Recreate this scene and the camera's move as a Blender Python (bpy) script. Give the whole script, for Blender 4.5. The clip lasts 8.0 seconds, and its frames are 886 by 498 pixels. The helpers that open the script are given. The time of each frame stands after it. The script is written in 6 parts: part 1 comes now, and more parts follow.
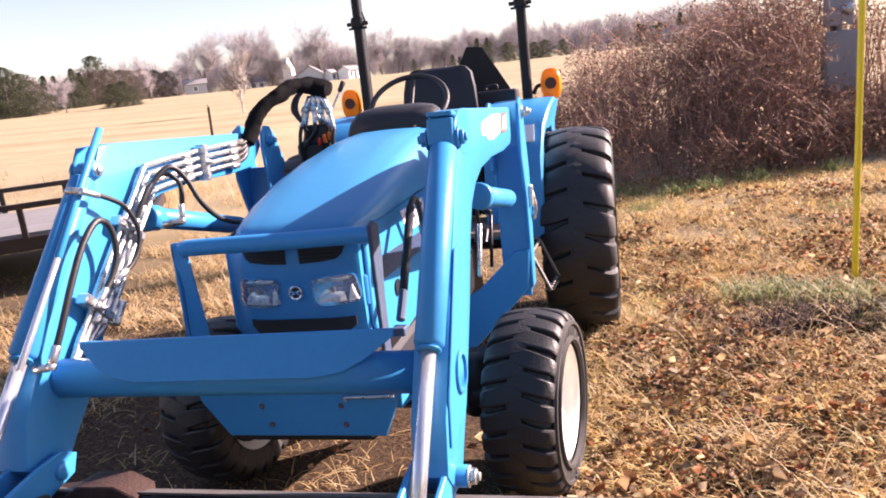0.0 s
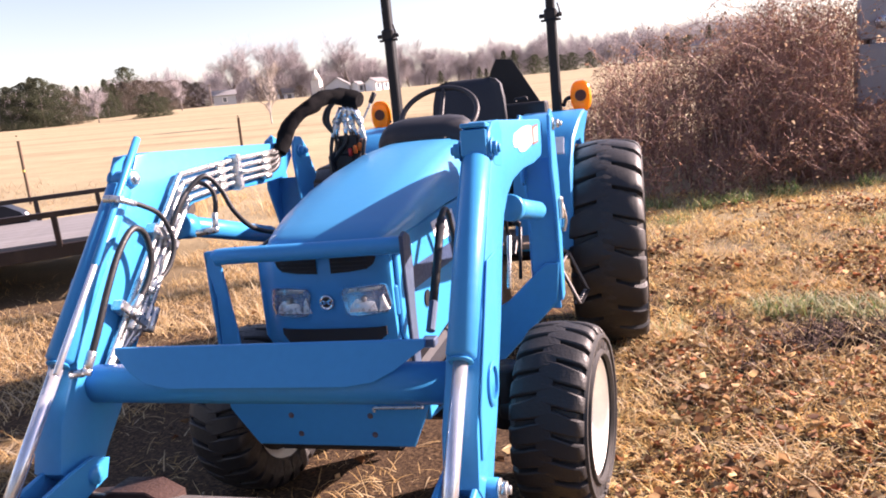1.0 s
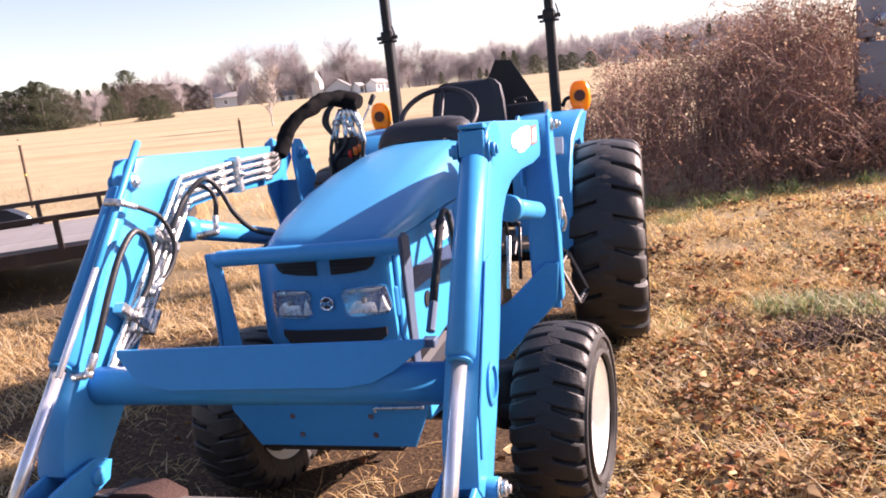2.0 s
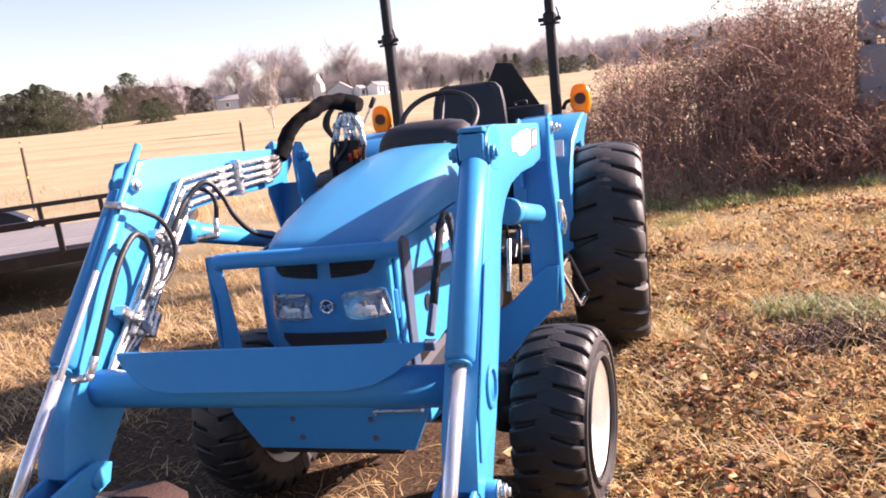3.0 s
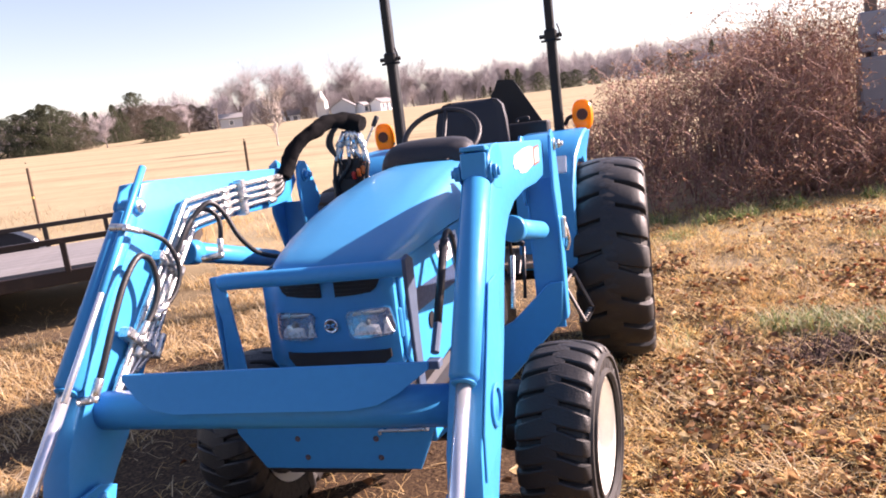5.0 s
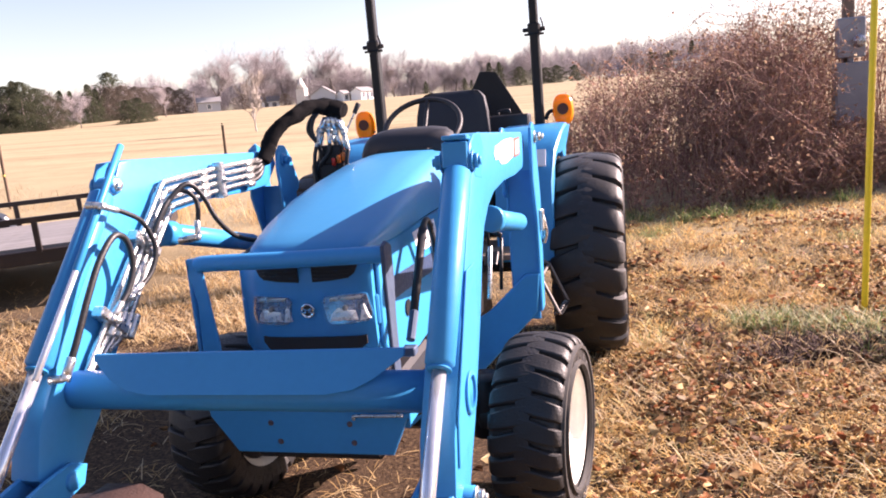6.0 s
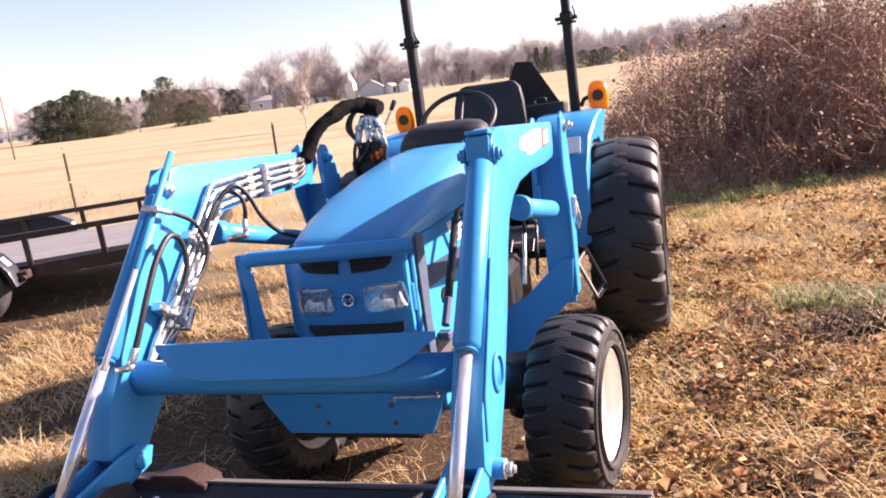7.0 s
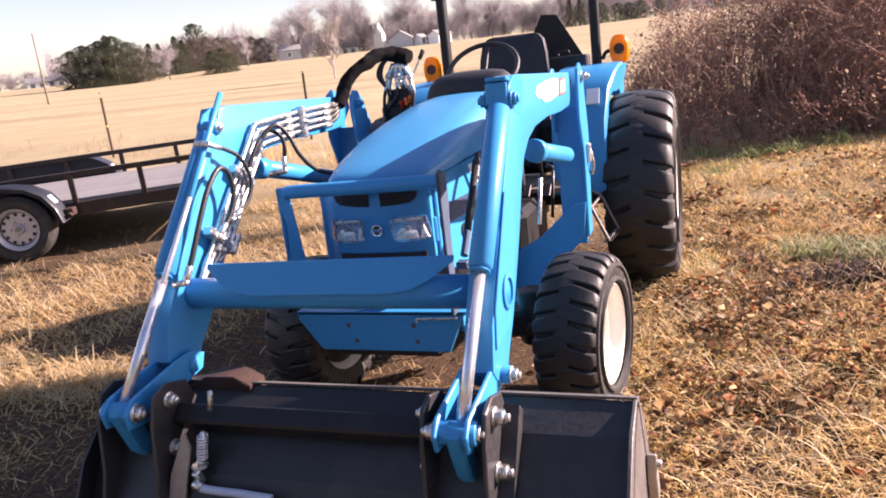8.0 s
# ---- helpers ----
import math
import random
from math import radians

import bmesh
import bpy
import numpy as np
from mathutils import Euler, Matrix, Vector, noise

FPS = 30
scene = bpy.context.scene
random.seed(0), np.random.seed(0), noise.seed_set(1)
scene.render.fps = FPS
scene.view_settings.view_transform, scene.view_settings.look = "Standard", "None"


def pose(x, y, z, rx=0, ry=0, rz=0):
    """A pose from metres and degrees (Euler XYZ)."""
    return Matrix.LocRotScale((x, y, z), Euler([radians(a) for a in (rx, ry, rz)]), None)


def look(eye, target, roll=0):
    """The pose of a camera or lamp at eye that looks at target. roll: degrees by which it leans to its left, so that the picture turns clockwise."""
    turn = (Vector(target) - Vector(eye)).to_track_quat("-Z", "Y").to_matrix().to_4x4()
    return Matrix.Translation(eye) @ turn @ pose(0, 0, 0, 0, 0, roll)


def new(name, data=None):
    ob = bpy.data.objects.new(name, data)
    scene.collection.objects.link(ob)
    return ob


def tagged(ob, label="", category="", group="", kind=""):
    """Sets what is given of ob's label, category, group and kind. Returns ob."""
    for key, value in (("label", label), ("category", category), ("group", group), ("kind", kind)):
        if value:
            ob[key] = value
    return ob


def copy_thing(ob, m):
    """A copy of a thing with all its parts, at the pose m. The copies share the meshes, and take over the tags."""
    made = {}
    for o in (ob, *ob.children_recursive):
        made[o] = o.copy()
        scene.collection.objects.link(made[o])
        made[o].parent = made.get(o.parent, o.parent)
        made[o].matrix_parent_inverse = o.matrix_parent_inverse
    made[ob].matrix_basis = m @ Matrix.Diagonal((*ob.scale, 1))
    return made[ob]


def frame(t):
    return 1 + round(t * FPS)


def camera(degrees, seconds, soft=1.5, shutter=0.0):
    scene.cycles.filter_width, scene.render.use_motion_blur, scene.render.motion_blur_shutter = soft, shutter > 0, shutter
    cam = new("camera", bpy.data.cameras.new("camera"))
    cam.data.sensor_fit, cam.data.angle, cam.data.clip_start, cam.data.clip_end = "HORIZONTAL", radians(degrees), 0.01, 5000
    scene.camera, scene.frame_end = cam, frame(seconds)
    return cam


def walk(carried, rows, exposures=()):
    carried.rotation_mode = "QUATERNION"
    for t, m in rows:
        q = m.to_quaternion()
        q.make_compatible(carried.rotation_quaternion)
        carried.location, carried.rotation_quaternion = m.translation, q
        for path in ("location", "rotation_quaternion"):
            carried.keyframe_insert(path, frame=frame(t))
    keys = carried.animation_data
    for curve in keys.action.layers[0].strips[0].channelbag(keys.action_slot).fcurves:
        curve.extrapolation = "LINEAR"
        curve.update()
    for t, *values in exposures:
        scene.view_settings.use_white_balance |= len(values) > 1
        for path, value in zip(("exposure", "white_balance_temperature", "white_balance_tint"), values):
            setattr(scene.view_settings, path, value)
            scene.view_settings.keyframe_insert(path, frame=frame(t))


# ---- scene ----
cam = camera(61.05, 8.0, soft=1.85)
PATH = [
    (0, (1.1195, -3.0707, 1.6399), (0.6622, -1.1696, 1.2198), -6.12),
    (0.5, (1.1047, -3.0810, 1.6453), (0.5872, -1.1867, 1.2660), -5.95),
    (1, (1.0970, -3.0747, 1.6408), (0.5786, -1.1815, 1.2571), -5.82),
    (2.5, (1.1137, -3.0879, 1.6436), (0.5892, -1.1956, 1.2638), -6.40),
    (3, (1.1143, -3.0865, 1.6444), (0.5884, -1.1935, 1.2700), -6.25),
    (3.5, (1.1200, -3.0850, 1.6449), (0.5966, -1.1896, 1.2793), -6.71),
    (4, (1.1251, -3.0855, 1.6469), (0.5923, -1.1921, 1.2852), -7.00),
    (4.5, (1.1243, -3.0863, 1.6556), (0.5914, -1.1877, 1.3216), -7.07),
    (5.8, (1.1104, -3.0942, 1.6514), (0.6082, -1.1894, 1.3057), -5.39),
    (6, (1.1136, -3.1011, 1.6456), (0.6386, -1.1922, 1.2843), -4.93),
    (6.5, (1.1393, -3.1269, 1.6467), (0.6049, -1.2369, 1.2698), -6.01),
    (7, (1.2291, -3.2137, 1.6630), (0.6159, -1.3472, 1.2889), -7.66),
    (7.5, (1.3320, -3.3436, 1.6341), (0.6879, -1.5085, 1.1677), -6.95),
    (8, (1.3365, -3.4996, 1.6469), (0.6547, -1.6825, 1.1639), -6.73),
]
walk(cam, [(t, look(eye, target, roll)) for t, eye, target, roll in PATH], exposures=[(0.0, 1.83, 6950, 35), (7.0, 1.83, 6950, 35), (8.0, 1.72, 6950, 35)])

# ---- world, sun ----
SUN_EL, SUN_AZ = 25.5, 58.0      # degrees; azimuth from +y towards +x
world = bpy.data.worlds.new("sky")
scene.world = world
world.use_nodes = True
wn = world.node_tree.nodes
sky = wn.new("ShaderNodeTexSky")
sky.sky_type = "NISHITA"
sky.sun_disc = False
sky.sun_elevation = radians(SUN_EL)
sky.sun_rotation = radians(SUN_AZ)
sky.dust_density = 0.7
sky.air_density = 1.0
world.node_tree.links.new(sky.outputs[0], wn["Background"].inputs[0])
wn["Background"].inputs[1].default_value = 0.067
sun_data = bpy.data.lights.new("sun", "SUN")
sun_data.energy, sun_data.angle, sun_data.color = 5.0, radians(0.6), (1.0, 0.91, 0.80)
sun = new("sun", sun_data)
_e, _a = radians(SUN_EL), radians(SUN_AZ)
SUN_TO = Vector((math.sin(_a) * math.cos(_e), math.cos(_a) * math.cos(_e), math.sin(_e)))
sun.matrix_world = look(SUN_TO * 60, (0, 0, 0))

# ---- material tools ----
def material(name, color, rough=0.5, metal=0.0, vary=0.15, scale=6.0, fine=60.0, bump=0.05, island=0.0, objrand=0.0,
             spec=0.5, coat=0.0, stain=None, stain_amount=0.0, stain_scale=3.0, trans=0.0, rough_vary=0.12):
    """A surface with tone at two scales, fine relief and, if given, stains of another colour."""
    m = bpy.data.materials.new(name)
    m.use_nodes = True
    n, l = m.node_tree.nodes, m.node_tree.links
    b = n["Principled BSDF"]
    tc = n.new("ShaderNodeTexCoord")
    big, small = n.new("ShaderNodeTexNoise"), n.new("ShaderNodeTexNoise")
    for node, s, d in ((big, scale, 4.0), (small, fine, 3.0)):
        node.inputs["Scale"].default_value = s
        node.inputs["Detail"].default_value = d
        l.new(tc.outputs["Object"], node.inputs["Vector"])
    add = n.new("ShaderNodeMath")
    add.operation = "ADD"
    l.new(big.outputs[0], add.inputs[0])
    l.new(small.outputs[0], add.inputs[1])
    total = add.outputs[0]
    weight = 1.0
    for on, socket in ((island, "Random Per Island"), (objrand, "Random")):
        if on:
            src = n.new("ShaderNodeNewGeometry" if socket == "Random Per Island" else "ShaderNodeObjectInfo")
            mul = n.new("ShaderNodeMath")
            mul.operation = "MULTIPLY_ADD"
            mul.inputs[1].default_value = on
            l.new(src.outputs[socket], mul.inputs[0])
            l.new(total, mul.inputs[2])
            total = mul.outputs[0]
            weight += on / 2
    mr = n.new("ShaderNodeMapRange")
    spread = 0.55 + (weight - 1.0)
    mr.inputs[1].default_value, mr.inputs[2].default_value = weight - spread, weight + spread
    mr.inputs[3].default_value, mr.inputs[4].default_value = 1.0 - vary, 1.0 + vary
    l.new(total, mr.inputs[0])
    hsv = n.new("ShaderNodeHueSaturation")
    hsv.inputs["Color"].default_value = (*color, 1)
    l.new(mr.outputs[0], hsv.inputs["Value"])
    out = hsv.outputs[0]
    if stain:
        sn = n.new("ShaderNodeTexNoise")
        sn.inputs["Scale"].default_value, sn.inputs["Detail"].default_value = stain_scale, 6.0
        l.new(tc.outputs["Object"], sn.inputs["Vector"])
        ramp = n.new("ShaderNodeMapRange")
        ramp.inputs[1].default_value, ramp.inputs[2].default_value = 0.62 - 0.25 * stain_amount, 0.75
        ramp.inputs[4].default_value = min(1.0, stain_amount * 1.4)
        l.new(sn.outputs[0], ramp.inputs[0])
        mix = n.new("ShaderNodeMix")
        mix.data_type = "RGBA"
        mix.inputs[7].default_value = (*stain, 1)
        l.new(ramp.outputs[0], mix.inputs[0])
        l.new(out, mix.inputs[6])
        out = mix.outputs[2]
    l.new(out, b.inputs["Base Color"])
    rr = n.new("ShaderNodeMapRange")
    rr.inputs[1].default_value, rr.inputs[2].default_value = 0.3, 0.7
    rr.inputs[3].default_value, rr.inputs[4].default_value = max(0.02, rough - rough_vary), min(1.0, rough + rough_vary)
    l.new(small.outputs[0], rr.inputs[0])
    l.new(rr.outputs[0], b.inputs["Roughness"])
    b.inputs["Metallic"].default_value = metal
    b.inputs["Specular IOR Level"].default_value = spec
    b.inputs["Coat Weight"].default_value = coat
    b.inputs["Coat Roughness"].default_value = 0.12
    if trans:
        b.inputs["Transmission Weight"].default_value = trans
    if bump:
        bp = n.new("ShaderNodeBump")
        bp.inputs["Strength"].default_value, bp.inputs["Distance"].default_value = bump, 0.01
        l.new(small.outputs[0], bp.inputs["Height"])
        l.new(bp.outputs[0], b.inputs["Normal"])
    return m


BLUE = material("blue_paint", (0.021, 0.260, 0.548), 0.36, vary=0.06, scale=3, fine=40, bump=0.0, coat=0.0, spec=0.30, rough_vary=0.04, stain=(0.06, 0.20, 0.38), stain_amount=0.03, stain_scale=4)
BLUE_HOOD = material("hood_paint", (0.026, 0.246, 0.488), 0.42, vary=0.05, scale=2, fine=30, bump=0.0, coat=0.08, spec=0.4, rough_vary=0.03)
CHROME = material("chrome", (0.75, 0.76, 0.78), 0.13, 1.0, vary=0.05, fine=90, bump=0.01, rough_vary=0.05)
TREAD = material("muddy_tread_plate", (0.27, 0.21, 0.16), 0.6, 0.35, vary=0.3, bump=0.1, stain=(0.20, 0.14, 0.09), stain_amount=0.4)
DARK_SLATE = material("dark_slate", (0.055, 0.085, 0.14), 0.6, 0.3, vary=0.25, bump=0.08, stain=(0.10, 0.13, 0.22), stain_amount=0.3)
CHROME_WHITE = material("white_chrome", (0.86, 0.86, 0.88), 0.3, 0.45, vary=0.05, bump=0.0)
ROD = material("polished_rod", (0.74, 0.76, 0.80), 0.22, 0.75, vary=0.05, bump=0.0, rough_vary=0.02)
ZINC = material("zinc", (0.62, 0.62, 0.60), 0.33, 0.9, vary=0.2, fine=70, bump=0.05)
STEEL = material("worn_steel", (0.42, 0.41, 0.40), 0.45, 0.8, vary=0.25, bump=0.08)
BLACK = material("black_paint", (0.015, 0.015, 0.017), 0.42, vary=0.3, scale=5, bump=0.05, spec=0.3, stain=(0.05, 0.04, 0.034), stain_amount=0.15, stain_scale=6)
BUCKET = material("bucket_paint", (0.018, 0.0185, 0.022), 0.42, vary=0.35, scale=4, bump=0.08, stain=(0.07, 0.06, 0.055), stain_amount=0.3, stain_scale=3.5)
HITCH_BLACK = material("hitch_paint", (0.030, 0.029, 0.031), 0.42, vary=0.3, scale=5, bump=0.05, stain=(0.10, 0.085, 0.07), stain_amount=0.2, stain_scale=6)
# worn steel grey, also used where sunlight is put into the colour
WORN_LIT_EDGE = material("worn_lit_plate", (0.13, 0.12, 0.115), 0.55, 0.3, vary=0.35, scale=9, bump=0.1, stain=(0.16, 0.09, 0.05), stain_amount=0.3)
PLASTIC = material("black_plastic", (0.020, 0.020, 0.024), 0.55, vary=0.2, fine=200, bump=0.1)
VINYL = material("seat_vinyl", (0.016, 0.018, 0.025), 0.55, vary=0.25, scale=8, fine=160, bump=0.15)
HOSE = material("hose_rubber", (0.016, 0.016, 0.017), 0.45, vary=0.25, fine=200, bump=0.1)
SLEEVE = material("woven_sleeve", (0.010, 0.0095, 0.010), 0.95, vary=0.4, scale=30, fine=300, bump=0.4, spec=0.06)
RUBBER = material("tyre_rubber", (0.019, 0.018, 0.019), 0.55, vary=0.4, scale=5, fine=120, bump=0.2, spec=0.5, stain=(0.125, 0.105, 0.085), stain_amount=0.28, stain_scale=6)
CARCASS = material("dusty_sidewall", (0.045, 0.043, 0.042), 0.65, vary=0.3, scale=5, fine=120, bump=0.1, spec=0.35, stain=(0.14, 0.125, 0.105), stain_amount=0.34, stain_scale=5)
CREAM = material("cream_rim", (0.82, 0.80, 0.73), 0.4, vary=0.08, scale=4, bump=0.03, stain=(0.40, 0.33, 0.22), stain_amount=0.25, stain_scale=9)
SILVER = material("silver_rim", (0.58, 0.59, 0.63), 0.4, 0.5, vary=0.2, bump=0.05)
AMBER = material("amber_lens", (0.92, 0.33, 0.010), 0.2, vary=0.12, scale=40, fine=150, bump=0.15, spec=0.5, coat=0.4)
_n, _l = AMBER.node_tree.nodes, AMBER.node_tree.links
_glow, _mix = _n.new("ShaderNodeBsdfTranslucent"), _n.new("ShaderNodeMixShader")
_glow.inputs[0].default_value, _mix.inputs[0].default_value = (1.0, 0.46, 0.02, 1), 0.36
_l.new(_n["Principled BSDF"].outputs[0], _mix.inputs[1])
_l.new(_glow.outputs[0], _mix.inputs[2])
_l.new(_mix.outputs[0], _n["Material Output"].inputs[0])
LENS_REFL = material("lamp_reflector", (0.45, 0.47, 0.52), 0.22, 0.8, vary=0.2, scale=10, fine=60, bump=0.02)
DECAL_W = material("decal_white", (0.82, 0.84, 0.86), 0.35, vary=0.05, bump=0.0)
DECAL_BROWN = material("decal_brown", (0.20, 0.10, 0.075), 0.4, vary=0.25, scale=20, bump=0.0)
DECAL_GREY = material("decal_grey", (0.035, 0.06, 0.12), 0.4, vary=0.12, bump=0.0)
RED = material("red_plastic", (0.62, 0.03, 0.015), 0.35, vary=0.1, bump=0.02)
ORANGE = material("orange_plastic", (0.75, 0.16, 0.02), 0.4, vary=0.1, bump=0.02)
BOLT_RUST = material("rusted_bolt", (0.13, 0.10, 0.11), 0.7, 0.3, vary=0.4, scale=20, fine=90, bump=0.2)
RUST = material("rusty_steel", (0.050, 0.026, 0.021), 0.75, 0.2, vary=0.45, scale=12, fine=90, bump=0.3, stain=(0.15, 0.115, 0.09), stain_amount=0.3)
GLASS = bpy.data.materials.new("clear_glass")
GLASS.use_nodes = True
_g = GLASS.node_tree.nodes["Principled BSDF"]
_g.inputs["Transmission Weight"].default_value, _g.inputs["Roughness"].default_value, _g.inputs["IOR"].default_value = 1.0, 0.03, 1.35
_g.inputs["Base Color"].default_value = (0.95, 0.97, 0.97, 1)


# ---- mesh tools ----
def V(*a):
    return Vector(a)


def frame_of(d):
    d = d.normalized()
    u = d.cross(V(0, 0, 1))
    if u.length < 1e-3:
        u = d.cross(V(0, 1, 0))
    u.normalize()
    return u, d.cross(u).normalized()


def add_box(bm, c, s, rot=None, bevel=0.004, seg=1):
    """A box at c of size s, edges broken by bevel."""
    m = Matrix.Translation(c) @ (rot.to_4x4() if rot else Matrix()) @ Matrix.Diagonal((*s, 1))
    got = bmesh.ops.create_cube(bm, size=1.0, matrix=m)["verts"]
    if bevel:
        edges = list({e for v in got for e in v.link_edges})
        bmesh.ops.bevel(bm, geom=edges, offset=min(bevel, min(s) * 0.45), segments=seg, affect="EDGES", profile=0.5)
    return bm


def add_cyl(bm, p0, p1, r, r2=None, seg=18, bevel=0.0):
    """A round bar from p0 to p1, with broken end edges."""
    p0, p1 = Vector(p0), Vector(p1)
    r2 = r if r2 is None else r2
    d = (p1 - p0)
    u, w = frame_of(d)
    n = d.normalized()
    rings = [(p0, r), (p1, r2)]
    if bevel:
        rings = [(p0, r - bevel), (p0 + n * bevel, r), (p1 - n * bevel, r2), (p1, r2 - bevel)]
    loops = []
    for p, q in rings:
        loops.append([bm.verts.new(p + q * (math.cos(a) * u + math.sin(a) * w)) for a in (2 * math.pi * k / seg for k in range(seg))])
    for a, b in zip(loops, loops[1:]):
        for k in range(seg):
            bm.faces.new((a[k], a[(k + 1) % seg], b[(k + 1) % seg], b[k]))
    bm.faces.new(loops[0][::-1])
    bm.faces.new(loops[-1])
    return bm


def spline(pts, steps=6):
    """Points along a smooth curve through pts."""
    pts = [Vector(p) for p in pts]
    q = [2 * pts[0] - pts[1], *pts, 2 * pts[-1] - pts[-2]]
    out = []
    for a, b, c, d in zip(q, q[1:], q[2:], q[3:]):
        for k in range(steps):
            t = k / steps
            out.append(0.5 * (2 * b + (c - a) * t + (2 * a - 5 * b + 4 * c - d) * t * t + (3 * b - a - 3 * c + d) * t ** 3))
    return out + [pts[-1]]


def add_tube(bm, pts, r, seg=10, smooth=6, taper=None):
    """A bent round bar along pts; smooth = 0 keeps the corners."""
    pts = spline(pts, smooth) if smooth else [Vector(p) for p in pts]
    u = None
    loops = []
    for k, p in enumerate(pts):
        d = (pts[min(k + 1, len(pts) - 1)] - pts[max(k - 1, 0)]).normalized()
        if u is None:
            u, _ = frame_of(d)
        u = (u - d * u.dot(d)).normalized()
        w = d.cross(u)
        q = r if taper is None else r + (taper - r) * k / (len(pts) - 1)
        loops.append([bm.verts.new(p + q * (math.cos(a) * u + math.sin(a) * w)) for a in (2 * math.pi * j / seg for j in range(seg))])
    for a, b in zip(loops, loops[1:]):
        for k in range(seg):
            bm.faces.new((a[k], a[(k + 1) % seg], b[(k + 1) % seg], b[k]))
    bm.faces.new(loops[0][::-1])
    bm.faces.new(loops[-1])
    return bm


def add_prism(bm, prof, x0, x1, bevel=0.004, axis="x", seg=1):
    """A plate or block: a polygon in the plane across the axis, from x0 to x1 along it."""
    put = {"x": lambda p, x: V(x, p[0], p[1]), "y": lambda p, x: V(p[0], x, p[1]), "z": lambda p, x: V(p[0], p[1], x)}[axis]
    a = [bm.verts.new(put(p, x0)) for p in prof]
    b = [bm.verts.new(put(p, x1)) for p in prof]
    n = len(prof)
    new_faces = [bm.faces.new(a), bm.faces.new(b[::-1])]
    for k in range(n):
        new_faces.append(bm.faces.new((a[k], b[k], b[(k + 1) % n], a[(k + 1) % n])))
    bmesh.ops.recalc_face_normals(bm, faces=new_faces)
    if bevel:
        edges = list({e for f in new_faces[:2] for e in f.edges})
        bmesh.ops.bevel(bm, geom=edges, offset=bevel, segments=seg, affect="EDGES", profile=0.5)
    return bm


def add_lathe(bm, prof, c=(0, 0, 0), seg=40, closed=False):
    """A ring turned about the x axis through c, from (along, radius) pairs."""
    loops = []
    for a, r in prof:
        loops.append([bm.verts.new(V(c[0] + a, c[1] + r * math.cos(t), c[2] + r * math.sin(t))) for t in (2 * math.pi * k / seg for k in range(seg))])
    pairs = list(zip(loops, loops[1:])) + ([(loops[-1], loops[0])] if closed else [])
    for p, q in pairs:
        for k in range(seg):
            bm.faces.new((p[k], q[k], q[(k + 1) % seg], p[(k + 1) % seg]))
    return bm


def add_loft(bm, rings, cap=True, loop=True):
    """A skin over rings of equally many points."""
    loops = [[bm.verts.new(p) for p in ring] for ring in rings]
    n = len(loops[0])
    for a, b in zip(loops, loops[1:]):
        for k in range(n if loop else n - 1):
            bm.faces.new((a[k], a[(k + 1) % n], b[(k + 1) % n], b[k]))
    if cap and loop:
        bm.faces.new(loops[0][::-1])
        bm.faces.new(loops[-1])
    bmesh.ops.recalc_face_normals(bm, faces=bm.faces[:])
    return bm


WORLD_AT = {}


def thing(name, at, label, category, group="", kind=""):
    """An Empty at the base of a thing made of parts."""
    ob = new(name)
    ob.empty_display_size = 0.2
    ob.location = at
    WORLD_AT[ob] = Vector(at)
    return tagged(ob, label, category, group, kind)


def part(name, bm, mat, parent=None, label="", turn=None, sharp=35.0, category="", kind="", group=""):
    """Links a bmesh as one mesh object, its origin at its middle, under a thing or a part."""
    if turn is not None:
        bmesh.ops.transform(bm, matrix=turn, verts=bm.verts[:])
    limit = radians(sharp)
    for f in bm.faces:
        f.smooth = True
    for e in bm.edges:
        if len(e.link_faces) == 2 and e.calc_face_angle(0.0) > limit:
            e.smooth = False
    lo = [min(v.co[k] for v in bm.verts) for k in range(3)]
    hi = [max(v.co[k] for v in bm.verts) for k in range(3)]
    mid = Vector([(a + b) / 2 for a, b in zip(lo, hi)])
    if parent is None:
        mid.z = lo[2]
    bmesh.ops.translate(bm, verts=bm.verts[:], vec=-mid)
    me = bpy.data.meshes.new(name)
    bm.to_mesh(me)
    bm.free()
    me.materials.append(mat)
    ob = new(name, me)
    WORLD_AT[ob] = mid
    if parent is not None:
        ob.parent = parent
        ob.location = mid - WORLD_AT[parent]
    else:
        ob.location = mid
    return tagged(ob, label, category, group, kind)


def B():
    return bmesh.new()


def soup(name, verts, faces, mat, label="", category="", kind="stuff", smooth=False):
    """One joined object from many small loose pieces."""
    me = bpy.data.meshes.new(name)
    me.from_pydata(verts, [], faces)
    me.materials.append(mat)
    if smooth:
        me.polygons.foreach_set("use_smooth", [True] * len(me.polygons))
    return tagged(new(name, me), label, category, "", kind)

# ---- ground: one sheet to the horizon ----
def soft_rise(v, k=1.2):
    return k * math.log1p(math.exp(min(40.0, v / k)))


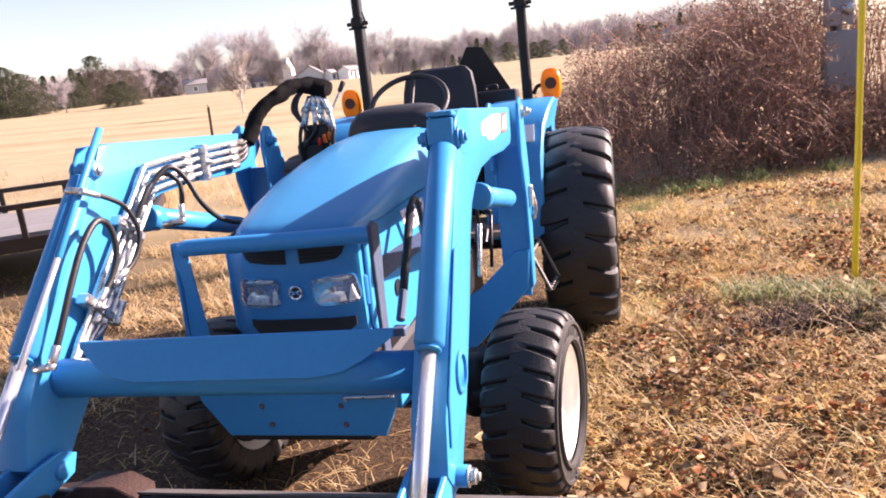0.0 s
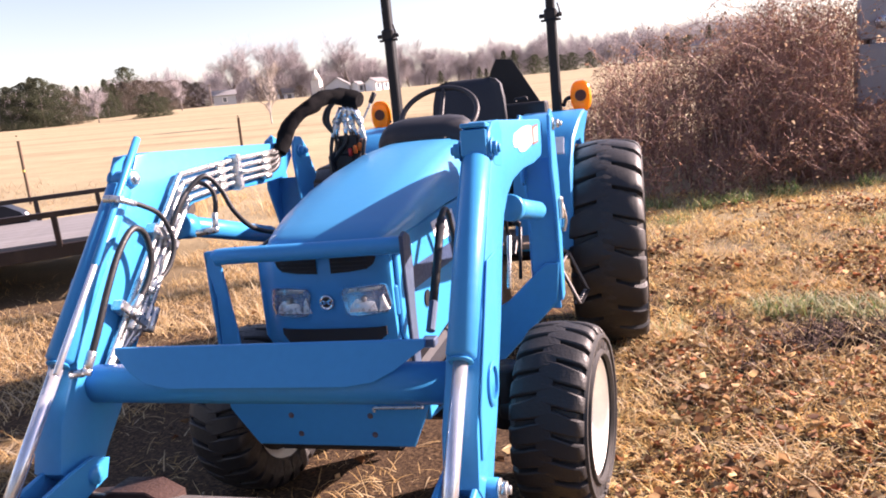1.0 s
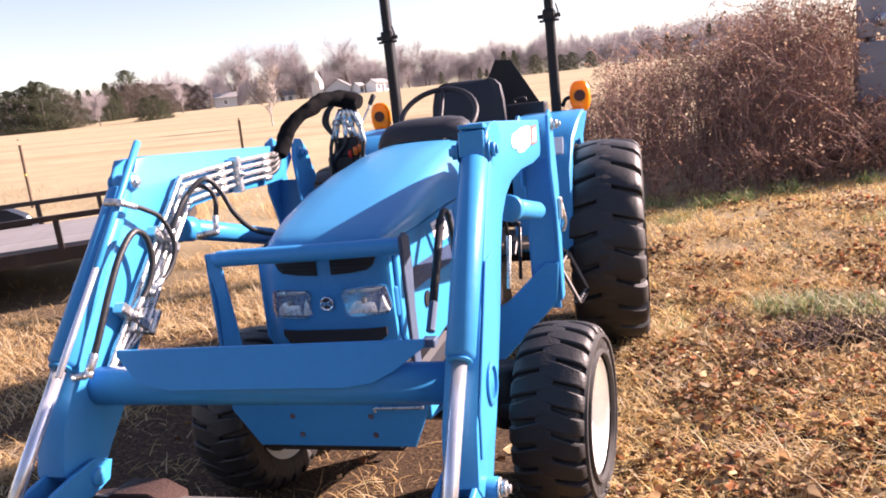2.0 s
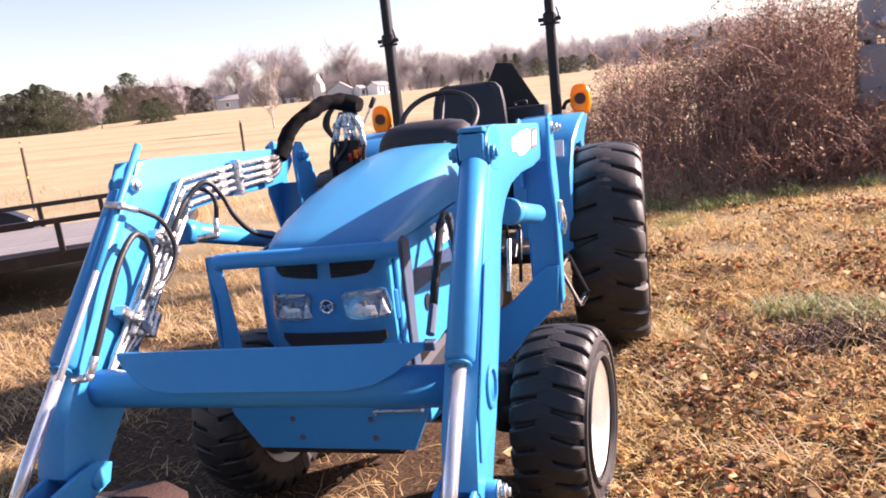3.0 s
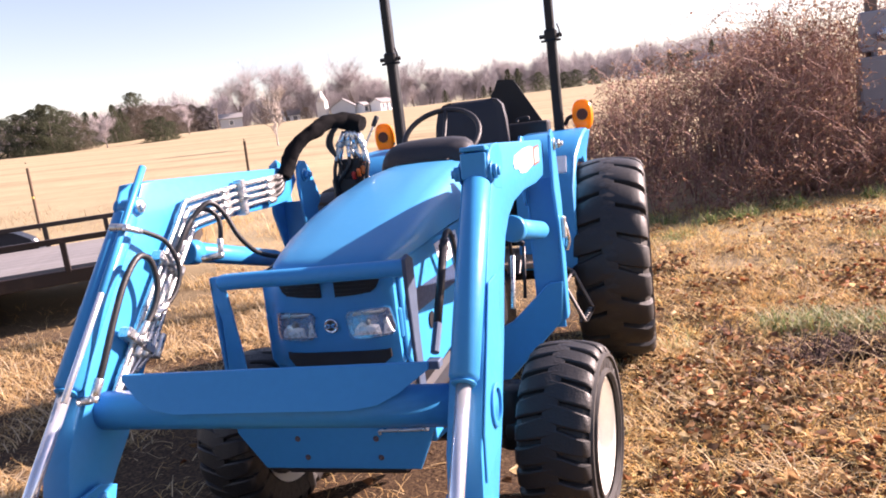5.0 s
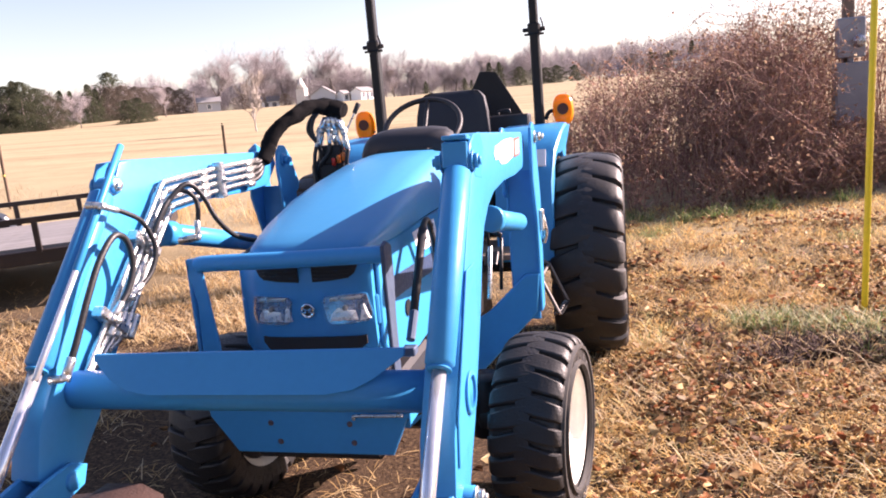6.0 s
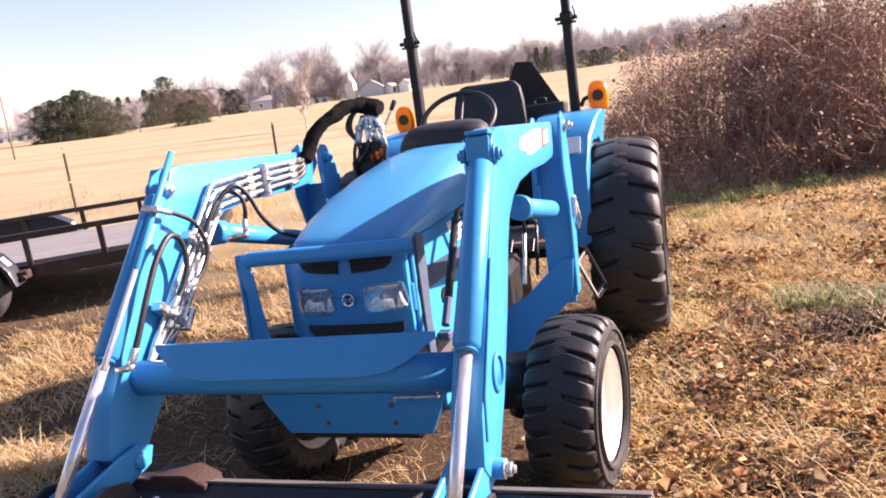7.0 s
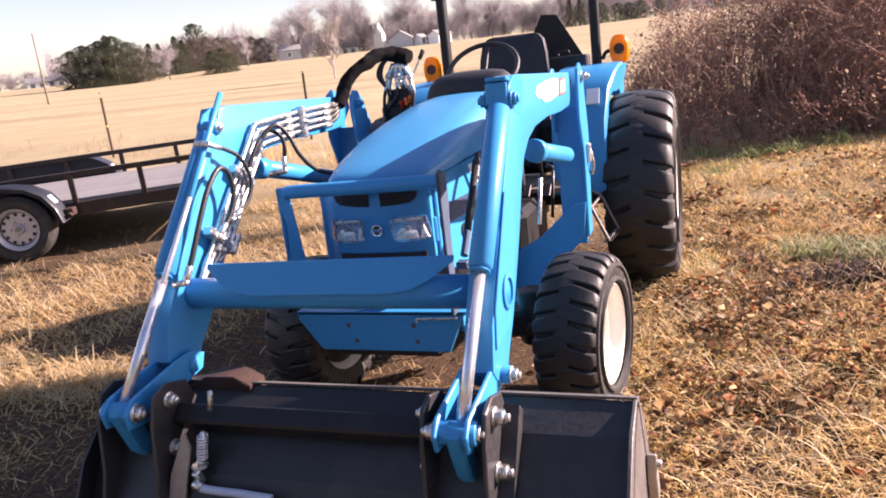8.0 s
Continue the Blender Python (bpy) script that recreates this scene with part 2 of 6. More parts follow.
def land(x, y):
    """Height of the ground: level by the tractor, a slope behind it, a long low hill."""
    r = math.hypot(x, y)
    ahead = max(0.0, min(1.0, (y / (r + 1e-6) - 0.05) / 0.45))
    ahead = ahead * ahead * (3 - 2 * ahead)
    near = min(soft_rise(y - 2.0, 0.8), 9.0) * 0.062 + 0.040 * soft_rise(-x - 2.5, 0.5) * (1 if x > -8 else 8 / -x)
    near -= 0.037 * max(0.0, min(1.0, (-x - 4) / 2)) * max(0.0, min(1.0, (9 - y) / 3)) * soft_rise(y - 2.0, 0.8)
    far = 0.0355 * (soft_rise(min(r, 230.0) - 11.0, 4.0) - soft_rise(-11.0, 4.0)) * ahead
    near *= max(0.0, 1 - max(0.0, r - 12) / 60)
    if r > 230:
        far -= 0.012 * (r - 230) * ahead
    return near + far


def bumps(x, y):
    r = math.hypot(x, y)
    f = 1.0 if r < 14 else max(0.0, 1 - (r - 14) / 30)
    return f * (0.022 * noise.noise((x * 0.9, y * 0.9, 3.1)) + 0.014 * noise.noise((x * 2.7, y * 2.7, 7.7)) + 0.007 * noise.noise((x * 8, y * 8, 1.3))) + (1 - f) * 0.12 * noise.noise((x * 0.05, y * 0.05, 9.0))


def ground_z(x, y):
    return land(x, y) + bumps(x, y)


def ground_material():
    m = bpy.data.materials.new("dry_grass_ground")
    m.use_nodes = True
    n, l = m.node_tree.nodes, m.node_tree.links
    b = n["Principled BSDF"]
    tc = n.new("ShaderNodeTexCoord")

    def tex(scale, detail=5.0, rough=0.6):
        t = n.new("ShaderNodeTexNoise")
        t.inputs["Scale"].default_value, t.inputs["Detail"].default_value, t.inputs["Roughness"].default_value = scale, detail, rough
        l.new(tc.outputs["Object"], t.inputs["Vector"])
        return t

    def ramp(src, stops):
        r = n.new("ShaderNodeValToRGB")
        r.color_ramp.elements[0].position, r.color_ramp.elements[0].color = stops[0][0], (*stops[0][1], 1)
        r.color_ramp.elements[1].position, r.color_ramp.elements[1].color = stops[-1][0], (*stops[-1][1], 1)
        for p, c in stops[1:-1]:
            e = r.color_ramp.elements.new(p)
            e.color = (*c, 1)
        l.new(src, r.inputs[0])
        return r

    def mixed(f, a, c):
        x = n.new("ShaderNodeMix")
        x.data_type = "RGBA"
        l.new(f, x.inputs[0])
        l.new(a, x.inputs[6])
        l.new(c, x.inputs[7])
        return x.outputs[2]

    fine = ramp(tex(55, 8, 0.7).outputs[0], [(0.32, (0.018, 0.012, 0.009)), (0.47, (0.062, 0.040, 0.027)), (0.62, (0.16, 0.105, 0.062)), (0.78, (0.36, 0.265, 0.155))])
    field = ramp(tex(0.9, 10, 0.7).outputs[0], [(0.34, (0.255, 0.205, 0.125)), (0.50, (0.36, 0.295, 0.18)), (0.68, (0.44, 0.365, 0.225))])
    # mown streaks in the field
    st = n.new("ShaderNodeMapping")
    st.inputs["Scale"].default_value = (0.022, 0.42, 0.3)
    st.inputs["Rotation"].default_value = (0, 0, radians(24))
    l.new(tc.outputs["Object"], st.inputs[0])
    sn = n.new("ShaderNodeTexNoise")
    sn.inputs["Scale"].default_value, sn.inputs["Detail"].default_value = 1.0, 6.0
    l.new(st.outputs[0], sn.inputs["Vector"])
    streak = ramp(sn.outputs[0], [(0.36, (0.215, 0.17, 0.10)), (0.47, (0.345, 0.28, 0.17)), (0.62, (0.42, 0.35, 0.22))])
    half = n.new("ShaderNodeMath")
    half.operation = "MULTIPLY"
    half.inputs[1].default_value = 1.1
    l.new(tex(1.7, 4).outputs[0], half.inputs[0])
    field_c = mixed(half.outputs[0], field.outputs[0], streak.outputs[0])
    sep = n.new("ShaderNodeSeparateXYZ")
    l.new(tc.outputs["Object"], sep.inputs[0])
    edge = n.new("ShaderNodeMapRange")
    edge.inputs[1].default_value, edge.inputs[2].default_value = 2.2, 5.5
    l.new(sep.outputs[1], edge.inputs[0])
    behind = n.new("ShaderNodeMapRange")
    behind.inputs[1].default_value, behind.inputs[2].default_value, behind.inputs[4].default_value = -1.9, -4.0, 0.45
    l.new(sep.outputs[1], behind.inputs[0])
    most = n.new("ShaderNodeMath")
    most.operation = "MAXIMUM"
    l.new(edge.outputs[0], most.inputs[0])
    l.new(behind.outputs[0], most.inputs[1])
    l.new(mixed(most.outputs[0], fine.outputs[0], field_c), b.inputs["Base Color"])
    b.inputs["Roughness"].default_value = 0.95
    b.inputs["Specular IOR Level"].default_value = 0.1
    bp = n.new("ShaderNodeBump")
    bp.inputs["Strength"].default_value, bp.inputs["Distance"].default_value = 0.6, 0.03
    l.new(tex(30, 8, 0.75).outputs[0], bp.inputs["Height"])
    l.new(bp.outputs[0], b.inputs["Normal"])
    return m


GROUND = ground_material()
N = 230
ts = np.linspace(-1, 1, N)
coords = np.sinh(ts * 7.2) / np.sinh(7.2) * 2600
gx = [float(c) for c in coords]
gy = [float(c) + 2.0 for c in coords]
verts = [(x, y, ground_z(x, y)) for y in gy for x in gx]
faces = [(j * N + i, j * N + i + 1, (j + 1) * N + i + 1, (j + 1) * N + i) for j in range(N - 1) for i in range(N - 1)]
soup("ground", verts, faces, GROUND, "dry winter grass with scattered leaves, rising to a mown field", "ground", "structure", True)

# ---- many small loose pieces at once ----
def shades(name, colors, rough=0.8, fine=0.12, spec=0.2, soft=0.0):
    """Every loose piece takes one of the colours, with a little tone of its own."""
    m = bpy.data.materials.new(name)
    m.use_nodes = True
    n, l = m.node_tree.nodes, m.node_tree.links
    b = n["Principled BSDF"]
    g = n.new("ShaderNodeNewGeometry")
    r = n.new("ShaderNodeValToRGB")
    r.color_ramp.interpolation = "LINEAR"
    k = len(colors)
    r.color_ramp.elements[0].color = (*colors[0], 1)
    r.color_ramp.elements[0].position = 0.0
    r.color_ramp.elements[1].color = (*colors[-1], 1)
    r.color_ramp.elements[1].position = 1.0
    for i, c in enumerate(colors[1:-1], 1):
        r.color_ramp.elements.new(i / (k - 1)).color = (*c, 1)
    l.new(g.outputs["Random Per Island"], r.inputs[0])
    tc, t = n.new("ShaderNodeTexCoord"), n.new("ShaderNodeTexNoise")
    t.inputs["Scale"].default_value = 40
    l.new(tc.outputs["Object"], t.inputs["Vector"])
    mr = n.new("ShaderNodeMapRange")
    mr.inputs[1].default_value, mr.inputs[2].default_value = 0.3, 0.7
    mr.inputs[3].default_value, mr.inputs[4].default_value = 1 - fine, 1 + fine
    l.new(t.outputs[0], mr.inputs[0])
    h = n.new("ShaderNodeHueSaturation")
    l.new(r.outputs[0], h.inputs["Color"])
    l.new(mr.outputs[0], h.inputs["Value"])
    l.new(h.outputs[0], b.inputs["Base Color"])
    b.inputs["Roughness"].default_value, b.inputs["Specular IOR Level"].default_value = rough, spec
    if soft:
        tr = n.new("ShaderNodeBsdfTranslucent")
        l.new(h.outputs[0], tr.inputs[0])
        mx = n.new("ShaderNodeMixShader")
        mx.inputs[0].default_value = soft
        l.new(b.outputs[0], mx.inputs[1])
        l.new(tr.outputs[0], mx.inputs[2])
        l.new(mx.outputs[0], n["Material Output"].inputs[0])
    return m


def quads_mesh(name, pts, quads, mat):
    """A mesh from an array of points and one of quads."""
    me = bpy.data.meshes.new(name)
    pts, quads = np.asarray(pts, np.float32).reshape(-1, 3), np.asarray(quads, np.int32).reshape(-1, 4)
    me.vertices.add(len(pts))
    me.vertices.foreach_set("co", pts.ravel())
    me.loops.add(quads.size)
    me.loops.foreach_set("vertex_index", quads.ravel())
    me.polygons.add(len(quads))
    me.polygons.foreach_set("loop_start", np.arange(0, quads.size, 4, dtype=np.int32))
    me.update(calc_edges=True)
    me.validate()
    me.materials.append(mat)
    return me


def strips(base, way, lean, length, width, rng, joints=2, droop=0.5):
    """Blades: a bent ribbon of `joints` quads each. base, way (flat heading), lean (0 upright, 1 flat)."""
    n = len(base)
    side = np.stack([-way[:, 1], way[:, 0], np.zeros(n)], 1)
    pts = np.zeros((n, joints + 1, 2, 3))
    pos = base.copy()
    up = np.array([0, 0, 1.0])
    step = length / joints
    for j in range(joints + 1):
        w = width * (1 - 0.75 * j / joints) / 2
        pts[:, j, 0], pts[:, j, 1] = pos - side * w[:, None], pos + side * w[:, None]
        tilt = np.clip(lean + droop * j / joints, 0, 1.35) * math.pi / 2
        pos = pos + step[:, None] * (np.cos(tilt)[:, None] * up + np.sin(tilt)[:, None] * np.c_[way[:, :2], np.zeros(n)])
    q = []
    first = (np.arange(n) * (joints + 1) * 2)[:, None]
    for j in range(joints):
        q.append(first + np.array([[2 * j, 2 * j + 1, 2 * j + 3, 2 * j + 2]]))
    return pts.reshape(-1, 3), np.concatenate(q)


def leaf_quads(centre, size, rng, curl=0.3, wide=1.0):
    """Small folded leaves: two quads that share the midrib."""
    n = len(centre)
    a = rng.normal(size=(n, 3))
    a /= np.linalg.norm(a, axis=1, keepdims=True)
    b = np.cross(a, rng.normal(size=(n, 3)))
    b /= np.linalg.norm(b, axis=1, keepdims=True)
    c = np.cross(a, b)
    s = size[:, None]
    m0, m1 = centre - a * s * 0.5, centre + a * s * 0.5
    lift = c * s * curl * rng.uniform(0.3, 1.0, (n, 1))
    l0, l1 = centre - a * s * 0.22 + b * s * 0.32 * wide + lift, centre + a * s * 0.25 + b * s * 0.26 * wide + lift
    r0, r1 = centre - a * s * 0.22 - b * s * 0.32 * wide + lift, centre + a * s * 0.25 - b * s * 0.26 * wide + lift
    pts = np.stack([m0, m1, l0, l1, r0, r1], 1).reshape(-1, 3)
    f = (np.arange(n) * 6)[:, None]
    return pts, np.concatenate([f + np.array([[0, 1, 3, 2]]), f + np.array([[1, 0, 4, 5]])])


def twig_tubes(segs, sides=3):
    """Tapered bars from rows of (start, end, radius at start, radius at end)."""
    p0 = np.array([s[0] for s in segs], float)
    p1 = np.array([s[1] for s in segs], float)
    r0 = np.array([s[2] for s in segs], float)[:, None]
    r1 = np.array([s[3] for s in segs], float)[:, None]
    d = p1 - p0
    d /= np.linalg.norm(d, axis=1, keepdims=True) + 1e-9
    ref = np.where(np.abs(d[:, 2:]) < 0.9, np.array([[0, 0, 1.0]]), np.array([[1.0, 0, 0]]))
    u = np.cross(d, ref)
    u /= np.linalg.norm(u, axis=1, keepdims=True)
    w = np.cross(d, u)
    n = len(segs)
    pts = np.zeros((n, 2 * sides, 3))
    for k in range(sides):
        a = 2 * math.pi * k / sides
        o = math.cos(a) * u + math.sin(a) * w
        pts[:, k], pts[:, sides + k] = p0 + o * r0, p1 + o * r1
    f = (np.arange(n) * 2 * sides)[:, None]
    q = [f + np.array([[k, (k + 1) % sides, sides + (k + 1) % sides, sides + k]]) for k in range(sides)]
    return pts.reshape(-1, 3), np.concatenate(q)


def heights(x, y):
    return np.array([ground_z(float(a), float(b)) for a, b in zip(x, y)])

# ---- the tractor with its loader: x to its own left, y to its rear ----
tractor = thing("tractor", (0, 0.9, 0), "blue compact tractor with front loader parked on dry grass", "tractor")


def bolt(parent, p, d, r=0.018, h=0.02, mat=None, label=""):
    """A hexagon head with a washer and a stub of thread, facing along d."""
    bm = B()
    p, d = Vector(p), Vector(d).normalized()
    add_cyl(bm, p, p + d * h * 0.22, r * 1.35, seg=16, bevel=0.001)
    add_cyl(bm, p + d * h * 0.22, p + d * h, r, seg=6, bevel=0.0015)
    add_cyl(bm, p + d * h, p + d * h * 1.45, r * 0.55, seg=10, bevel=0.001)
    return part("bolt", bm, mat or ZINC, parent, label)


def tyre_mesh(R, W, rim, lugs, depth, lug_w, seg=72):
    """A bar-tread tyre about the x axis, outer side towards +x."""
    bm = B()
    h = W / 2
    prof = [(-h * 0.80, rim), (-h * 0.97, rim + (R - rim) * 0.30), (-h * 0.99, rim + (R - rim) * 0.55), (-h * 0.93, R - depth * 4.2), (-h * 0.80, R - depth * 2.6),
            (-h * 0.4, R - depth * 1.6), (0, R - depth * 1.4), (h * 0.4, R - depth * 1.6), (h * 0.80, R - depth * 2.6), (h * 0.93, R - depth * 4.2),
            (h * 0.99, rim + (R - rim) * 0.55), (h * 0.97, rim + (R - rim) * 0.30), (h * 0.80, rim)]
    add_lathe(bm, prof, seg=seg)
    # raised rings on the outer wall
    for q, t in ((0.22, 0.008), (0.62, 0.006)):
        r0 = rim + (R - rim) * q
        add_lathe(bm, [(h * 0.955, r0 - 0.012), (h * 0.955 + t + 0.008, r0 - 0.006), (h * 0.955 + t + 0.008, r0 + 0.006), (h * 0.955, r0 + 0.012)], seg=seg)
    bmesh.ops.recalc_face_normals(bm, faces=bm.faces[:])
    return bm


def lug_mesh(name, R, W, lugs, depth, lug_w, side):
    """One tread bar, from the middle of the tread over the shoulder."""
    bm = B()
    h, pitch = W / 2, 2 * math.pi / lugs
    loops = []
    for u, drop, wide, sl in ((-0.20, 0.004, 0.85, 0.0), (-0.04, 0.0, 1.12, 0.04), (0.3, depth * 0.1, 1.12, 0.18), (0.6, depth * 0.45, 1.02, 0.32), (0.80, depth * 1.0, 0.95, 0.40), (0.92, depth * 1.9, 0.92, 0.44), (0.985, depth * 3.2, 0.90, 0.46), (1.0, depth * 4.8, 0.82, 0.47), (0.985, depth * 6.2, 0.70, 0.48)):
        a = sl * pitch * 0.85
        ax = side * h * u
        top, low = R - drop, R - depth * 2.3 - drop * 1.15
        half = lug_w * wide / 2
        ring = []
        for r, da, k in ((low, -half * 1.22, 0.985), (top - 0.004, -half, 1.0), (top, -half * 0.82, 1.0), (top, half * 0.82, 1.0), (top - 0.004, half, 1.0), (low, half * 1.22, 0.985)):
            t = a + da / R
            ring.append(V(ax * k, r * math.cos(t), r * math.sin(t)))
        loops.append(ring)
    add_loft(bm, loops)
    for f in bm.faces:
        f.smooth = True
    for e in bm.edges:
        if len(e.link_faces) == 2 and e.calc_face_angle(0.0) > radians(30):
            e.smooth = False
    me = bpy.data.meshes.new(name)
    bm.to_mesh(me)
    bm.free()
    me.materials.append(RUBBER)
    return me


def wheel(name, at, R, W, rim, lugs, depth, lug_w, side, steer, dish, holes, label):
    """Hub disc, with rim, tyre and nuts under it."""
    m = Matrix.Translation(at) @ Matrix.Rotation(steer, 4, "Z") @ (Matrix() if side > 0 else Matrix.Rotation(math.pi, 4, "Z")) @ Matrix.Rotation(0.13, 4, "X")
    h = W / 2
    bm = B()
    add_lathe(bm, [(dish - 0.02, 0.0001), (dish + 0.035, 0.055), (dish + 0.035, 0.075), (dish, 0.09), (dish, 0.13), (dish + 0.012, 0.15), (dish + 0.004, rim * 0.80), (dish - 0.015, rim * 0.86), (dish - 0.03, rim * 0.86), (dish - 0.03, 0.0001)], seg=40)
    hub = part(name, bm, CREAM, tractor, label, turn=m)
    bm = B()
    add_lathe(bm, [(h * 0.86, rim * 1.045), (h * 0.90, rim * 1.06), (h * 0.92, rim * 1.03), (h * 0.87, rim * 0.995), (h * 0.70, rim * 0.965), (h * 0.55, rim * 0.93), (h * 0.45, rim * 0.86), (-h * 0.5, rim * 0.86), (-h * 0.72, rim * 0.95), (-h * 0.92, rim * 1.05)], seg=56)
    part("rim", bm, CREAM, hub, "cream painted steel rim", turn=m)
    part("tyre", tyre_mesh(R, W, rim, lugs, depth, lug_w), CARCASS, hub, "black bar-tread tyre, dusty", turn=m, sharp=28)
    for s in (1, -1):
        me = lug_mesh("tread_lug", R, W, lugs, depth, lug_w, s)
        for k in range(lugs):
            lug = new("tread_lug", me)
            lug.parent = hub
            lug.matrix_basis = Matrix.Translation(-WORLD_AT[hub]) @ m @ Matrix.Rotation((k + (0.5 if s > 0 else 0.0)) * 2 * math.pi / lugs, 4, "X")
    # black disc closes the inner side of the rim
    bm = B()
    add_lathe(bm, [(-h * 0.98, 0.0001), (-h * 0.98, rim * 0.45), (-h * 0.72, rim * 0.70), (-h * 0.66, rim * 0.90), (-h * 0.5, rim * 0.90), (-h * 0.4, 0.0001)], seg=28)
    part("inner_disc", bm, BLACK, hub, "black disc inside the rim", turn=m)
    for k in range(holes):
        a = 2 * math.pi * k / holes
        c, s = 0.112 * math.cos(a), 0.112 * math.sin(a)
        bm = B()
        add_cyl(bm, (dish, c, s), (dish + 0.022, c, s), 0.012, seg=6, bevel=0.002)
        part("wheel_nut", bm, ZINC, hub, turn=m)
    return hub


FRONT_AXLE, REAR_AXLE = -0.19, 1.86
for sx in (1, -1):
    wheel("front_wheel", (0.76 if sx > 0 else -0.645, FRONT_AXLE - 0.035 if sx > 0 else FRONT_AXLE + 0.06, 0.362 if sx > 0 else 0.350), 0.374, 0.285, 0.218, 25, 0.0140, 0.068, sx, -0.13, 0.02, 6, "front wheel with cream rim")
    wheel("rear_wheel", (sx * 0.885, REAR_AXLE, 0.645), 0.657, 0.44, 0.325, 22, 0.0215, 0.139, sx, 0.0, -0.02, 8, "large rear wheel with cream rim")

# front axle, engine block and gearbox
bm = B()
add_box(bm, (0, FRONT_AXLE, 0.40), (1.05, 0.13, 0.13), bevel=0.02)
add_box(bm, (0, FRONT_AXLE, 0.42), (0.30, 0.2, 0.2), bevel=0.03)
for sx in (1, -1):
    add_cyl(bm, (sx * 0.52, FRONT_AXLE, 0.30), (sx * 0.52, FRONT_AXLE, 0.56), 0.075, bevel=0.01)
    add_cyl(bm, (sx * 0.5, FRONT_AXLE, 0.385), (sx * 0.70, FRONT_AXLE - sx * 0.02, 0.385), 0.08, bevel=0.01)
# black in place of blue puts the shade on the axle into its colour
part("front_axle", bm, BLACK, tractor)
bm = B()
add_box(bm, (0, 0.0, 0.72), (0.36, 1.2, 0.34), bevel=0.02)
add_box(bm, (0, 0.0, 0.52), (0.26, 0.9, 0.16), bevel=0.03)
add_box(bm, (0, -0.25, 0.55), (0.50, 1.0, 0.22), bevel=0.02)
part("engine", bm, PLASTIC, tractor, "black engine block")
bm = B()
add_cyl(bm, (0.50, 0.27, 1.01), (0.50, 0.155, 0.79), 0.011, seg=10, bevel=0.002)
part("clutch_rod", bm, ZINC, tractor)
bm = B()
add_cyl(bm, (0.50, 0.60, 0.99), (0.50, 0.49, 0.75), 0.009, seg=10, bevel=0.002)
add_cyl(bm, (0.50, 0.605, 1.0), (0.46, 0.62, 1.02), 0.014, seg=10, bevel=0.002)
part("brake_rod", bm, BLACK, tractor)
bm = B()
add_box(bm, (0, 1.25, 0.62), (0.34, 1.5, 0.36), bevel=0.03)
add_box(bm, (0, REAR_AXLE, 0.645), (1.36, 0.2, 0.2), bevel=0.04)
add_box(bm, (0, 0.86, 0.60), (0.66, 0.62, 0.34), bevel=0.04)
# added box: dark backing for the gloom behind the floor
add_box(bm, (0, 1.60, 1.0), (0.70, 0.10, 0.36), bevel=0.04)
part("gearbox", bm, BLACK, tractor)

# hood: a clamshell that rises to the dash
HOOD = [(-0.745, 0.14, 1.206, 1.196), (-0.735, 0.190, 1.220, 1.196), (-0.70, 0.218, 1.240, 1.197), (-0.62, 0.240, 1.262, 1.200), (-0.48, 0.262, 1.300, 1.206), (-0.25, 0.274, 1.352, 1.212),
        (0.05, 0.276, 1.400, 1.212), (0.35, 0.274, 1.436, 1.205), (0.60, 0.268, 1.452, 1.2), (0.74, 0.262, 1.455, 1.19)]


def hood_ring(y, w, zt, zb):
    """Half round shoulder, flat crowned top with a faint raised middle, straight sides."""
    ring = []
    side = [(1.0, 0.0), (1.0, 0.30), (0.985, 0.52), (0.94, 0.72), (0.86, 0.86), (0.72, 0.945), (0.62, 0.962), (0.58, 0.985), (0.30, 1.0), (0.0, 1.005)]
    for u, t in side:
        ring.append(V(w * u, y, zb + (zt - zb) * t))
    for u, t in side[-2::-1]:
        ring.append(V(-w * u, y, zb + (zt - zb) * t))
    return ring


bm = B()
add_loft(bm, [hood_ring(*s) for s in HOOD])
for v in bm.verts:
    v.co.x += 0.026 * max(0.0, min(1.0, (0.2 - v.co.y) / 0.7))
hood = part("hood", bm, BLUE_HOOD, tractor, "glossy blue sloping hood", sharp=50)
bm = B()
add_prism(bm, [(-0.16, 0.742), (0.16, 0.742), (0.13, 0.70), (-0.13, 0.70)], 1.4535, 1.462, 0.002, axis="z")
part("vent_strip", bm, PLASTIC, hood)

# nose: rounded grille shell with lamp openings
NOSE_X = 0.024      # the nose sits a little to one side


def nose_y(x):
    a = min(0.25, abs(x - NOSE_X))
    return -0.737 + 0.060 * (a / 0.25) ** 5 


bm = B()
rings = []
xs = [-0.252, -0.24, -0.2, -0.15, -0.1, -0.05, 0, 0.05, 0.1, 0.15, 0.2, 0.24, 0.252]
for z, inset in ((0.835, 0.02), (0.85, 0.004), (0.95, 0.0), (1.05, 0.0), (1.12, 0.004), (1.17, 0.014), (1.192, 0.03)):
    front = [V(x, nose_y(x) + inset, z) for x in xs]
    rings.append([V(-0.256, -0.30, z), *front, V(0.256, -0.30, z)])
add_loft(bm, rings)
nose = part("grille_shell", bm, BLUE, tractor, "blue grille shell", sharp=45)


def span_at(poly, x):
    """Lowest and highest point of an outline at one x."""
    zs = []
    for (x0, z0), (x1, z1) in zip(poly, poly[1:] + poly[:1]):
        if min(x0, x1) <= x <= max(x0, x1) and abs(x1 - x0) > 1e-9:
            zs.append(z0 + (z1 - z0) * (x - x0) / (x1 - x0))
    return min(zs), max(zs)


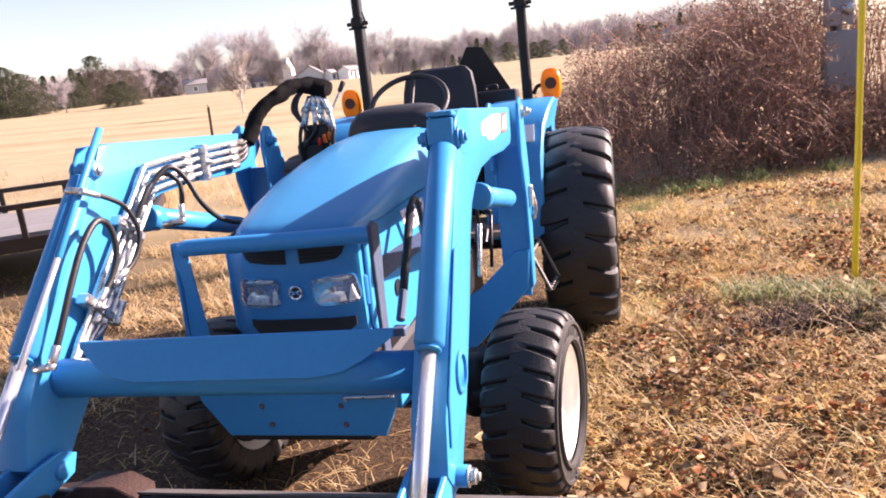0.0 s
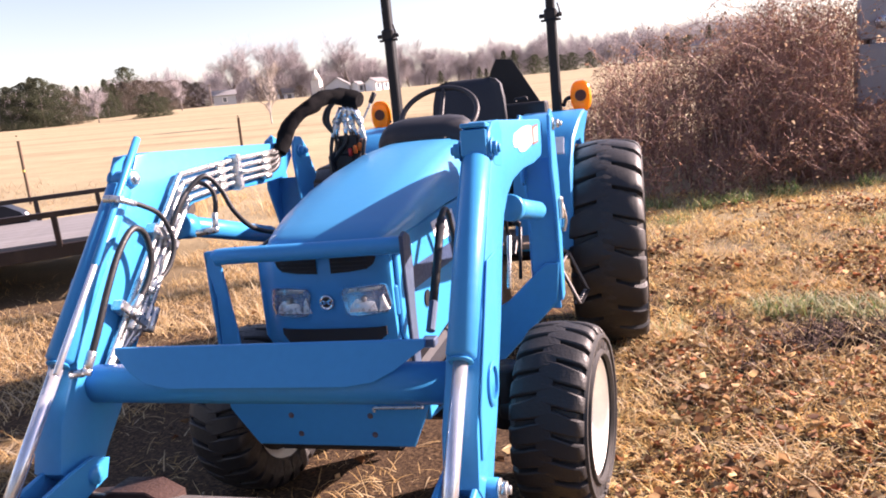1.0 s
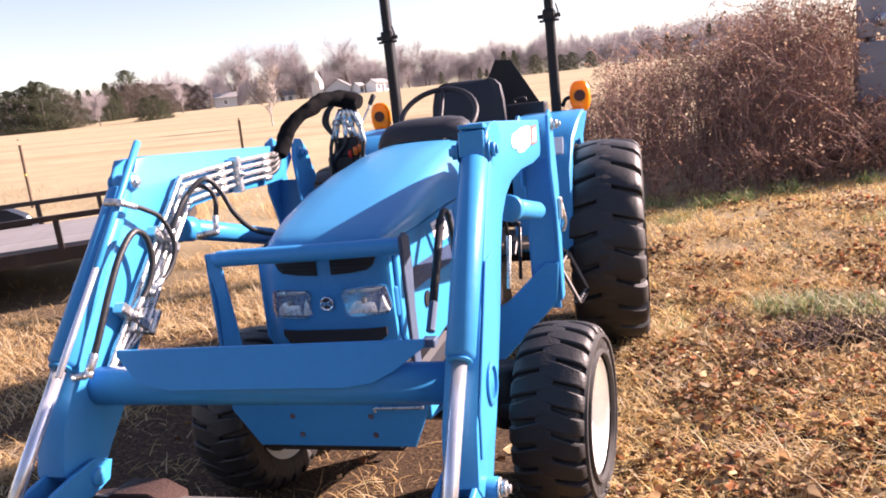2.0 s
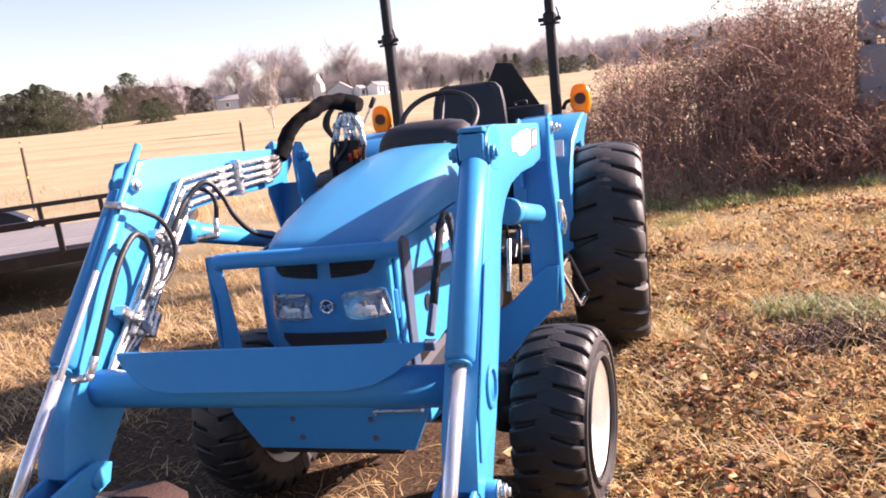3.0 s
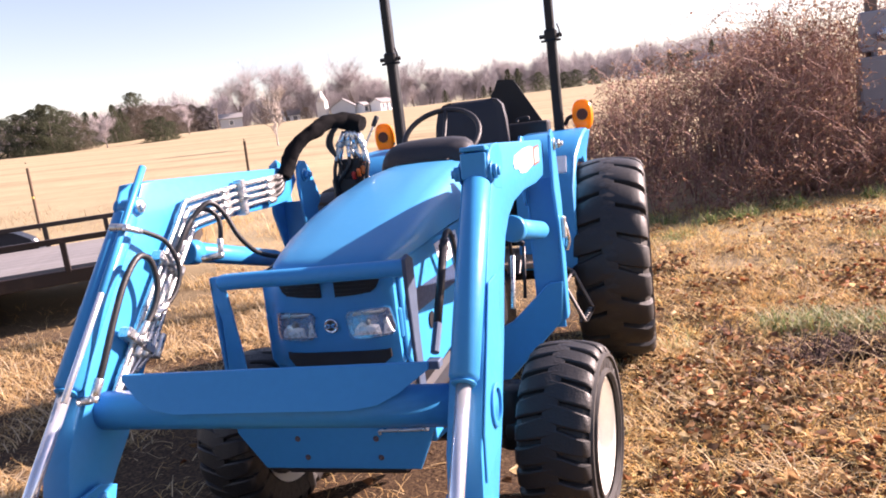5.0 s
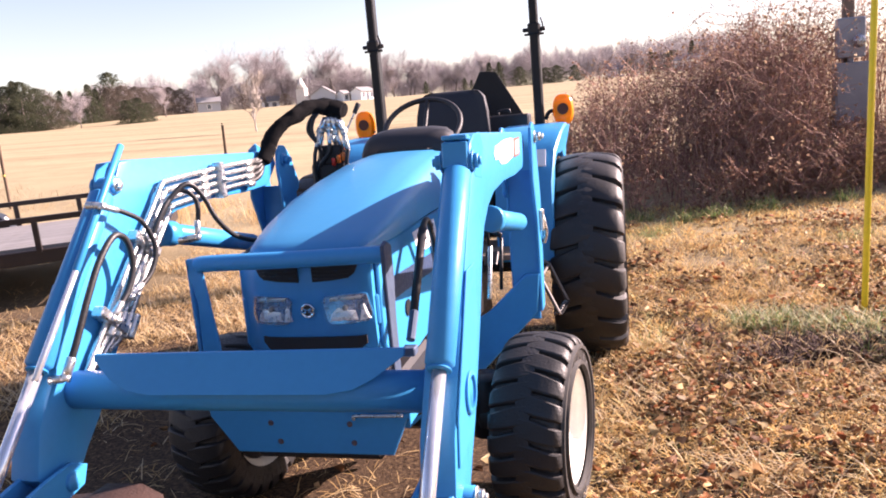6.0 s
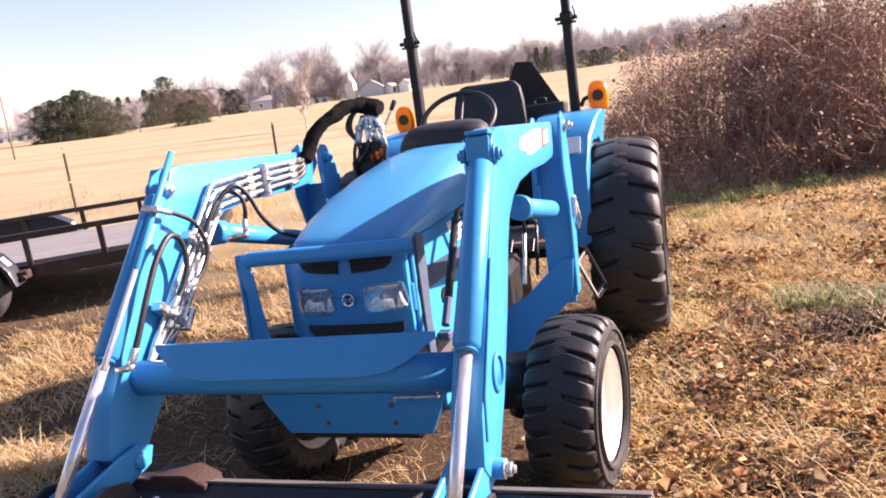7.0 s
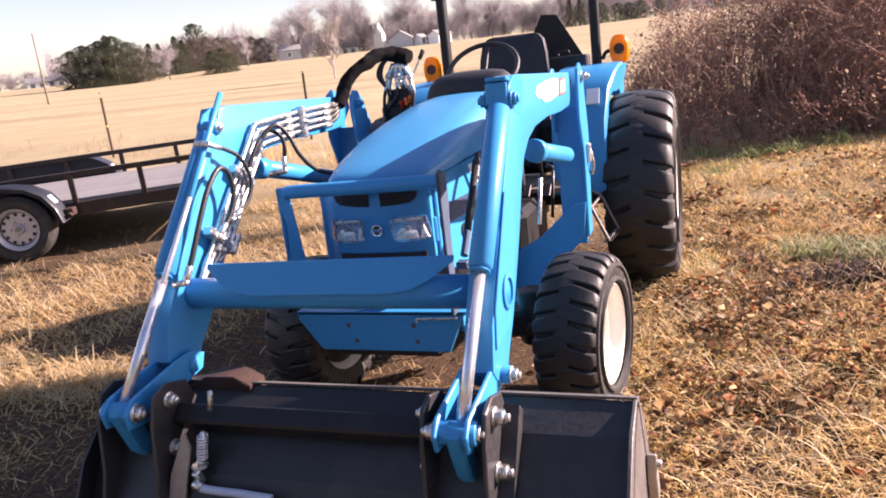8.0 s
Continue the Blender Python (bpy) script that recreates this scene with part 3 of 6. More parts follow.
def nose_patch(poly, proud, mat, name, label="", parent=None, thick=0.006, dome=0.0):
    """A shaped panel that follows the round of the nose, in upright slices."""
    bm = B()
    x0, x1 = min(p[0] for p in poly), max(p[0] for p in poly)
    rings = []
    n = 14
    for k in range(n + 1):
        x = x0 + (x1 - x0) * min(0.997, max(0.003, k / n))
        lo, hi = span_at(poly, x)
        y = nose_y(x) - proud
        bulge = dome * math.sin(math.pi * k / n) ** 0.5 if 0 < k < n else 0.0
        mid = (lo + hi) / 2
        rings.append([V(x, y, lo), V(x, y - bulge, lo + (mid - lo) * 0.5), V(x, y - bulge, hi - (hi - mid) * 0.5), V(x, y, hi), V(x, y + thick, hi), V(x, y + thick, lo)])
    add_loft(bm, rings)
    bmesh.ops.recalc_face_normals(bm, faces=bm.faces[:])
    return part(name, bm, mat, parent or nose, label, sharp=40)


MESH_DARK = material("grille_mesh", (0.016, 0.016, 0.018), 0.7, vary=0.4, fine=400, bump=0.4)
for sx in (1, -1):
    poly = [(NOSE_X + sx * x, z) for x, z in ((0.026, 1.160), (0.10, 1.162), (0.165, 1.158), (0.190, 1.152), (0.180, 1.128), (0.160, 1.112), (0.10, 1.104), (0.026, 1.100))]
    g = nose_patch(poly, 0.003, MESH_DARK, "grille_opening", "dark grille opening")
    for k in range(3):
        bm = B()
        z = 1.113 + 0.014 * k
        add_tube(bm, [V(NOSE_X + sx * x, nose_y(NOSE_X + x) - 0.005, z) for x in (0.032, 0.08, 0.125, 0.160)], 0.002, seg=5, smooth=2)
        part("grille_bar", bm, PLASTIC, g)
    # lamp: shallow bowl, pale patches for its reflections and a clear domed cover
    poly = [(NOSE_X + sx * x, z) for x, z in ((0.056, 1.036), (0.068, 1.050), (0.138, 1.055), (0.205, 1.054), (0.221, 1.042), (0.225, 0.974), (0.213, 0.952), (0.11, 0.946), (0.076, 0.951), (0.062, 0.970))]
    mx = NOSE_X + sx * 0.139
    lamp = nose_patch(poly, 0.003, BLUE, "headlight", "clear rectangular headlight", thick=0.01)
    inner = [(mx + (x - mx) * 0.97, 1.0 + (z - 1.0) * 0.95) for x, z in poly]
    nose_patch(inner, 0.006, LENS_REFL, "reflector", "", lamp, 0.004)
    # reflections in the bowl put in as pale shapes, wide end towards the tractor's left
    for pts, tone in ((((-0.058, 0.962), (-0.050, 0.988), (-0.026, 1.010), (-0.004, 1.000), (0.034, 0.996), (0.040, 0.962)), CHROME_WHITE),
                      (((0.046, 0.960), (0.054, 1.004), (0.062, 1.018), (0.078, 0.962)), CHROME_WHITE),
                      (((-0.058, 1.030), (-0.020, 1.034), (0.060, 1.036), (0.062, 1.046), (-0.056, 1.043)), ZINC)):
        nose_patch([(mx + x, z) for x, z in pts], 0.010, tone, "reflection_patch", "", lamp, 0.004, 0.003)
    bulb = B()
    add_cyl(bulb, (mx, nose_y(mx) - 0.006, 1.008), (mx, nose_y(mx) - 0.018, 1.008), 0.010, seg=12, bevel=0.003)
    part("bulb_shield", bulb, STEEL, lamp)
    cover = nose_patch(poly, 0.017, GLASS, "lamp_cover", "clear cover", lamp, 0.003, 0.004)
    cover.visible_shadow = False
    # side marker piece at the nose corner
    bm = B()
    add_box(bm, (sx * 0.252, -0.655, 0.98), (0.02, 0.05, 0.11), bevel=0.006)
    part("corner_trim", bm, BLUE, nose)
nose_patch([(NOSE_X - 0.195, 0.902), (NOSE_X + 0.200, 0.902), (NOSE_X + 0.198, 0.852), (NOSE_X - 0.192, 0.852)], 0.003, MESH_DARK, "lower_grille", "dark lower grille slot", None, 0.012)
AT_EMBLEM = Matrix.Translation((NOSE_X, -0.742, 1.0)) @ Matrix.Rotation(-math.pi / 2, 4, "Z")
bm = B()
add_lathe(bm, [(0.004, 0.0001), (0.004, 0.018)], seg=28)
emblem = part("emblem", bm, PLASTIC, nose, "round chrome emblem with dark centre", turn=AT_EMBLEM)
bm = B()
add_lathe(bm, [(0.0, 0.016), (0.008, 0.018), (0.010, 0.023), (0.008, 0.026), (0.0, 0.027)], seg=28)
for da in (0.0, 0.9):
    add_box(bm, (0.008, 0.0, 0.0), (0.004, 0.034, 0.007), Matrix.Rotation(da - 0.45, 3, "X"), bevel=0.001)
part("emblem_ring", bm, CHROME, emblem, turn=AT_EMBLEM)
# black strip standing in for the shadowed gap under the hood
bm = B()
add_tube(bm, [V(-w * 1.002, y, zb + 0.001) for y, w, zt, zb in HOOD[5::-1]] + [V(w * 1.002, y, zb + 0.001) for y, w, zt, zb in HOOD[:6]], 0.0055, seg=6, smooth=2)
part("hood_gap", bm, PLASTIC, hood, "black strip for the gap under the hood")

# side panels of the engine bay, with stripe and vent
for sx in (1, -1):
    bm = B()
    add_prism(bm, [(-0.66, 1.195), (0.70, 1.195), (0.70, 0.98), (0.30, 0.94), (0.12, 0.72), (-0.30, 0.70), (-0.62, 0.80), (-0.67, 0.86)], sx * 0.252, sx * 0.268, 0.005)
    panel = part("side_panel", bm, BLUE, tractor, "blue engine side panel")
    bm = B()
    add_prism(bm, [(-0.55, 1.06), (0.30, 1.02), (0.30, 0.94), (-0.52, 0.975)], sx * 0.2685, sx * 0.270, 0)
    part("stripe", bm, DECAL_GREY, panel, "dark grey stripe decal")
    bm = B()
    add_prism(bm, [(-0.20, 1.17), (0.16, 1.17), (0.22, 1.06), (-0.14, 1.07)], sx * 0.2685, sx * 0.2705, 0)
    vent = part("vent_plate", bm, DECAL_W, panel, "white perforated vent")
    for i in range(5):
        for j in range(3):
            bm = B()
            add_cyl(bm, (sx * 0.2705, -0.13 + 0.065 * i, 1.085 + 0.03 * j), (sx * 0.273, -0.13 + 0.065 * i, 1.085 + 0.03 * j), 0.009, seg=8)
            part("vent_hole", bm, PLASTIC, vent)
    bm = B()
    add_lathe(bm, [(0.0, 0.0001), (0.0, 0.03), (0.006, 0.034), (0.006, 0.0001)], seg=20)
    part("panel_knob", bm, BLACK, panel, turn=Matrix.Translation((sx * 0.268, -0.36, 0.90)) @ (Matrix() if sx > 0 else Matrix.Rotation(math.pi, 4, "Z")))

# brush guard in front of the nose
bm = B()
add_tube(bm, [V(-0.345, -0.80, 1.185), V(-0.30, -0.80, 1.192), V(0.0, -0.80, 1.195), V(0.30, -0.80, 1.20), V(0.35, -0.80, 1.20)], 0.029, seg=18, smooth=4)
guard = part("brush_guard", bm, BLUE, tractor, "blue tubular brush guard")
for sx in (1, -1):
    bm = B()
    pts = [(sx * 0.34, 1.24 if sx > 0 else 1.214), (sx * 0.378, 1.235 if sx > 0 else 1.212), (sx * 0.385, 1.18), (sx * 0.36, 1.05), (sx * 0.375, 0.70), (sx * 0.29, 0.70), (sx * 0.30, 0.92), (sx * 0.325, 1.15)]
    if sx > 0:
        add_prism(bm, [(-0.835, 1.235), (-0.80, 1.245), (-0.755, 1.225), (-0.752, 1.12), (-0.772, 0.98), (-0.775, 0.66), (-0.838, 0.66), (-0.840, 1.15)], 0.34, 0.354, 0.003)
    else:
        add_prism(bm, pts, -0.81, -0.797, 0.003, axis="y")
        add_prism(bm, [(-0.81, 1.21), (-0.74, 1.2), (-0.735, 0.98), (-0.735, 0.68), (-0.81, 0.68)], -0.385, -0.373, 0.003)
    # left leg takes slate for blue: its shade is put into the colour
    part("guard_leg", bm, DARK_SLATE if sx > 0 else BLUE, guard, "slate guard plate, shade put into its colour" if sx > 0 else "")
bm = B()
add_prism(bm, [(-0.395, 0.66), (0.375, 0.66), (0.362, 0.62), (0.300, 0.485), (-0.292, 0.485), (-0.388, 0.62)], -0.79, -0.775, 0.004, axis="y")
add_prism(bm, [(-0.79, 0.662), (-0.45, 0.662), (-0.45, 0.65), (-0.79, 0.648)], -0.39, 0.39, 0.002)
add_prism(bm, [(-0.79, 0.66), (-0.45, 0.66), (-0.45, 0.60), (-0.79, 0.60)], 0.365, 0.373, 0.002)
skid = part("front_skid", bm, BLUE, tractor, "blue front skid plate")
for x, z in ((-0.15, 0.60), (0.15, 0.60), (-0.12, 0.53), (0.16, 0.53)):
    bolt(skid, (x, -0.79, z), (0, -1, 0), 0.008, 0.008, BOLT_RUST)
bm = B()
add_tube(bm, [(0.172, -0.803, 0.622), (0.180, -0.806, 0.636), (0.26, -0.806, 0.638), (0.352, -0.804, 0.640)], 0.006, seg=8)
part("tow_pin", bm, ZINC, skid)
bm = B()
add_tube(bm, [(0.30, -0.62, 0.56), (0.36, -0.60, 0.585), (0.42, -0.58, 0.60), (0.46, -0.56, 0.59)], 0.022, seg=10)
part("drain_hose", bm, HOSE, tractor)

# ---- dash, wheel, seat, platform ----
bm = B()
rings = []
for y, w, zt in ((0.735, 0.245, 1.475), (0.76, 0.25, 1.525), (0.82, 0.25, 1.560), (0.92, 0.24, 1.572), (1.0, 0.22, 1.56), (1.03, 0.20, 1.50)):
    rings.append([V(w * u, y, 1.15 + (zt - 1.15) * t) for u, t in ((1.0, 0.0), (1.0, 0.80), (0.94, 0.90), (0.80, 0.965), (0.5, 0.995), (0, 1.0), (-0.5, 0.995), (-0.80, 0.965), (-0.94, 0.90), (-1.0, 0.80), (-1.0, 0.0))])
add_loft(bm, rings)
cowl = part("dash_cowl", bm, PLASTIC, tractor, "matt black dash cowl", sharp=50)
bm = B()
add_box(bm, (0, 0.86, 0.99), (0.48, 0.32, 0.36), bevel=0.02)
add_box(bm, (0, 0.60, 0.88), (0.42, 0.26, 0.30), bevel=0.02)
part("dash_pedestal", bm, PLASTIC, cowl, "black pedestal under the dash")
bm = B()
wc = V(0.0, 1.14, 1.568)
tilt = Matrix.Rotation(radians(42), 4, "X")
ring = [wc + tilt @ V(0.222 * math.cos(a), 0.222 * math.sin(a), 0) for a in (2 * math.pi * k / 48 for k in range(49))]
add_tube(bm, ring, 0.0155, seg=12, smooth=0)
bmesh.ops.remove_doubles(bm, verts=bm.verts[:], dist=1e-5)
steering = part("steering_wheel", bm, PLASTIC, tractor, "black three-spoke steering wheel")
for a in (radians(200), radians(340), radians(90)):
    bm = B()
    add_tube(bm, [wc + tilt @ V(0, 0, -0.05), wc + tilt @ V(0.12 * math.cos(a), 0.12 * math.sin(a), -0.03), wc + tilt @ V(0.215 * math.cos(a), 0.215 * math.sin(a), 0)], 0.012, seg=8)
    part("spoke", bm, PLASTIC, steering)
bm = B()
add_cyl(bm, wc + tilt @ V(0, 0, -0.09), wc + tilt @ V(0, 0, -0.03), 0.045, 0.04, bevel=0.008)
add_cyl(bm, V(0, 0.95, 1.40), wc + tilt @ V(0, 0, -0.08), 0.03)
part("hub", bm, PLASTIC, steering)
# seat
bm = B()
rings = []
for z, y, w, d in ((1.16, 1.90, 0.22, 0.05), (1.24, 1.92, 0.245, 0.065), (1.45, 1.97, 0.255, 0.07), (1.62, 2.01, 0.245, 0.065), (1.72, 2.03, 0.225, 0.055), (1.757, 2.04, 0.19, 0.035), (1.768, 2.045, 0.15, 0.015)):
    ring = []
    for k in range(24):
        a = 2 * math.pi * k / 24
        c, s = math.cos(a), math.sin(a)
        ring.append(V(w * math.copysign(abs(c) ** 0.45, c), y + d * math.copysign(abs(s) ** 0.6, s) - 0.05 * (abs(c) ** 3) * (1 if s < 0 else 0.4), z))
    rings.append(ring)
add_loft(bm, rings)
seat = part("seat_back", bm, VINYL, tractor, "dark vinyl seat backrest", sharp=55)
bm = B()
add_box(bm, (0, 1.68, 1.14), (0.50, 0.50, 0.13), Matrix.Rotation(radians(6), 3, "X"), 0.045, 3)
part("seat_cushion", bm, VINYL, tractor, "dark vinyl seat cushion")
bm = B()
add_box(bm, (0, 1.72, 0.98), (0.38, 0.40, 0.24), bevel=0.03)
part("seat_base", bm, PLASTIC, tractor)
# floor deck
bm = B()
add_box(bm, (0, 1.27, 0.80), (1.16, 0.50, 0.03), bevel=0.006)
floor_plate = part("floor_plate", bm, TREAD, tractor, "worn steel tread-plate floor")
for i in range(9):
    for j in range(7):
        for sx in (1, -1):
            bm = B()
            add_box(bm, (sx * (0.32 + 0.03 * j), 1.06 + 0.05 * i, 0.8165), (0.026, 0.008, 0.003), Matrix.Rotation(radians(45 if (i + j) % 2 else -45), 3, "Z"), 0)
            part("tread_bar", bm, TREAD, floor_plate)
bm = B()
for x in (0.30, 0.42):
    add_box(bm, (x, 0.72, 0.86), (0.07, 0.10, 0.012), Matrix.Rotation(radians(35), 3, "X"), 0.004)
    add_cyl(bm, (x, 0.70, 0.87), (x, 0.62, 1.15), 0.009, seg=8)
part("pedals", bm, BLACK, tractor)
# boarding step on the left side: two straps, a top bar and a perforated tread
S0, S1, S2, S3 = V(0.653, 0.88, 0.712), V(0.677, 1.14, 0.730), V(0.772, 1.151, 0.505), V(0.746, 0.888, 0.500)
bm = B()
add_loft(bm, [[S3 + V(-0.035, 0, -0.006), S3 + V(0.012, 0, -0.002), S3 + V(0.012, 0, 0.006), S3 + V(-0.035, 0, 0.002)], [S2 + V(-0.035, 0, -0.006), S2 + V(0.012, 0, -0.002), S2 + V(0.012, 0, 0.006), S2 + V(-0.035, 0, 0.002)]])
step = part("boarding_step", bm, BLACK, tractor, "black hanging step with perforated tread")
# straps paler than the black tread: the light on them is in the colour
for a, b in ((S0, S3), (S1, S2), (S0, S1), (S0 + V(-0.07, 0.0, 0.06), S0), (S1 + V(-0.09, 0.0, 0.05), S1)):
    bm = B()
    add_tube(bm, [a, (a + b) / 2, b], 0.0105, seg=4)
    part("step_strap", bm, WORN_LIT_EDGE, step, "flat steel strap, sunlight put into its paler grey")
for k in range(6):
    bm = B()
    add_lathe(bm, [(0, 0.009), (0.004, 0.012), (0.006, 0.009)], seg=10)
    part("step_grip", bm, STEEL, step, turn=Matrix.Translation(S3.lerp(S2, (k + 0.5) / 6) + V(-0.012, 0, 0.004)) @ Matrix.Rotation(radians(-85), 4, "Y"))

# rear fenders, lamps, roll bar
for sx in (1, -1):
    prof_out = [(1.28, 0.72), (1.30, 0.95), (1.36, 1.18), (1.47, 1.36), (1.62, 1.455), (1.80, 1.492), (2.05, 1.500), (2.30, 1.485), (2.46, 1.40), (2.52, 1.25)]
    rings = []
    for y, z in prof_out:
        d = (V(0, y, z) - V(0, 1.95, 0.8)).normalized()
        o = lambda x, k: V(sx * x, y, z) + d * k
        flare = 0.055 * max(0.0, min(1.0, (z - 1.30) / 0.19)) * (1 if y < 2.4 else 0.5)
        deep = min(0.20, max(0.13, math.hypot(y - REAR_AXLE, z - 0.645) - 0.668))
        rings.append([o(0.36, 0.0), o(0.45, 0.004), o(0.665 + flare, 0.004), o(0.695 + flare, 0.0), o(0.705 + flare, -0.014), o(0.705, -deep), o(0.695, -deep), o(0.69 + flare, -0.024), o(0.66 + flare, -0.012), o(0.36, -0.012)])
    bm = B()
    add_loft(bm, rings)
    add_prism(bm, [(1.28, 0.72), (1.36, 1.18), (1.47, 1.35), (1.62, 1.445), (1.80, 1.48), (2.30, 1.47), (2.46, 1.39), (2.52, 1.25), (2.40, 0.80)], sx * 0.36, sx * 0.372, 0.002)
    fender = part("rear_fender", bm, BLUE, tractor, "blue rear fender")
    bm = B()
    add_prism(bm, [(1.395, 1.27), (1.455, 1.36), (1.446, 1.368), (1.386, 1.278)], sx * 0.585, sx * 0.665, 0, axis="x")
    part("warning_sticker", bm, DECAL_W, fender)
    # lamp stalk and amber lamp
    lx = 0.735 if sx > 0 else -0.675
    bm = B()
    add_tube(bm, [(sx * 0.615, 2.10, 1.53), (sx * 0.64, 2.12, 1.575), (sx * 0.70, 2.12, 1.585)], 0.014, seg=10)
    stalk = part("lamp_stalk", bm, BLACK, tractor)
    bm = B()
    rings = []
    for dy, s in ((-0.045, 0.55), (-0.04, 0.82), (-0.025, 0.97), (0.0, 1.0), (0.022, 0.97), (0.036, 0.82), (0.04, 0.5)):
        ring = []
        for k in range(28):
            a = 2 * math.pi * k / 28
            c, q = math.cos(a), math.sin(a)
            ring.append(V(lx + 0.070 * s * math.copysign(abs(c) ** 0.75, c), 2.11 + dy, 1.585 + 0.104 * s * math.copysign(abs(q) ** 0.8, q)))
        rings.append(ring)
    add_loft(bm, rings)
    lamp = part("amber_lamp", bm, AMBER, tractor, "amber flasher lamp on stalk")
    bm = B()
    add_lathe(bm, [(0.0, 0.0001), (0.0, 0.036), (-0.012, 0.042), (-0.02, 0.042)], seg=24)
    part("lamp_centre", bm, material("dark_amber", (0.10, 0.02, 0.012), 0.4, bump=0.1), lamp, "dark round lamp centre", turn=Matrix.Translation((lx, 2.062, 1.59)) @ Matrix.Rotation(-math.pi / 2, 4, "Z"))
    # roll bar post
    px = 0.575 if sx > 0 else -0.545
    bm = B()
    add_box(bm, (px, 2.085, 1.70), (0.062, 0.085, 0.86), bevel=0.008)
    add_box(bm, (px, 2.085, 2.40), (0.056, 0.075, 0.56), bevel=0.008)
    rops = part("roll_bar_post", bm, BLACK, tractor, "black square roll bar post")
    bm = B()
    add_box(bm, (px, 2.085, 2.125), (0.082, 0.105, 0.075), bevel=0.01)
    hinge = part("hinge", bm, BLACK, rops)
    bm = B()
    add_cyl(bm, (px - 0.075, 2.06, 2.12), (px + 0.075, 2.06, 2.12), 0.014, seg=10, bevel=0.003)
    add_cyl(bm, (px - 0.065, 2.06, 2.09), (px + 0.065, 2.06, 2.09), 0.008, seg=8)
    part("hinge_pin", bm, BLACK, hinge)
    bm = B()
    add_tube(bm, [(px + 0.05, 2.03, 2.10), (px + 0.062, 2.03, 2.14), (px + 0.05, 2.03, 2.19)], 0.006, seg=6)
    part("pin_clip", bm, BLACK, hinge)
bm = B()
add_box(bm, (0, 2.085, 2.71), (1.22, 0.075, 0.06), bevel=0.012)
part("roll_bar_top", bm, BLACK, tractor, "black roll bar crosspiece")

# slow-vehicle plate and rear box seen from the front
bm = B()
add_prism(bm, [(0.105, 1.905), (0.225, 1.892), (0.41, 1.57), (0.40, 1.54), (-0.06, 1.54), (-0.07, 1.57)], 2.54, 2.548, 0.002, axis="y")
part("rear_sign_plate", bm, BLACK, tractor, "back of a black triangular sign plate")
bm = B()
add_box(bm, (0.33, 2.36, 1.49), (0.30, 0.16, 0.17), bevel=0.012)
add_tube(bm, [(0.27, 2.27, 1.585), (0.27, 2.26, 1.605), (0.34, 2.26, 1.612), (0.35, 2.27, 1.59)], 0.008, seg=8)
part("tool_box", bm, PLASTIC, tractor, "black box behind the seat")

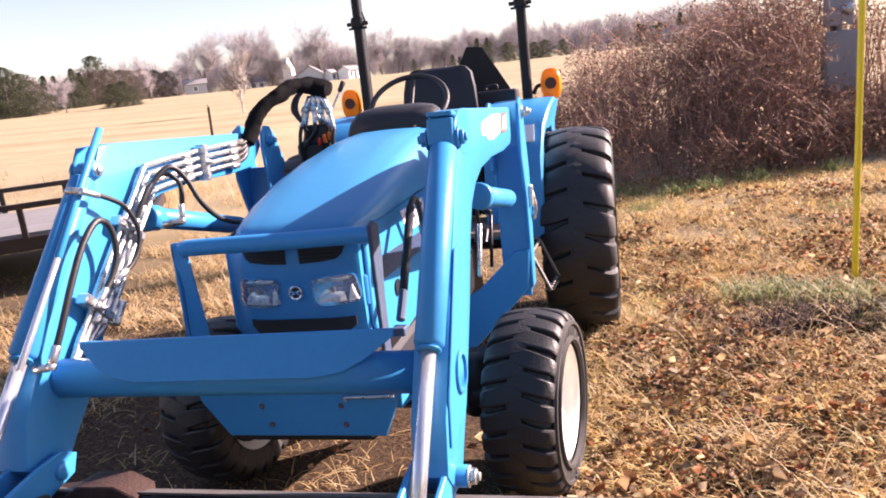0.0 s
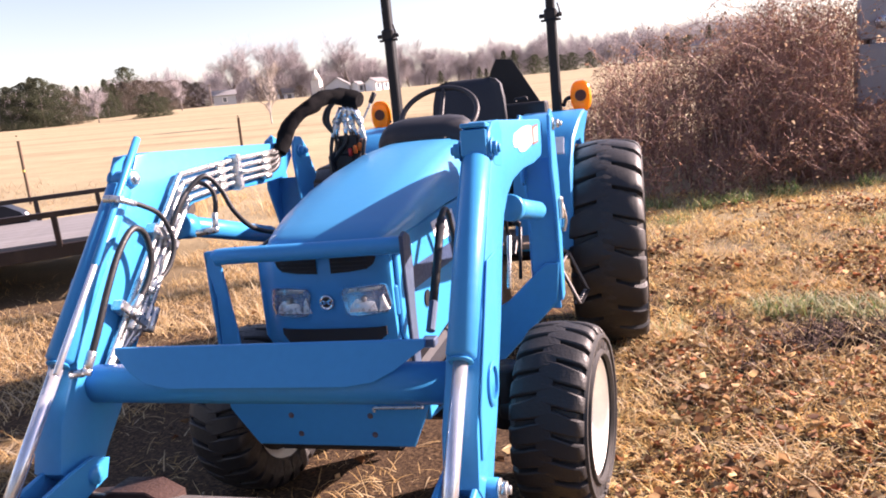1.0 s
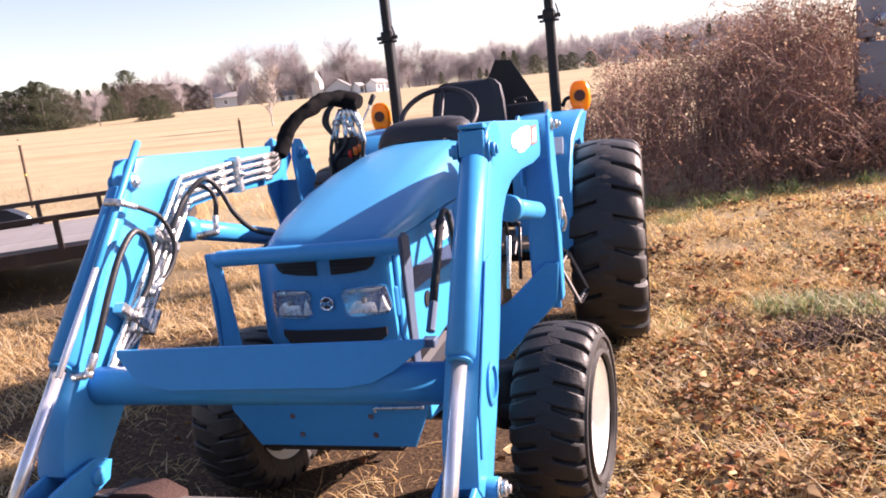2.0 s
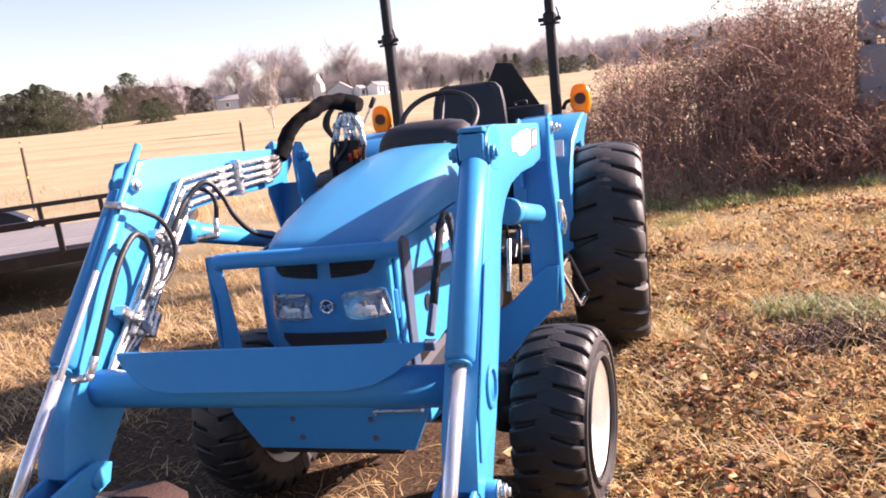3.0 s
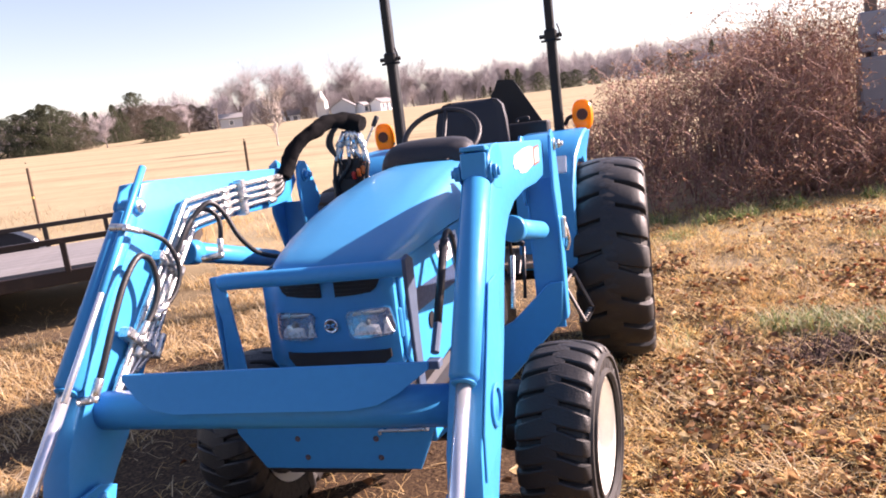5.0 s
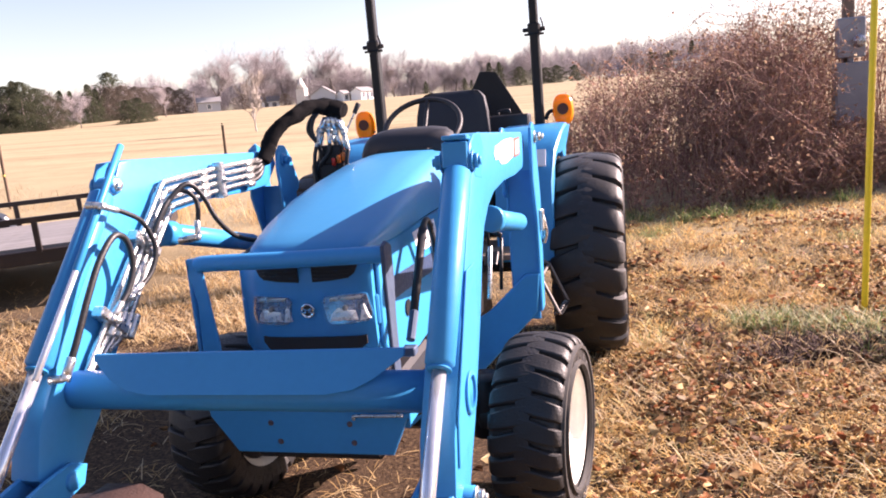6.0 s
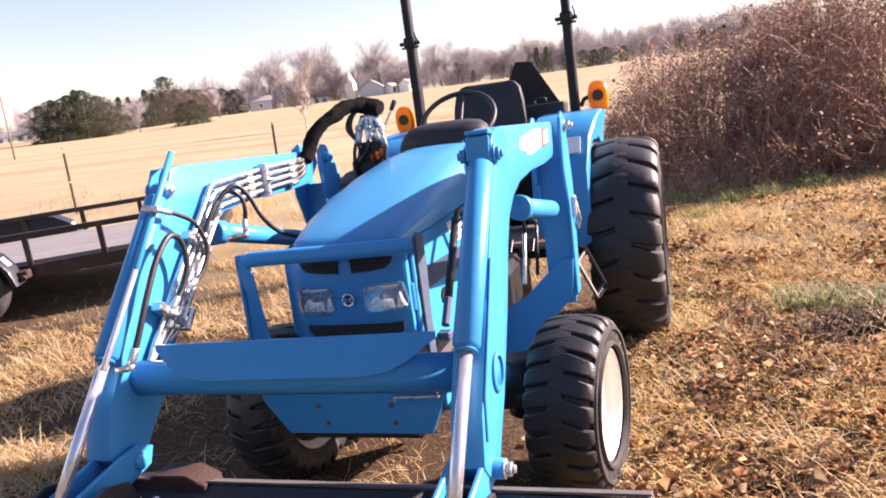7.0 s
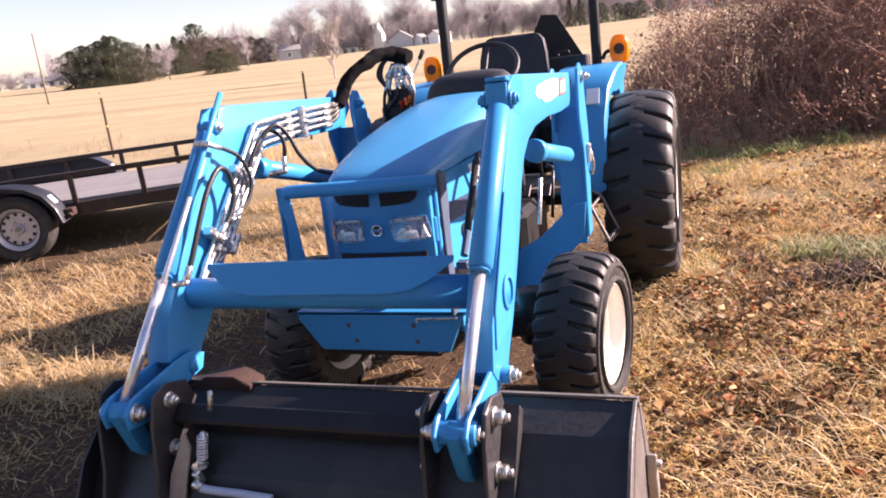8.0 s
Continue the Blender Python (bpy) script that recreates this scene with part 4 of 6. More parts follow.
# ---- loader ----
ARM = [(-0.80, 1.565), (-0.72, 1.568), (0.33, 1.522), (0.40, 1.50), (0.41, 1.45), (0.30, 1.36), (0.07, 1.352), (-0.25, 1.362), (-0.50, 1.350), (-0.64, 1.315), (-0.74, 1.262), (-0.81, 1.18),
       (-0.93, 0.985), (-1.10, 0.76), (-1.18, 0.68), (-1.26, 0.585), (-1.33, 0.60), (-1.40, 0.68), (-1.36, 0.82), (-1.18, 1.08), (-0.99, 1.32), (-0.86, 1.47)]
arm_parts = {}
for sx in (1, -1):
    bm = B()
    inner, outer = (0.574, 0.670) if sx > 0 else (0.588, 0.688)
    add_prism(bm, ARM, sx * inner, sx * outer, 0.008, seg=2)
    arm = part("loader_arm", bm, BLUE, tractor, "blue curved loader arm")
    arm_parts[sx] = arm
    # doubled edge strip along the outer face
    bm = B()
    add_prism(bm, [(-1.09, 1.20), (-0.98, 1.20), (-1.0, 1.02), (-1.17, 0.76), (-1.36, 0.74), (-1.33, 0.86)], sx * (outer + 0.001), sx * (outer + 0.007), 0.002)
    part("arm_doubler", bm, BLUE, arm)
    # knee clevis that carries the tilt cylinder
    bm = B()
    for x in ((0.580, 0.657) if sx > 0 else (0.63,)):
        add_prism(bm, [(-0.86, 1.545), (-0.80, 1.566), (-0.70, 1.568), (-0.66, 1.52), (-0.72, 1.42), (-0.83, 1.435), (-0.885, 1.48), (-0.885, 1.52)], sx * x, sx * (x + 0.014), 0.004)
    if sx > 0:
        add_box(bm, (0.624, -0.886, 1.512), (0.078, 0.014, 0.078), Matrix.Rotation(radians(-10), 3, "X"), 0.003)
        add_box(bm, (0.624, -0.835, 1.5585), (0.078, 0.10, 0.014), Matrix.Rotation(radians(-6), 3, "X"), 0.003)
    part("knee_clevis", bm, BLUE, arm)
    # tower
    bm = B()
    add_prism(bm, [(0.33, 1.30), (0.37, 1.535), (0.44, 1.56), (0.50, 1.53), (0.58, 1.20), (0.50, 0.66), (0.40, 0.66), (0.41, 1.1)], sx * 0.696, sx * 0.712, 0.004)
    add_prism(bm, [(0.365, 1.44), (0.38, 1.51), (0.42, 1.545), (0.47, 1.54), (0.52, 1.49), (0.60, 1.34), (0.585, 1.31), (0.42, 1.215), (0.385, 1.235)], sx * 0.556, sx * 0.572, 0.004)
    tower = part("loader_tower", bm, BLUE, tractor, "blue loader tower")
    bm = B()
    add_box(bm, (sx * 0.637, 0.43, 0.98), (0.125, 0.014, 0.72), Matrix.Rotation(radians(-4), 3, "X"), 0.003)
    add_box(bm, (sx * 0.572, 0.50, 0.98), (0.012, 0.14, 0.70), bevel=0.003)
    part("tower_web", bm, BLUE, tower)
    bolt(tower, (sx * 0.712, 0.445, 1.49), (sx, 0, 0), 0.022, 0.03)
    bolt(tower, (sx * 0.555, 0.43, 1.47), (-sx, 0, 0), 0.024, 0.03, BLUE)
    bm = B()
    add_tube(bm, [(sx * 0.715, 0.50, 1.14), (sx * 0.73, 0.50, 1.08), (sx * 0.735, 0.52, 1.02), (sx * 0.72, 0.55, 0.97)], 0.010, seg=8)
    add_box(bm, (sx * 0.722, 0.49, 1.09), (0.02, 0.05, 0.10), bevel=0.004)
    part("mount_pin_lever", bm, ZINC, tower)
    # subframe brace from the tower to the front
    bm = B()
    add_prism(bm, [(sx * x, z) for x, z in ((0.705, 0.845), (0.64, 0.845), (0.45, 0.665), (0.26, 0.56), (0.26, 0.26), (0.40, 0.36), (0.685, 0.655))], 0.385, 0.405, 0.005, axis="y")
    add_prism(bm, [(0.41, 0.56), (-0.55, 0.60), (-0.55, 0.48), (0.41, 0.30)], sx * 0.27, sx * 0.295, 0.004)
    part("subframe", bm, BLUE, tractor, "blue loader subframe")
    # lift cylinder
    bm = B()
    c0, c1, c2 = ((-0.33, 1.226), (0.34, 1.108), (0.47, 1.085)) if sx > 0 else ((-0.49, 1.258), (0.15, 1.10), (0.47, 1.02))
    add_cyl(bm, (sx * 0.63, c0[0] - 0.07, c0[1] + 0.014), (sx * 0.63, *c0), 0.050, bevel=0.006, seg=22)
    add_cyl(bm, (sx * 0.63, *c0), (sx * 0.63, *c1), 0.041, bevel=0.012, seg=24)
    lift = part("lift_cylinder", bm, BLUE, tractor, "blue lift cylinder")
    bm = B()
    add_cyl(bm, (sx * 0.63, c1[0] - 0.01, c1[1] + 0.003), (sx * 0.63, *c2), 0.022, seg=16)
    part("lift_rod", bm, BLUE, lift)
    # tilt cylinder: barrel, gland, rod, pins
    cx = 0.628 if sx > 0 else 0.614
    top, bot = V(sx * cx, -0.858, 1.490), V(sx * cx, -1.642, 0.598)
    ax = (bot - top).normalized()
    bm = B()
    add_cyl(bm, top + ax * 0.03, top + ax * 0.668, 0.0405, seg=32, bevel=0.014)
    add_cyl(bm, V(sx * (cx - 0.046), *top[1:]), V(sx * (cx + 0.046), *top[1:]), 0.030, seg=24, bevel=0.005)
    tilt_cyl = part("tilt_cylinder", bm, BLUE, tractor, "blue tilt cylinder barrel")
    bm = B()
    add_cyl(bm, top + ax * 0.667, top + ax * 0.676, 0.034, seg=28, bevel=0.004)
    part("gland", bm, BLUE, tilt_cyl)
    bm = B()
    add_cyl(bm, top + ax * 0.672, bot, 0.0200, seg=24)
    part("rod", bm, ROD, tilt_cyl, "polished chrome rod")
    bolt(tilt_cyl, (0.672 if sx > 0 else -0.645, *top[1:]), (sx, 0, 0), 0.025, 0.018, BLUE)
    bolt(tilt_cyl, (0.579 if sx > 0 else -0.586, *top[1:]), (-sx, 0, 0), 0.025, 0.022, BLUE if sx > 0 else ZINC)
    # rocker links at the lower end
    bm = B()
    for x in (0.552, 0.648):
        add_prism(bm, [(-1.235, 0.655), (-1.26, 0.60), (-1.34, 0.585), (-1.60, 0.538), (-1.680, 0.552), (-1.695, 0.610), (-1.65, 0.648), (-1.40, 0.685), (-1.30, 0.69)], sx * x, sx * (x + 0.016), 0.004)
    rocker = part("rocker_link", bm, BLUE, tractor, "blue rocker link")
    bolt(rocker, (sx * 0.70, -1.31, 0.635), (sx, 0, 0), 0.022, 0.022)
    bolt(rocker, (sx * 0.664, -1.642, 0.598), (sx, 0, 0), 0.025, 0.026)
    bolt(rocker, (sx * 0.55, -1.642, 0.598), (-sx, 0, 0), 0.025, 0.03)
    bm = B()
    add_cyl(bm, (sx * 0.545, -1.642, 0.598), (sx * 0.68, -1.642, 0.598), 0.036, seg=20, bevel=0.004)
    part("link_pin", bm, BLUE, rocker)
    bm = B()
    add_cyl(bm, (sx * 0.54, -1.31, 0.635), (sx * 0.70, -1.31, 0.635), 0.03, seg=20, bevel=0.004)
    part("pivot_pin", bm, BLUE, rocker)
    bm = B()
    add_prism(bm, [(-1.685, 0.60), (-1.65, 0.638), (-1.605, 0.605), (-1.555, 0.47), (-1.55, 0.42), (-1.59, 0.405), (-1.625, 0.44)], sx * 0.588, sx * 0.640, 0.008)
    part("bucket_link", bm, BLUE, rocker)

# torque tube with its gusset plate
bm = B()
add_cyl(bm, (-0.70, -1.182, 0.879), (0.672, -1.182, 0.879), 0.060, seg=36)
torque = part("torque_tube", bm, BLUE, tractor, "blue torque tube across the arms")
bm = B()
add_prism(bm, [(-0.49, 1.0), (0.505, 1.010), (0.505, 0.992), (0.42, 0.935), (0.36, 0.908), (0.28, 0.896), (-0.28, 0.892), (-0.36, 0.904), (-0.42, 0.932), (-0.488, 0.985)], -0.006, 0.006, 0.002, axis="y")
for v in bm.verts:
    v.co.y += -1.252 + 0.57 * (v.co.z - 0.90)
plate = part("gusset_plate", bm, BLUE, torque, "flat blue gusset plate")
for sx in (1, -1):
    bm = B()
    add_lathe(bm, [(0, 0.046), (0.012, 0.046), (0.012, 0.058), (0.010, 0.061), (0, 0.061)], seg=32)
    part("tube_end", bm, BLUE, torque, turn=Matrix.Translation((0.6745 if sx > 0 else -0.70, -1.182, 0.879)) @ (Matrix() if sx > 0 else Matrix.Rotation(math.pi, 4, "Z")))
    bm = B()
    add_cyl(bm, (sx * 0.64, -1.182, 0.879), (0.6782 if sx > 0 else -0.7015, -1.182, 0.879), 0.047, seg=28)
    part("tube_bore", bm, BLUE, torque, "open end of the tube")

# decal on the left arm: pale smudged panel, then a brown field with pale bars
bm = B()
add_prism(bm, [(-0.46, 1.478), (-0.42, 1.505), (-0.34, 1.508), (-0.22, 1.516), (-0.04, 1.514), (0.03, 1.506), (0.02, 1.440), (-0.06, 1.432), (-0.20, 1.424), (-0.32, 1.432), (-0.36, 1.452), (-0.44, 1.458)], 0.671, 0.673, 0)
decal = part("model_decal", bm, DECAL_W, arm_parts[1], "pale worn model decal")
for y0, y1, z0, z1, x, mat in ((0.034, 0.215, 1.428, 1.506, 0.6726, DECAL_BROWN), (0.075, 0.105, 1.438, 1.494, 0.6736, DECAL_W), (0.125, 0.180, 1.438, 1.496, 0.6736, DECAL_W)):
    bm = B()
    add_prism(bm, [(y0, z0), (y1, z0), (y1 + 0.015, z1), (y0 + 0.015, z1)], 0.6712, x, 0)
    part("decal_bar", bm, mat, decal)

# level rod beside the right tilt cylinder
bm = B()
add_cyl(bm, (-0.568, -0.808, 1.622), (-0.568, -1.125, 1.247), 0.0125, seg=12, bevel=0.002)
level = part("level_rod", bm, BLUE, arm_parts[-1], "thin blue level indicator rod")
# slim chrome rod in line below the blue one
bm = B()
add_cyl(bm, (-0.568, -1.095, 1.282), (-0.568, -1.365, 0.976), 0.0105, seg=14, bevel=0.002)
part("lower_rod", bm, ROD, level, "slim chrome rod below the level rod")

# steel pipes, clamps and hoses along the inner side of the right arm
for k in range(4):
    o = 0.031 * k
    bm = B()
    bend = -0.62 + 0.414 * o
    add_tube(bm, [(-0.563, 0.17 - 0.02 * k, 1.492 - o), (-0.563, -0.20, 1.488 - o), (-0.563, bend + 0.05, 1.474 - o), (-0.563, bend + 0.012, 1.466 - o), (-0.563, bend - 0.016, 1.446 - o),
                  (-0.563, bend - 0.05, 1.410 - o), (-0.563, -0.85 + 0.7 * o, 1.237 - 0.7 * o), (-0.563, -1.05 + o, 1.037 - 0.4 * o), (-0.563, -1.20 + o * 1.1, 0.885 + 0.02 * k)], 0.0105, seg=10, smooth=4)
    pipe = part("oil_pipe", bm, ZINC, arm_parts[-1], "thin steel oil pipe")
    for y, z, dy, dz in ((0.10, 1.483 - o, 0.06, 0.002), (-0.30, 1.479 - o, 0.05, 0.002)):
        bm = B()
        add_cyl(bm, (-0.563, y, z), (-0.563, y - dy, z - dz), 0.0165, seg=6, bevel=0.002)
        part("pipe_nut", bm, ZINC, pipe)
    bm = B()
    add_cyl(bm, (-0.553, -0.98 + o, 1.075 - o * 0.4), (-0.553, -1.04 + o, 1.01 - o * 0.4), 0.0165, seg=6, bevel=0.002)
    part("pipe_nut", bm, ZINC, pipe)
for c, rot in (((-0.555, -0.21, 1.436), 0), ((-0.555, -0.78, 1.27), 52), ((-0.555, -1.02, 1.055), 46)):
    bm = B()
    add_box(bm, c, (0.045, 0.035, 0.15), Matrix.Rotation(radians(rot), 3, "X"), 0.005)
    clamp = part("pipe_clamp", bm, ZINC, arm_parts[-1], "zinc pipe clamp")
    bolt(clamp, (c[0] + 0.024, c[1], c[2]), (1, 0, 0), 0.009, 0.012)


def hose(pts, r=0.0098, ends=True, mat=None):
    bm = B()
    add_tube(bm, pts, r, seg=10, smooth=7)
    h = part("hydraulic_hose", bm, mat or HOSE, arm_parts[-1], "black hydraulic hose")
    for a, b in ((pts[0], pts[1]), (pts[-1], pts[-2])) if ends else ():
        a, b = Vector(a), Vector(b)
        d = (b - a).normalized()
        bm = B()
        add_cyl(bm, a - d * 0.012, a + d * 0.045, r * 1.25, seg=12, bevel=0.002)
        add_cyl(bm, a - d * 0.03, a - d * 0.010, r * 1.45, seg=6, bevel=0.002)
        part("hose_fitting", bm, ZINC, h)


hose([(-0.548, -1.255, 0.965), (-0.535, -1.213, 1.043), (-0.525, -1.137, 1.174), (-0.52, -1.062, 1.275), (-0.515, -0.985, 1.334), (-0.515, -0.928, 1.305), (-0.518, -0.913, 1.218), (-0.525, -0.950, 1.140), (-0.535, -1.017, 1.080)], 0.0112)
hose([(-0.54, -0.965, 1.425), (-0.53, -0.891, 1.397), (-0.52, -0.817, 1.349), (-0.515, -0.778, 1.253), (-0.52, -0.817, 1.172), (-0.535, -0.900, 1.120)], 0.0088)
hose([(-0.545, -0.72, 1.30), (-0.51, -0.655, 1.41), (-0.47, -0.59, 1.458), (-0.445, -0.535, 1.40), (-0.42, -0.505, 1.31), (-0.40, -0.41, 1.225), (-0.37, -0.24, 1.17), (-0.33, -0.10, 1.15)])
hose([(-0.55, -0.76, 1.26), (-0.52, -0.69, 1.38), (-0.50, -0.60, 1.435), (-0.48, -0.53, 1.385), (-0.475, -0.56, 1.27)], 0.0092)
for p, q in (((-0.56, -1.26, 0.945), (-0.60, -1.28, 0.945)), ((-0.54, -0.97, 1.43), (-0.60, -0.99, 1.44)), ((-0.475, -0.56, 1.25), (-0.56, -0.56, 1.24))):
    bm = B()
    add_cyl(bm, p, q, 0.0135, seg=12, bevel=0.003)
    part("port_fitting", bm, ZINC, arm_parts[-1])

# hose bundle in a sleeve that arches to the control valve
bm = B()
add_tube(bm, [(-0.557, 0.21, 1.475), (-0.548, 0.25, 1.53), (-0.515, 0.295, 1.61), (-0.455, 0.36, 1.678), (-0.385, 0.46, 1.716), (-0.325, 0.55, 1.712)], 0.036, seg=18, smooth=9)
for v in bm.verts:
    v.co += 0.011 * noise.noise_vector(v.co * 13) + 0.006 * noise.noise_vector(v.co * 34)
sleeve = part("hose_sleeve", bm, SLEEVE, tractor, "black sleeve round the hose bundle")
bm = B()
add_lathe(bm, [(-0.05, 0.0001), (-0.05, 0.045), (-0.03, 0.062), (0.03, 0.062), (0.05, 0.05), (0.05, 0.0001)], seg=24)
part("sleeve_cap", bm, SLEEVE, sleeve, turn=Matrix.Translation((-0.325, 0.57, 1.708)) @ Matrix.Rotation(radians(15), 4, "Y") @ Matrix.Diagonal((1.45, 1.15, 0.72, 1)))
for k in range(4):
    bm = B()
    add_tube(bm, [(-0.565, 0.10 - 0.02 * k, 1.485 - 0.031 * k), (-0.56, 0.17, 1.48 - 0.02 * k), (-0.556, 0.22, 1.50)], 0.0125, seg=8)
    part("bundled_hose", bm, HOSE, sleeve)
# control valve
bm = B()
add_box(bm, (-0.35, 0.60, 1.46), (0.13, 0.10, 0.12), bevel=0.01)
add_box(bm, (-0.38, 0.60, 1.36), (0.16, 0.12, 0.16), bevel=0.02)
valve = part("control_valve", bm, BLACK, tractor, "control valve with chrome fittings")
rng = random.Random(4)
for k in range(8):
    u = (k % 4 - 1.5) / 1.5
    back = k // 4
    p = V(-0.325 + 0.030 * u, 0.555 + 0.03 * back, 1.672 - 0.01 * abs(u))
    d = V(0.42 * u + rng.uniform(-0.12, 0.02), rng.uniform(-0.25, 0.1), -1).normalized()
    e = p + d * rng.uniform(0.06, 0.09)
    bm = B()
    add_cyl(bm, p, e, 0.0125, seg=10, bevel=0.002)
    fit_part = part("valve_fitting", bm, CHROME, valve)
    bm = B()
    add_cyl(bm, e - d * 0.012, e + d * 0.016, 0.0175, seg=6, bevel=0.002)
    part("fitting_nut", bm, ZINC, fit_part)
    g = e + V(rng.uniform(-0.03, 0.03), rng.uniform(-0.02, 0.02), -rng.uniform(0.07, 0.10))
    bm = B()
    add_cyl(bm, e, g, 0.011, seg=10, bevel=0.002)
    part("valve_fitting", bm, CHROME if k % 3 else ZINC, valve)
    bm = B()
    add_tube(bm, [g, g + V(-0.01, -0.01, -0.05), g + V(rng.uniform(-0.08, -0.01), 0.0, -0.13), (-0.39 + 0.02 * u, 0.60, 1.28)], 0.0105, seg=8)
    part("valve_hose", bm, HOSE, valve)
for k in range(2):
    bm = B()
    add_tube(bm, [(-0.375, 0.54, 1.695), (-0.405 - 0.015 * k, 0.525, 1.66), (-0.42 - 0.02 * k, 0.52, 1.60), (-0.40, 0.53, 1.53), (-0.38, 0.56, 1.44)], 0.0095, seg=8)
    part("valve_hose", bm, HOSE, valve)
for k, mat in enumerate((RED, ORANGE, ORANGE)):
    bm = B()
    add_cyl(bm, (-0.325 + 0.028 * k, 0.535, 1.415 + 0.012 * k), (-0.325 + 0.028 * k, 0.53, 1.455 + 0.012 * k), 0.0105, seg=12, bevel=0.004)
    part("dust_cap", bm, mat, valve, "coloured dust cap")
bm = B()
add_tube(bm, [(-0.345, 0.68, 1.48), (-0.315, 0.70, 1.56), (-0.255, 0.74, 1.68)], 0.006, seg=8)
lever = part("joystick_lever", bm, ZINC, tractor, "thin control lever with black knob")
bm = B()
add_cyl(bm, (-0.262, 0.738, 1.67), (-0.235, 0.75, 1.722), 0.012, 0.014, seg=12, bevel=0.004)
part("knob", bm, PLASTIC, lever)

# gas strut and bracket beside the left engine panel
bm = B()
add_cyl(bm, (0.342, -0.30, 1.20), (0.358, -0.58, 0.94), 0.0165, seg=12)
strut = part("hood_prop", bm, BLACK, tractor)
bm = B()
add_tube(bm, [(0.342, -0.30, 1.20), (0.345, -0.26, 1.225), (0.35, -0.22, 1.20), (0.34, -0.10, 1.02)], 0.012, seg=10)
part("strut_hose", bm, HOSE, strut)
bm = B()
add_cyl(bm, (0.36, -0.58, 0.945), (0.36, -0.66, 0.86), 0.017, seg=10, bevel=0.003)
add_box(bm, (0.36, -0.68, 0.83), (0.05, 0.05, 0.03), bevel=0.004)
part("strut_end", bm, DARK_SLATE, strut)

# ---- bucket, tipped forward so that its back looks up ----
BX0, BX1 = -0.83, 1.10
bm = B()
back = [(-1.30, 0.555), (-1.345, 0.575), (-1.46, 0.51), (-1.60, 0.36), (-1.72, 0.16), (-1.76, 0.03), (-1.735, 0.03), (-1.70, 0.15), (-1.585, 0.345), (-1.45, 0.49), (-1.345, 0.553), (-1.315, 0.538)]
add_prism(bm, back, BX0, BX1, 0.002)
add_prism(bm, [(-1.30, 0.555), (-1.315, 0.54), (-1.16, 0.25), (-1.06, 0.02), (-1.04, 0.02), (-1.14, 0.26)], BX0, BX1, 0.002)
bucket = part("bucket", bm, BUCKET, tractor, "black loader bucket tipped forward, scuffed", sharp=10)
for x in (BX0, BX1 - 0.012):
    bm = B()
    add_prism(bm, [(-1.29, 0.56), (-1.35, 0.584), (-1.50, 0.545), (-1.665, 0.40), (-1.79, 0.18), (-1.82, 0.02), (-1.02, 0.02), (-1.06, 0.25), (-1.15, 0.42)], x, x + 0.012, 0.002)
    # left plate takes the paler worn grey, with the sunlight on it in the colour
    part("side_plate", bm, WORN_LIT_EDGE if x > 0 else BUCKET, bucket, "worn side plate, paler colour on the sunlit one")
bm = B()
add_prism(bm, [(-1.295, 0.56), (-1.345, 0.58), (-1.345, 0.588), (-1.29, 0.568)], BX0, BX1, 0.001)
part("top_lip", bm, WORN_LIT_EDGE, bucket, "scraped steel lip")
# quick hitch
HITCH = [(-1.42, 0.56), (-1.46, 0.645), (-1.56, 0.675), (-1.63, 0.655), (-1.665, 0.56), (-1.69, 0.38), (-1.75, 0.20), (-1.67, 0.16), (-1.51, 0.34)]
for sx in (1, -1):
    near, away = (0.50, 0.692) if sx > 0 else (0.47, 0.70)
    bm = B()
    for x in (near, away):
        add_prism(bm, HITCH, sx * x, sx * (x + 0.015), 0.003)
    add_prism(bm, [(-1.42, 0.57), (-1.45, 0.60), (-1.70, 0.24), (-1.67, 0.20)], sx * 0.50, sx * 0.76, 0.003)
    hitch = part("hitch_plate", bm, HITCH_BLACK, tractor, "black quick-hitch plate")
    for y, z in ((-1.565, 0.615), (-1.585, 0.445)):
        bolt(hitch, (sx * (away + 0.015), y, z), (sx, 0, 0), 0.024, 0.034)
        bolt(hitch, (sx * near, y, z), (-sx, 0, 0), 0.022, 0.026)
bm = B()
add_box(bm, (0, -1.525, 0.535), (0.94, 0.075, 0.07), Matrix.Rotation(radians(38), 3, "X"), 0.008)
crossbar = part("hitch_crossbar", bm, BLACK, tractor, "black hitch crossbar")
# locking pin with its spring, foot casting and handle
bm = B()
pts = []
for k in range(81):
    a = 2 * math.pi * k / 9
    pts.append(V(-0.328 - 0.0003 * k + 0.017 * math.cos(a), -1.60 + 0.017 * math.sin(a), 0.508 - 0.00125 * k))
add_tube(bm, pts, 0.0038, seg=5, smooth=0)
part("spring", bm, CHROME_WHITE, crossbar, "pale coil spring")
bm = B()
add_cyl(bm, (-0.326, -1.60, 0.52), (-0.352, -1.60, 0.385), 0.009, seg=10)
add_cyl(bm, (-0.306, -1.545, 0.645), (-0.318, -1.55, 0.575), 0.009, seg=10, bevel=0.002)
lock_pin = part("lock_pin", bm, ZINC, crossbar)
bm = B()
add_cyl(bm, (-0.352, -1.615, 0.402), (-0.352, -1.615, 0.392), 0.030, seg=14, bevel=0.002)
add_box(bm, (-0.350, -1.635, 0.365), (0.026, 0.030, 0.060), Matrix.Rotation(radians(20), 3, "X"), 0.006)
add_cyl(bm, (-0.352, -1.655, 0.352), (-0.322, -1.665, 0.346), 0.020, 0.016, seg=12, bevel=0.004)
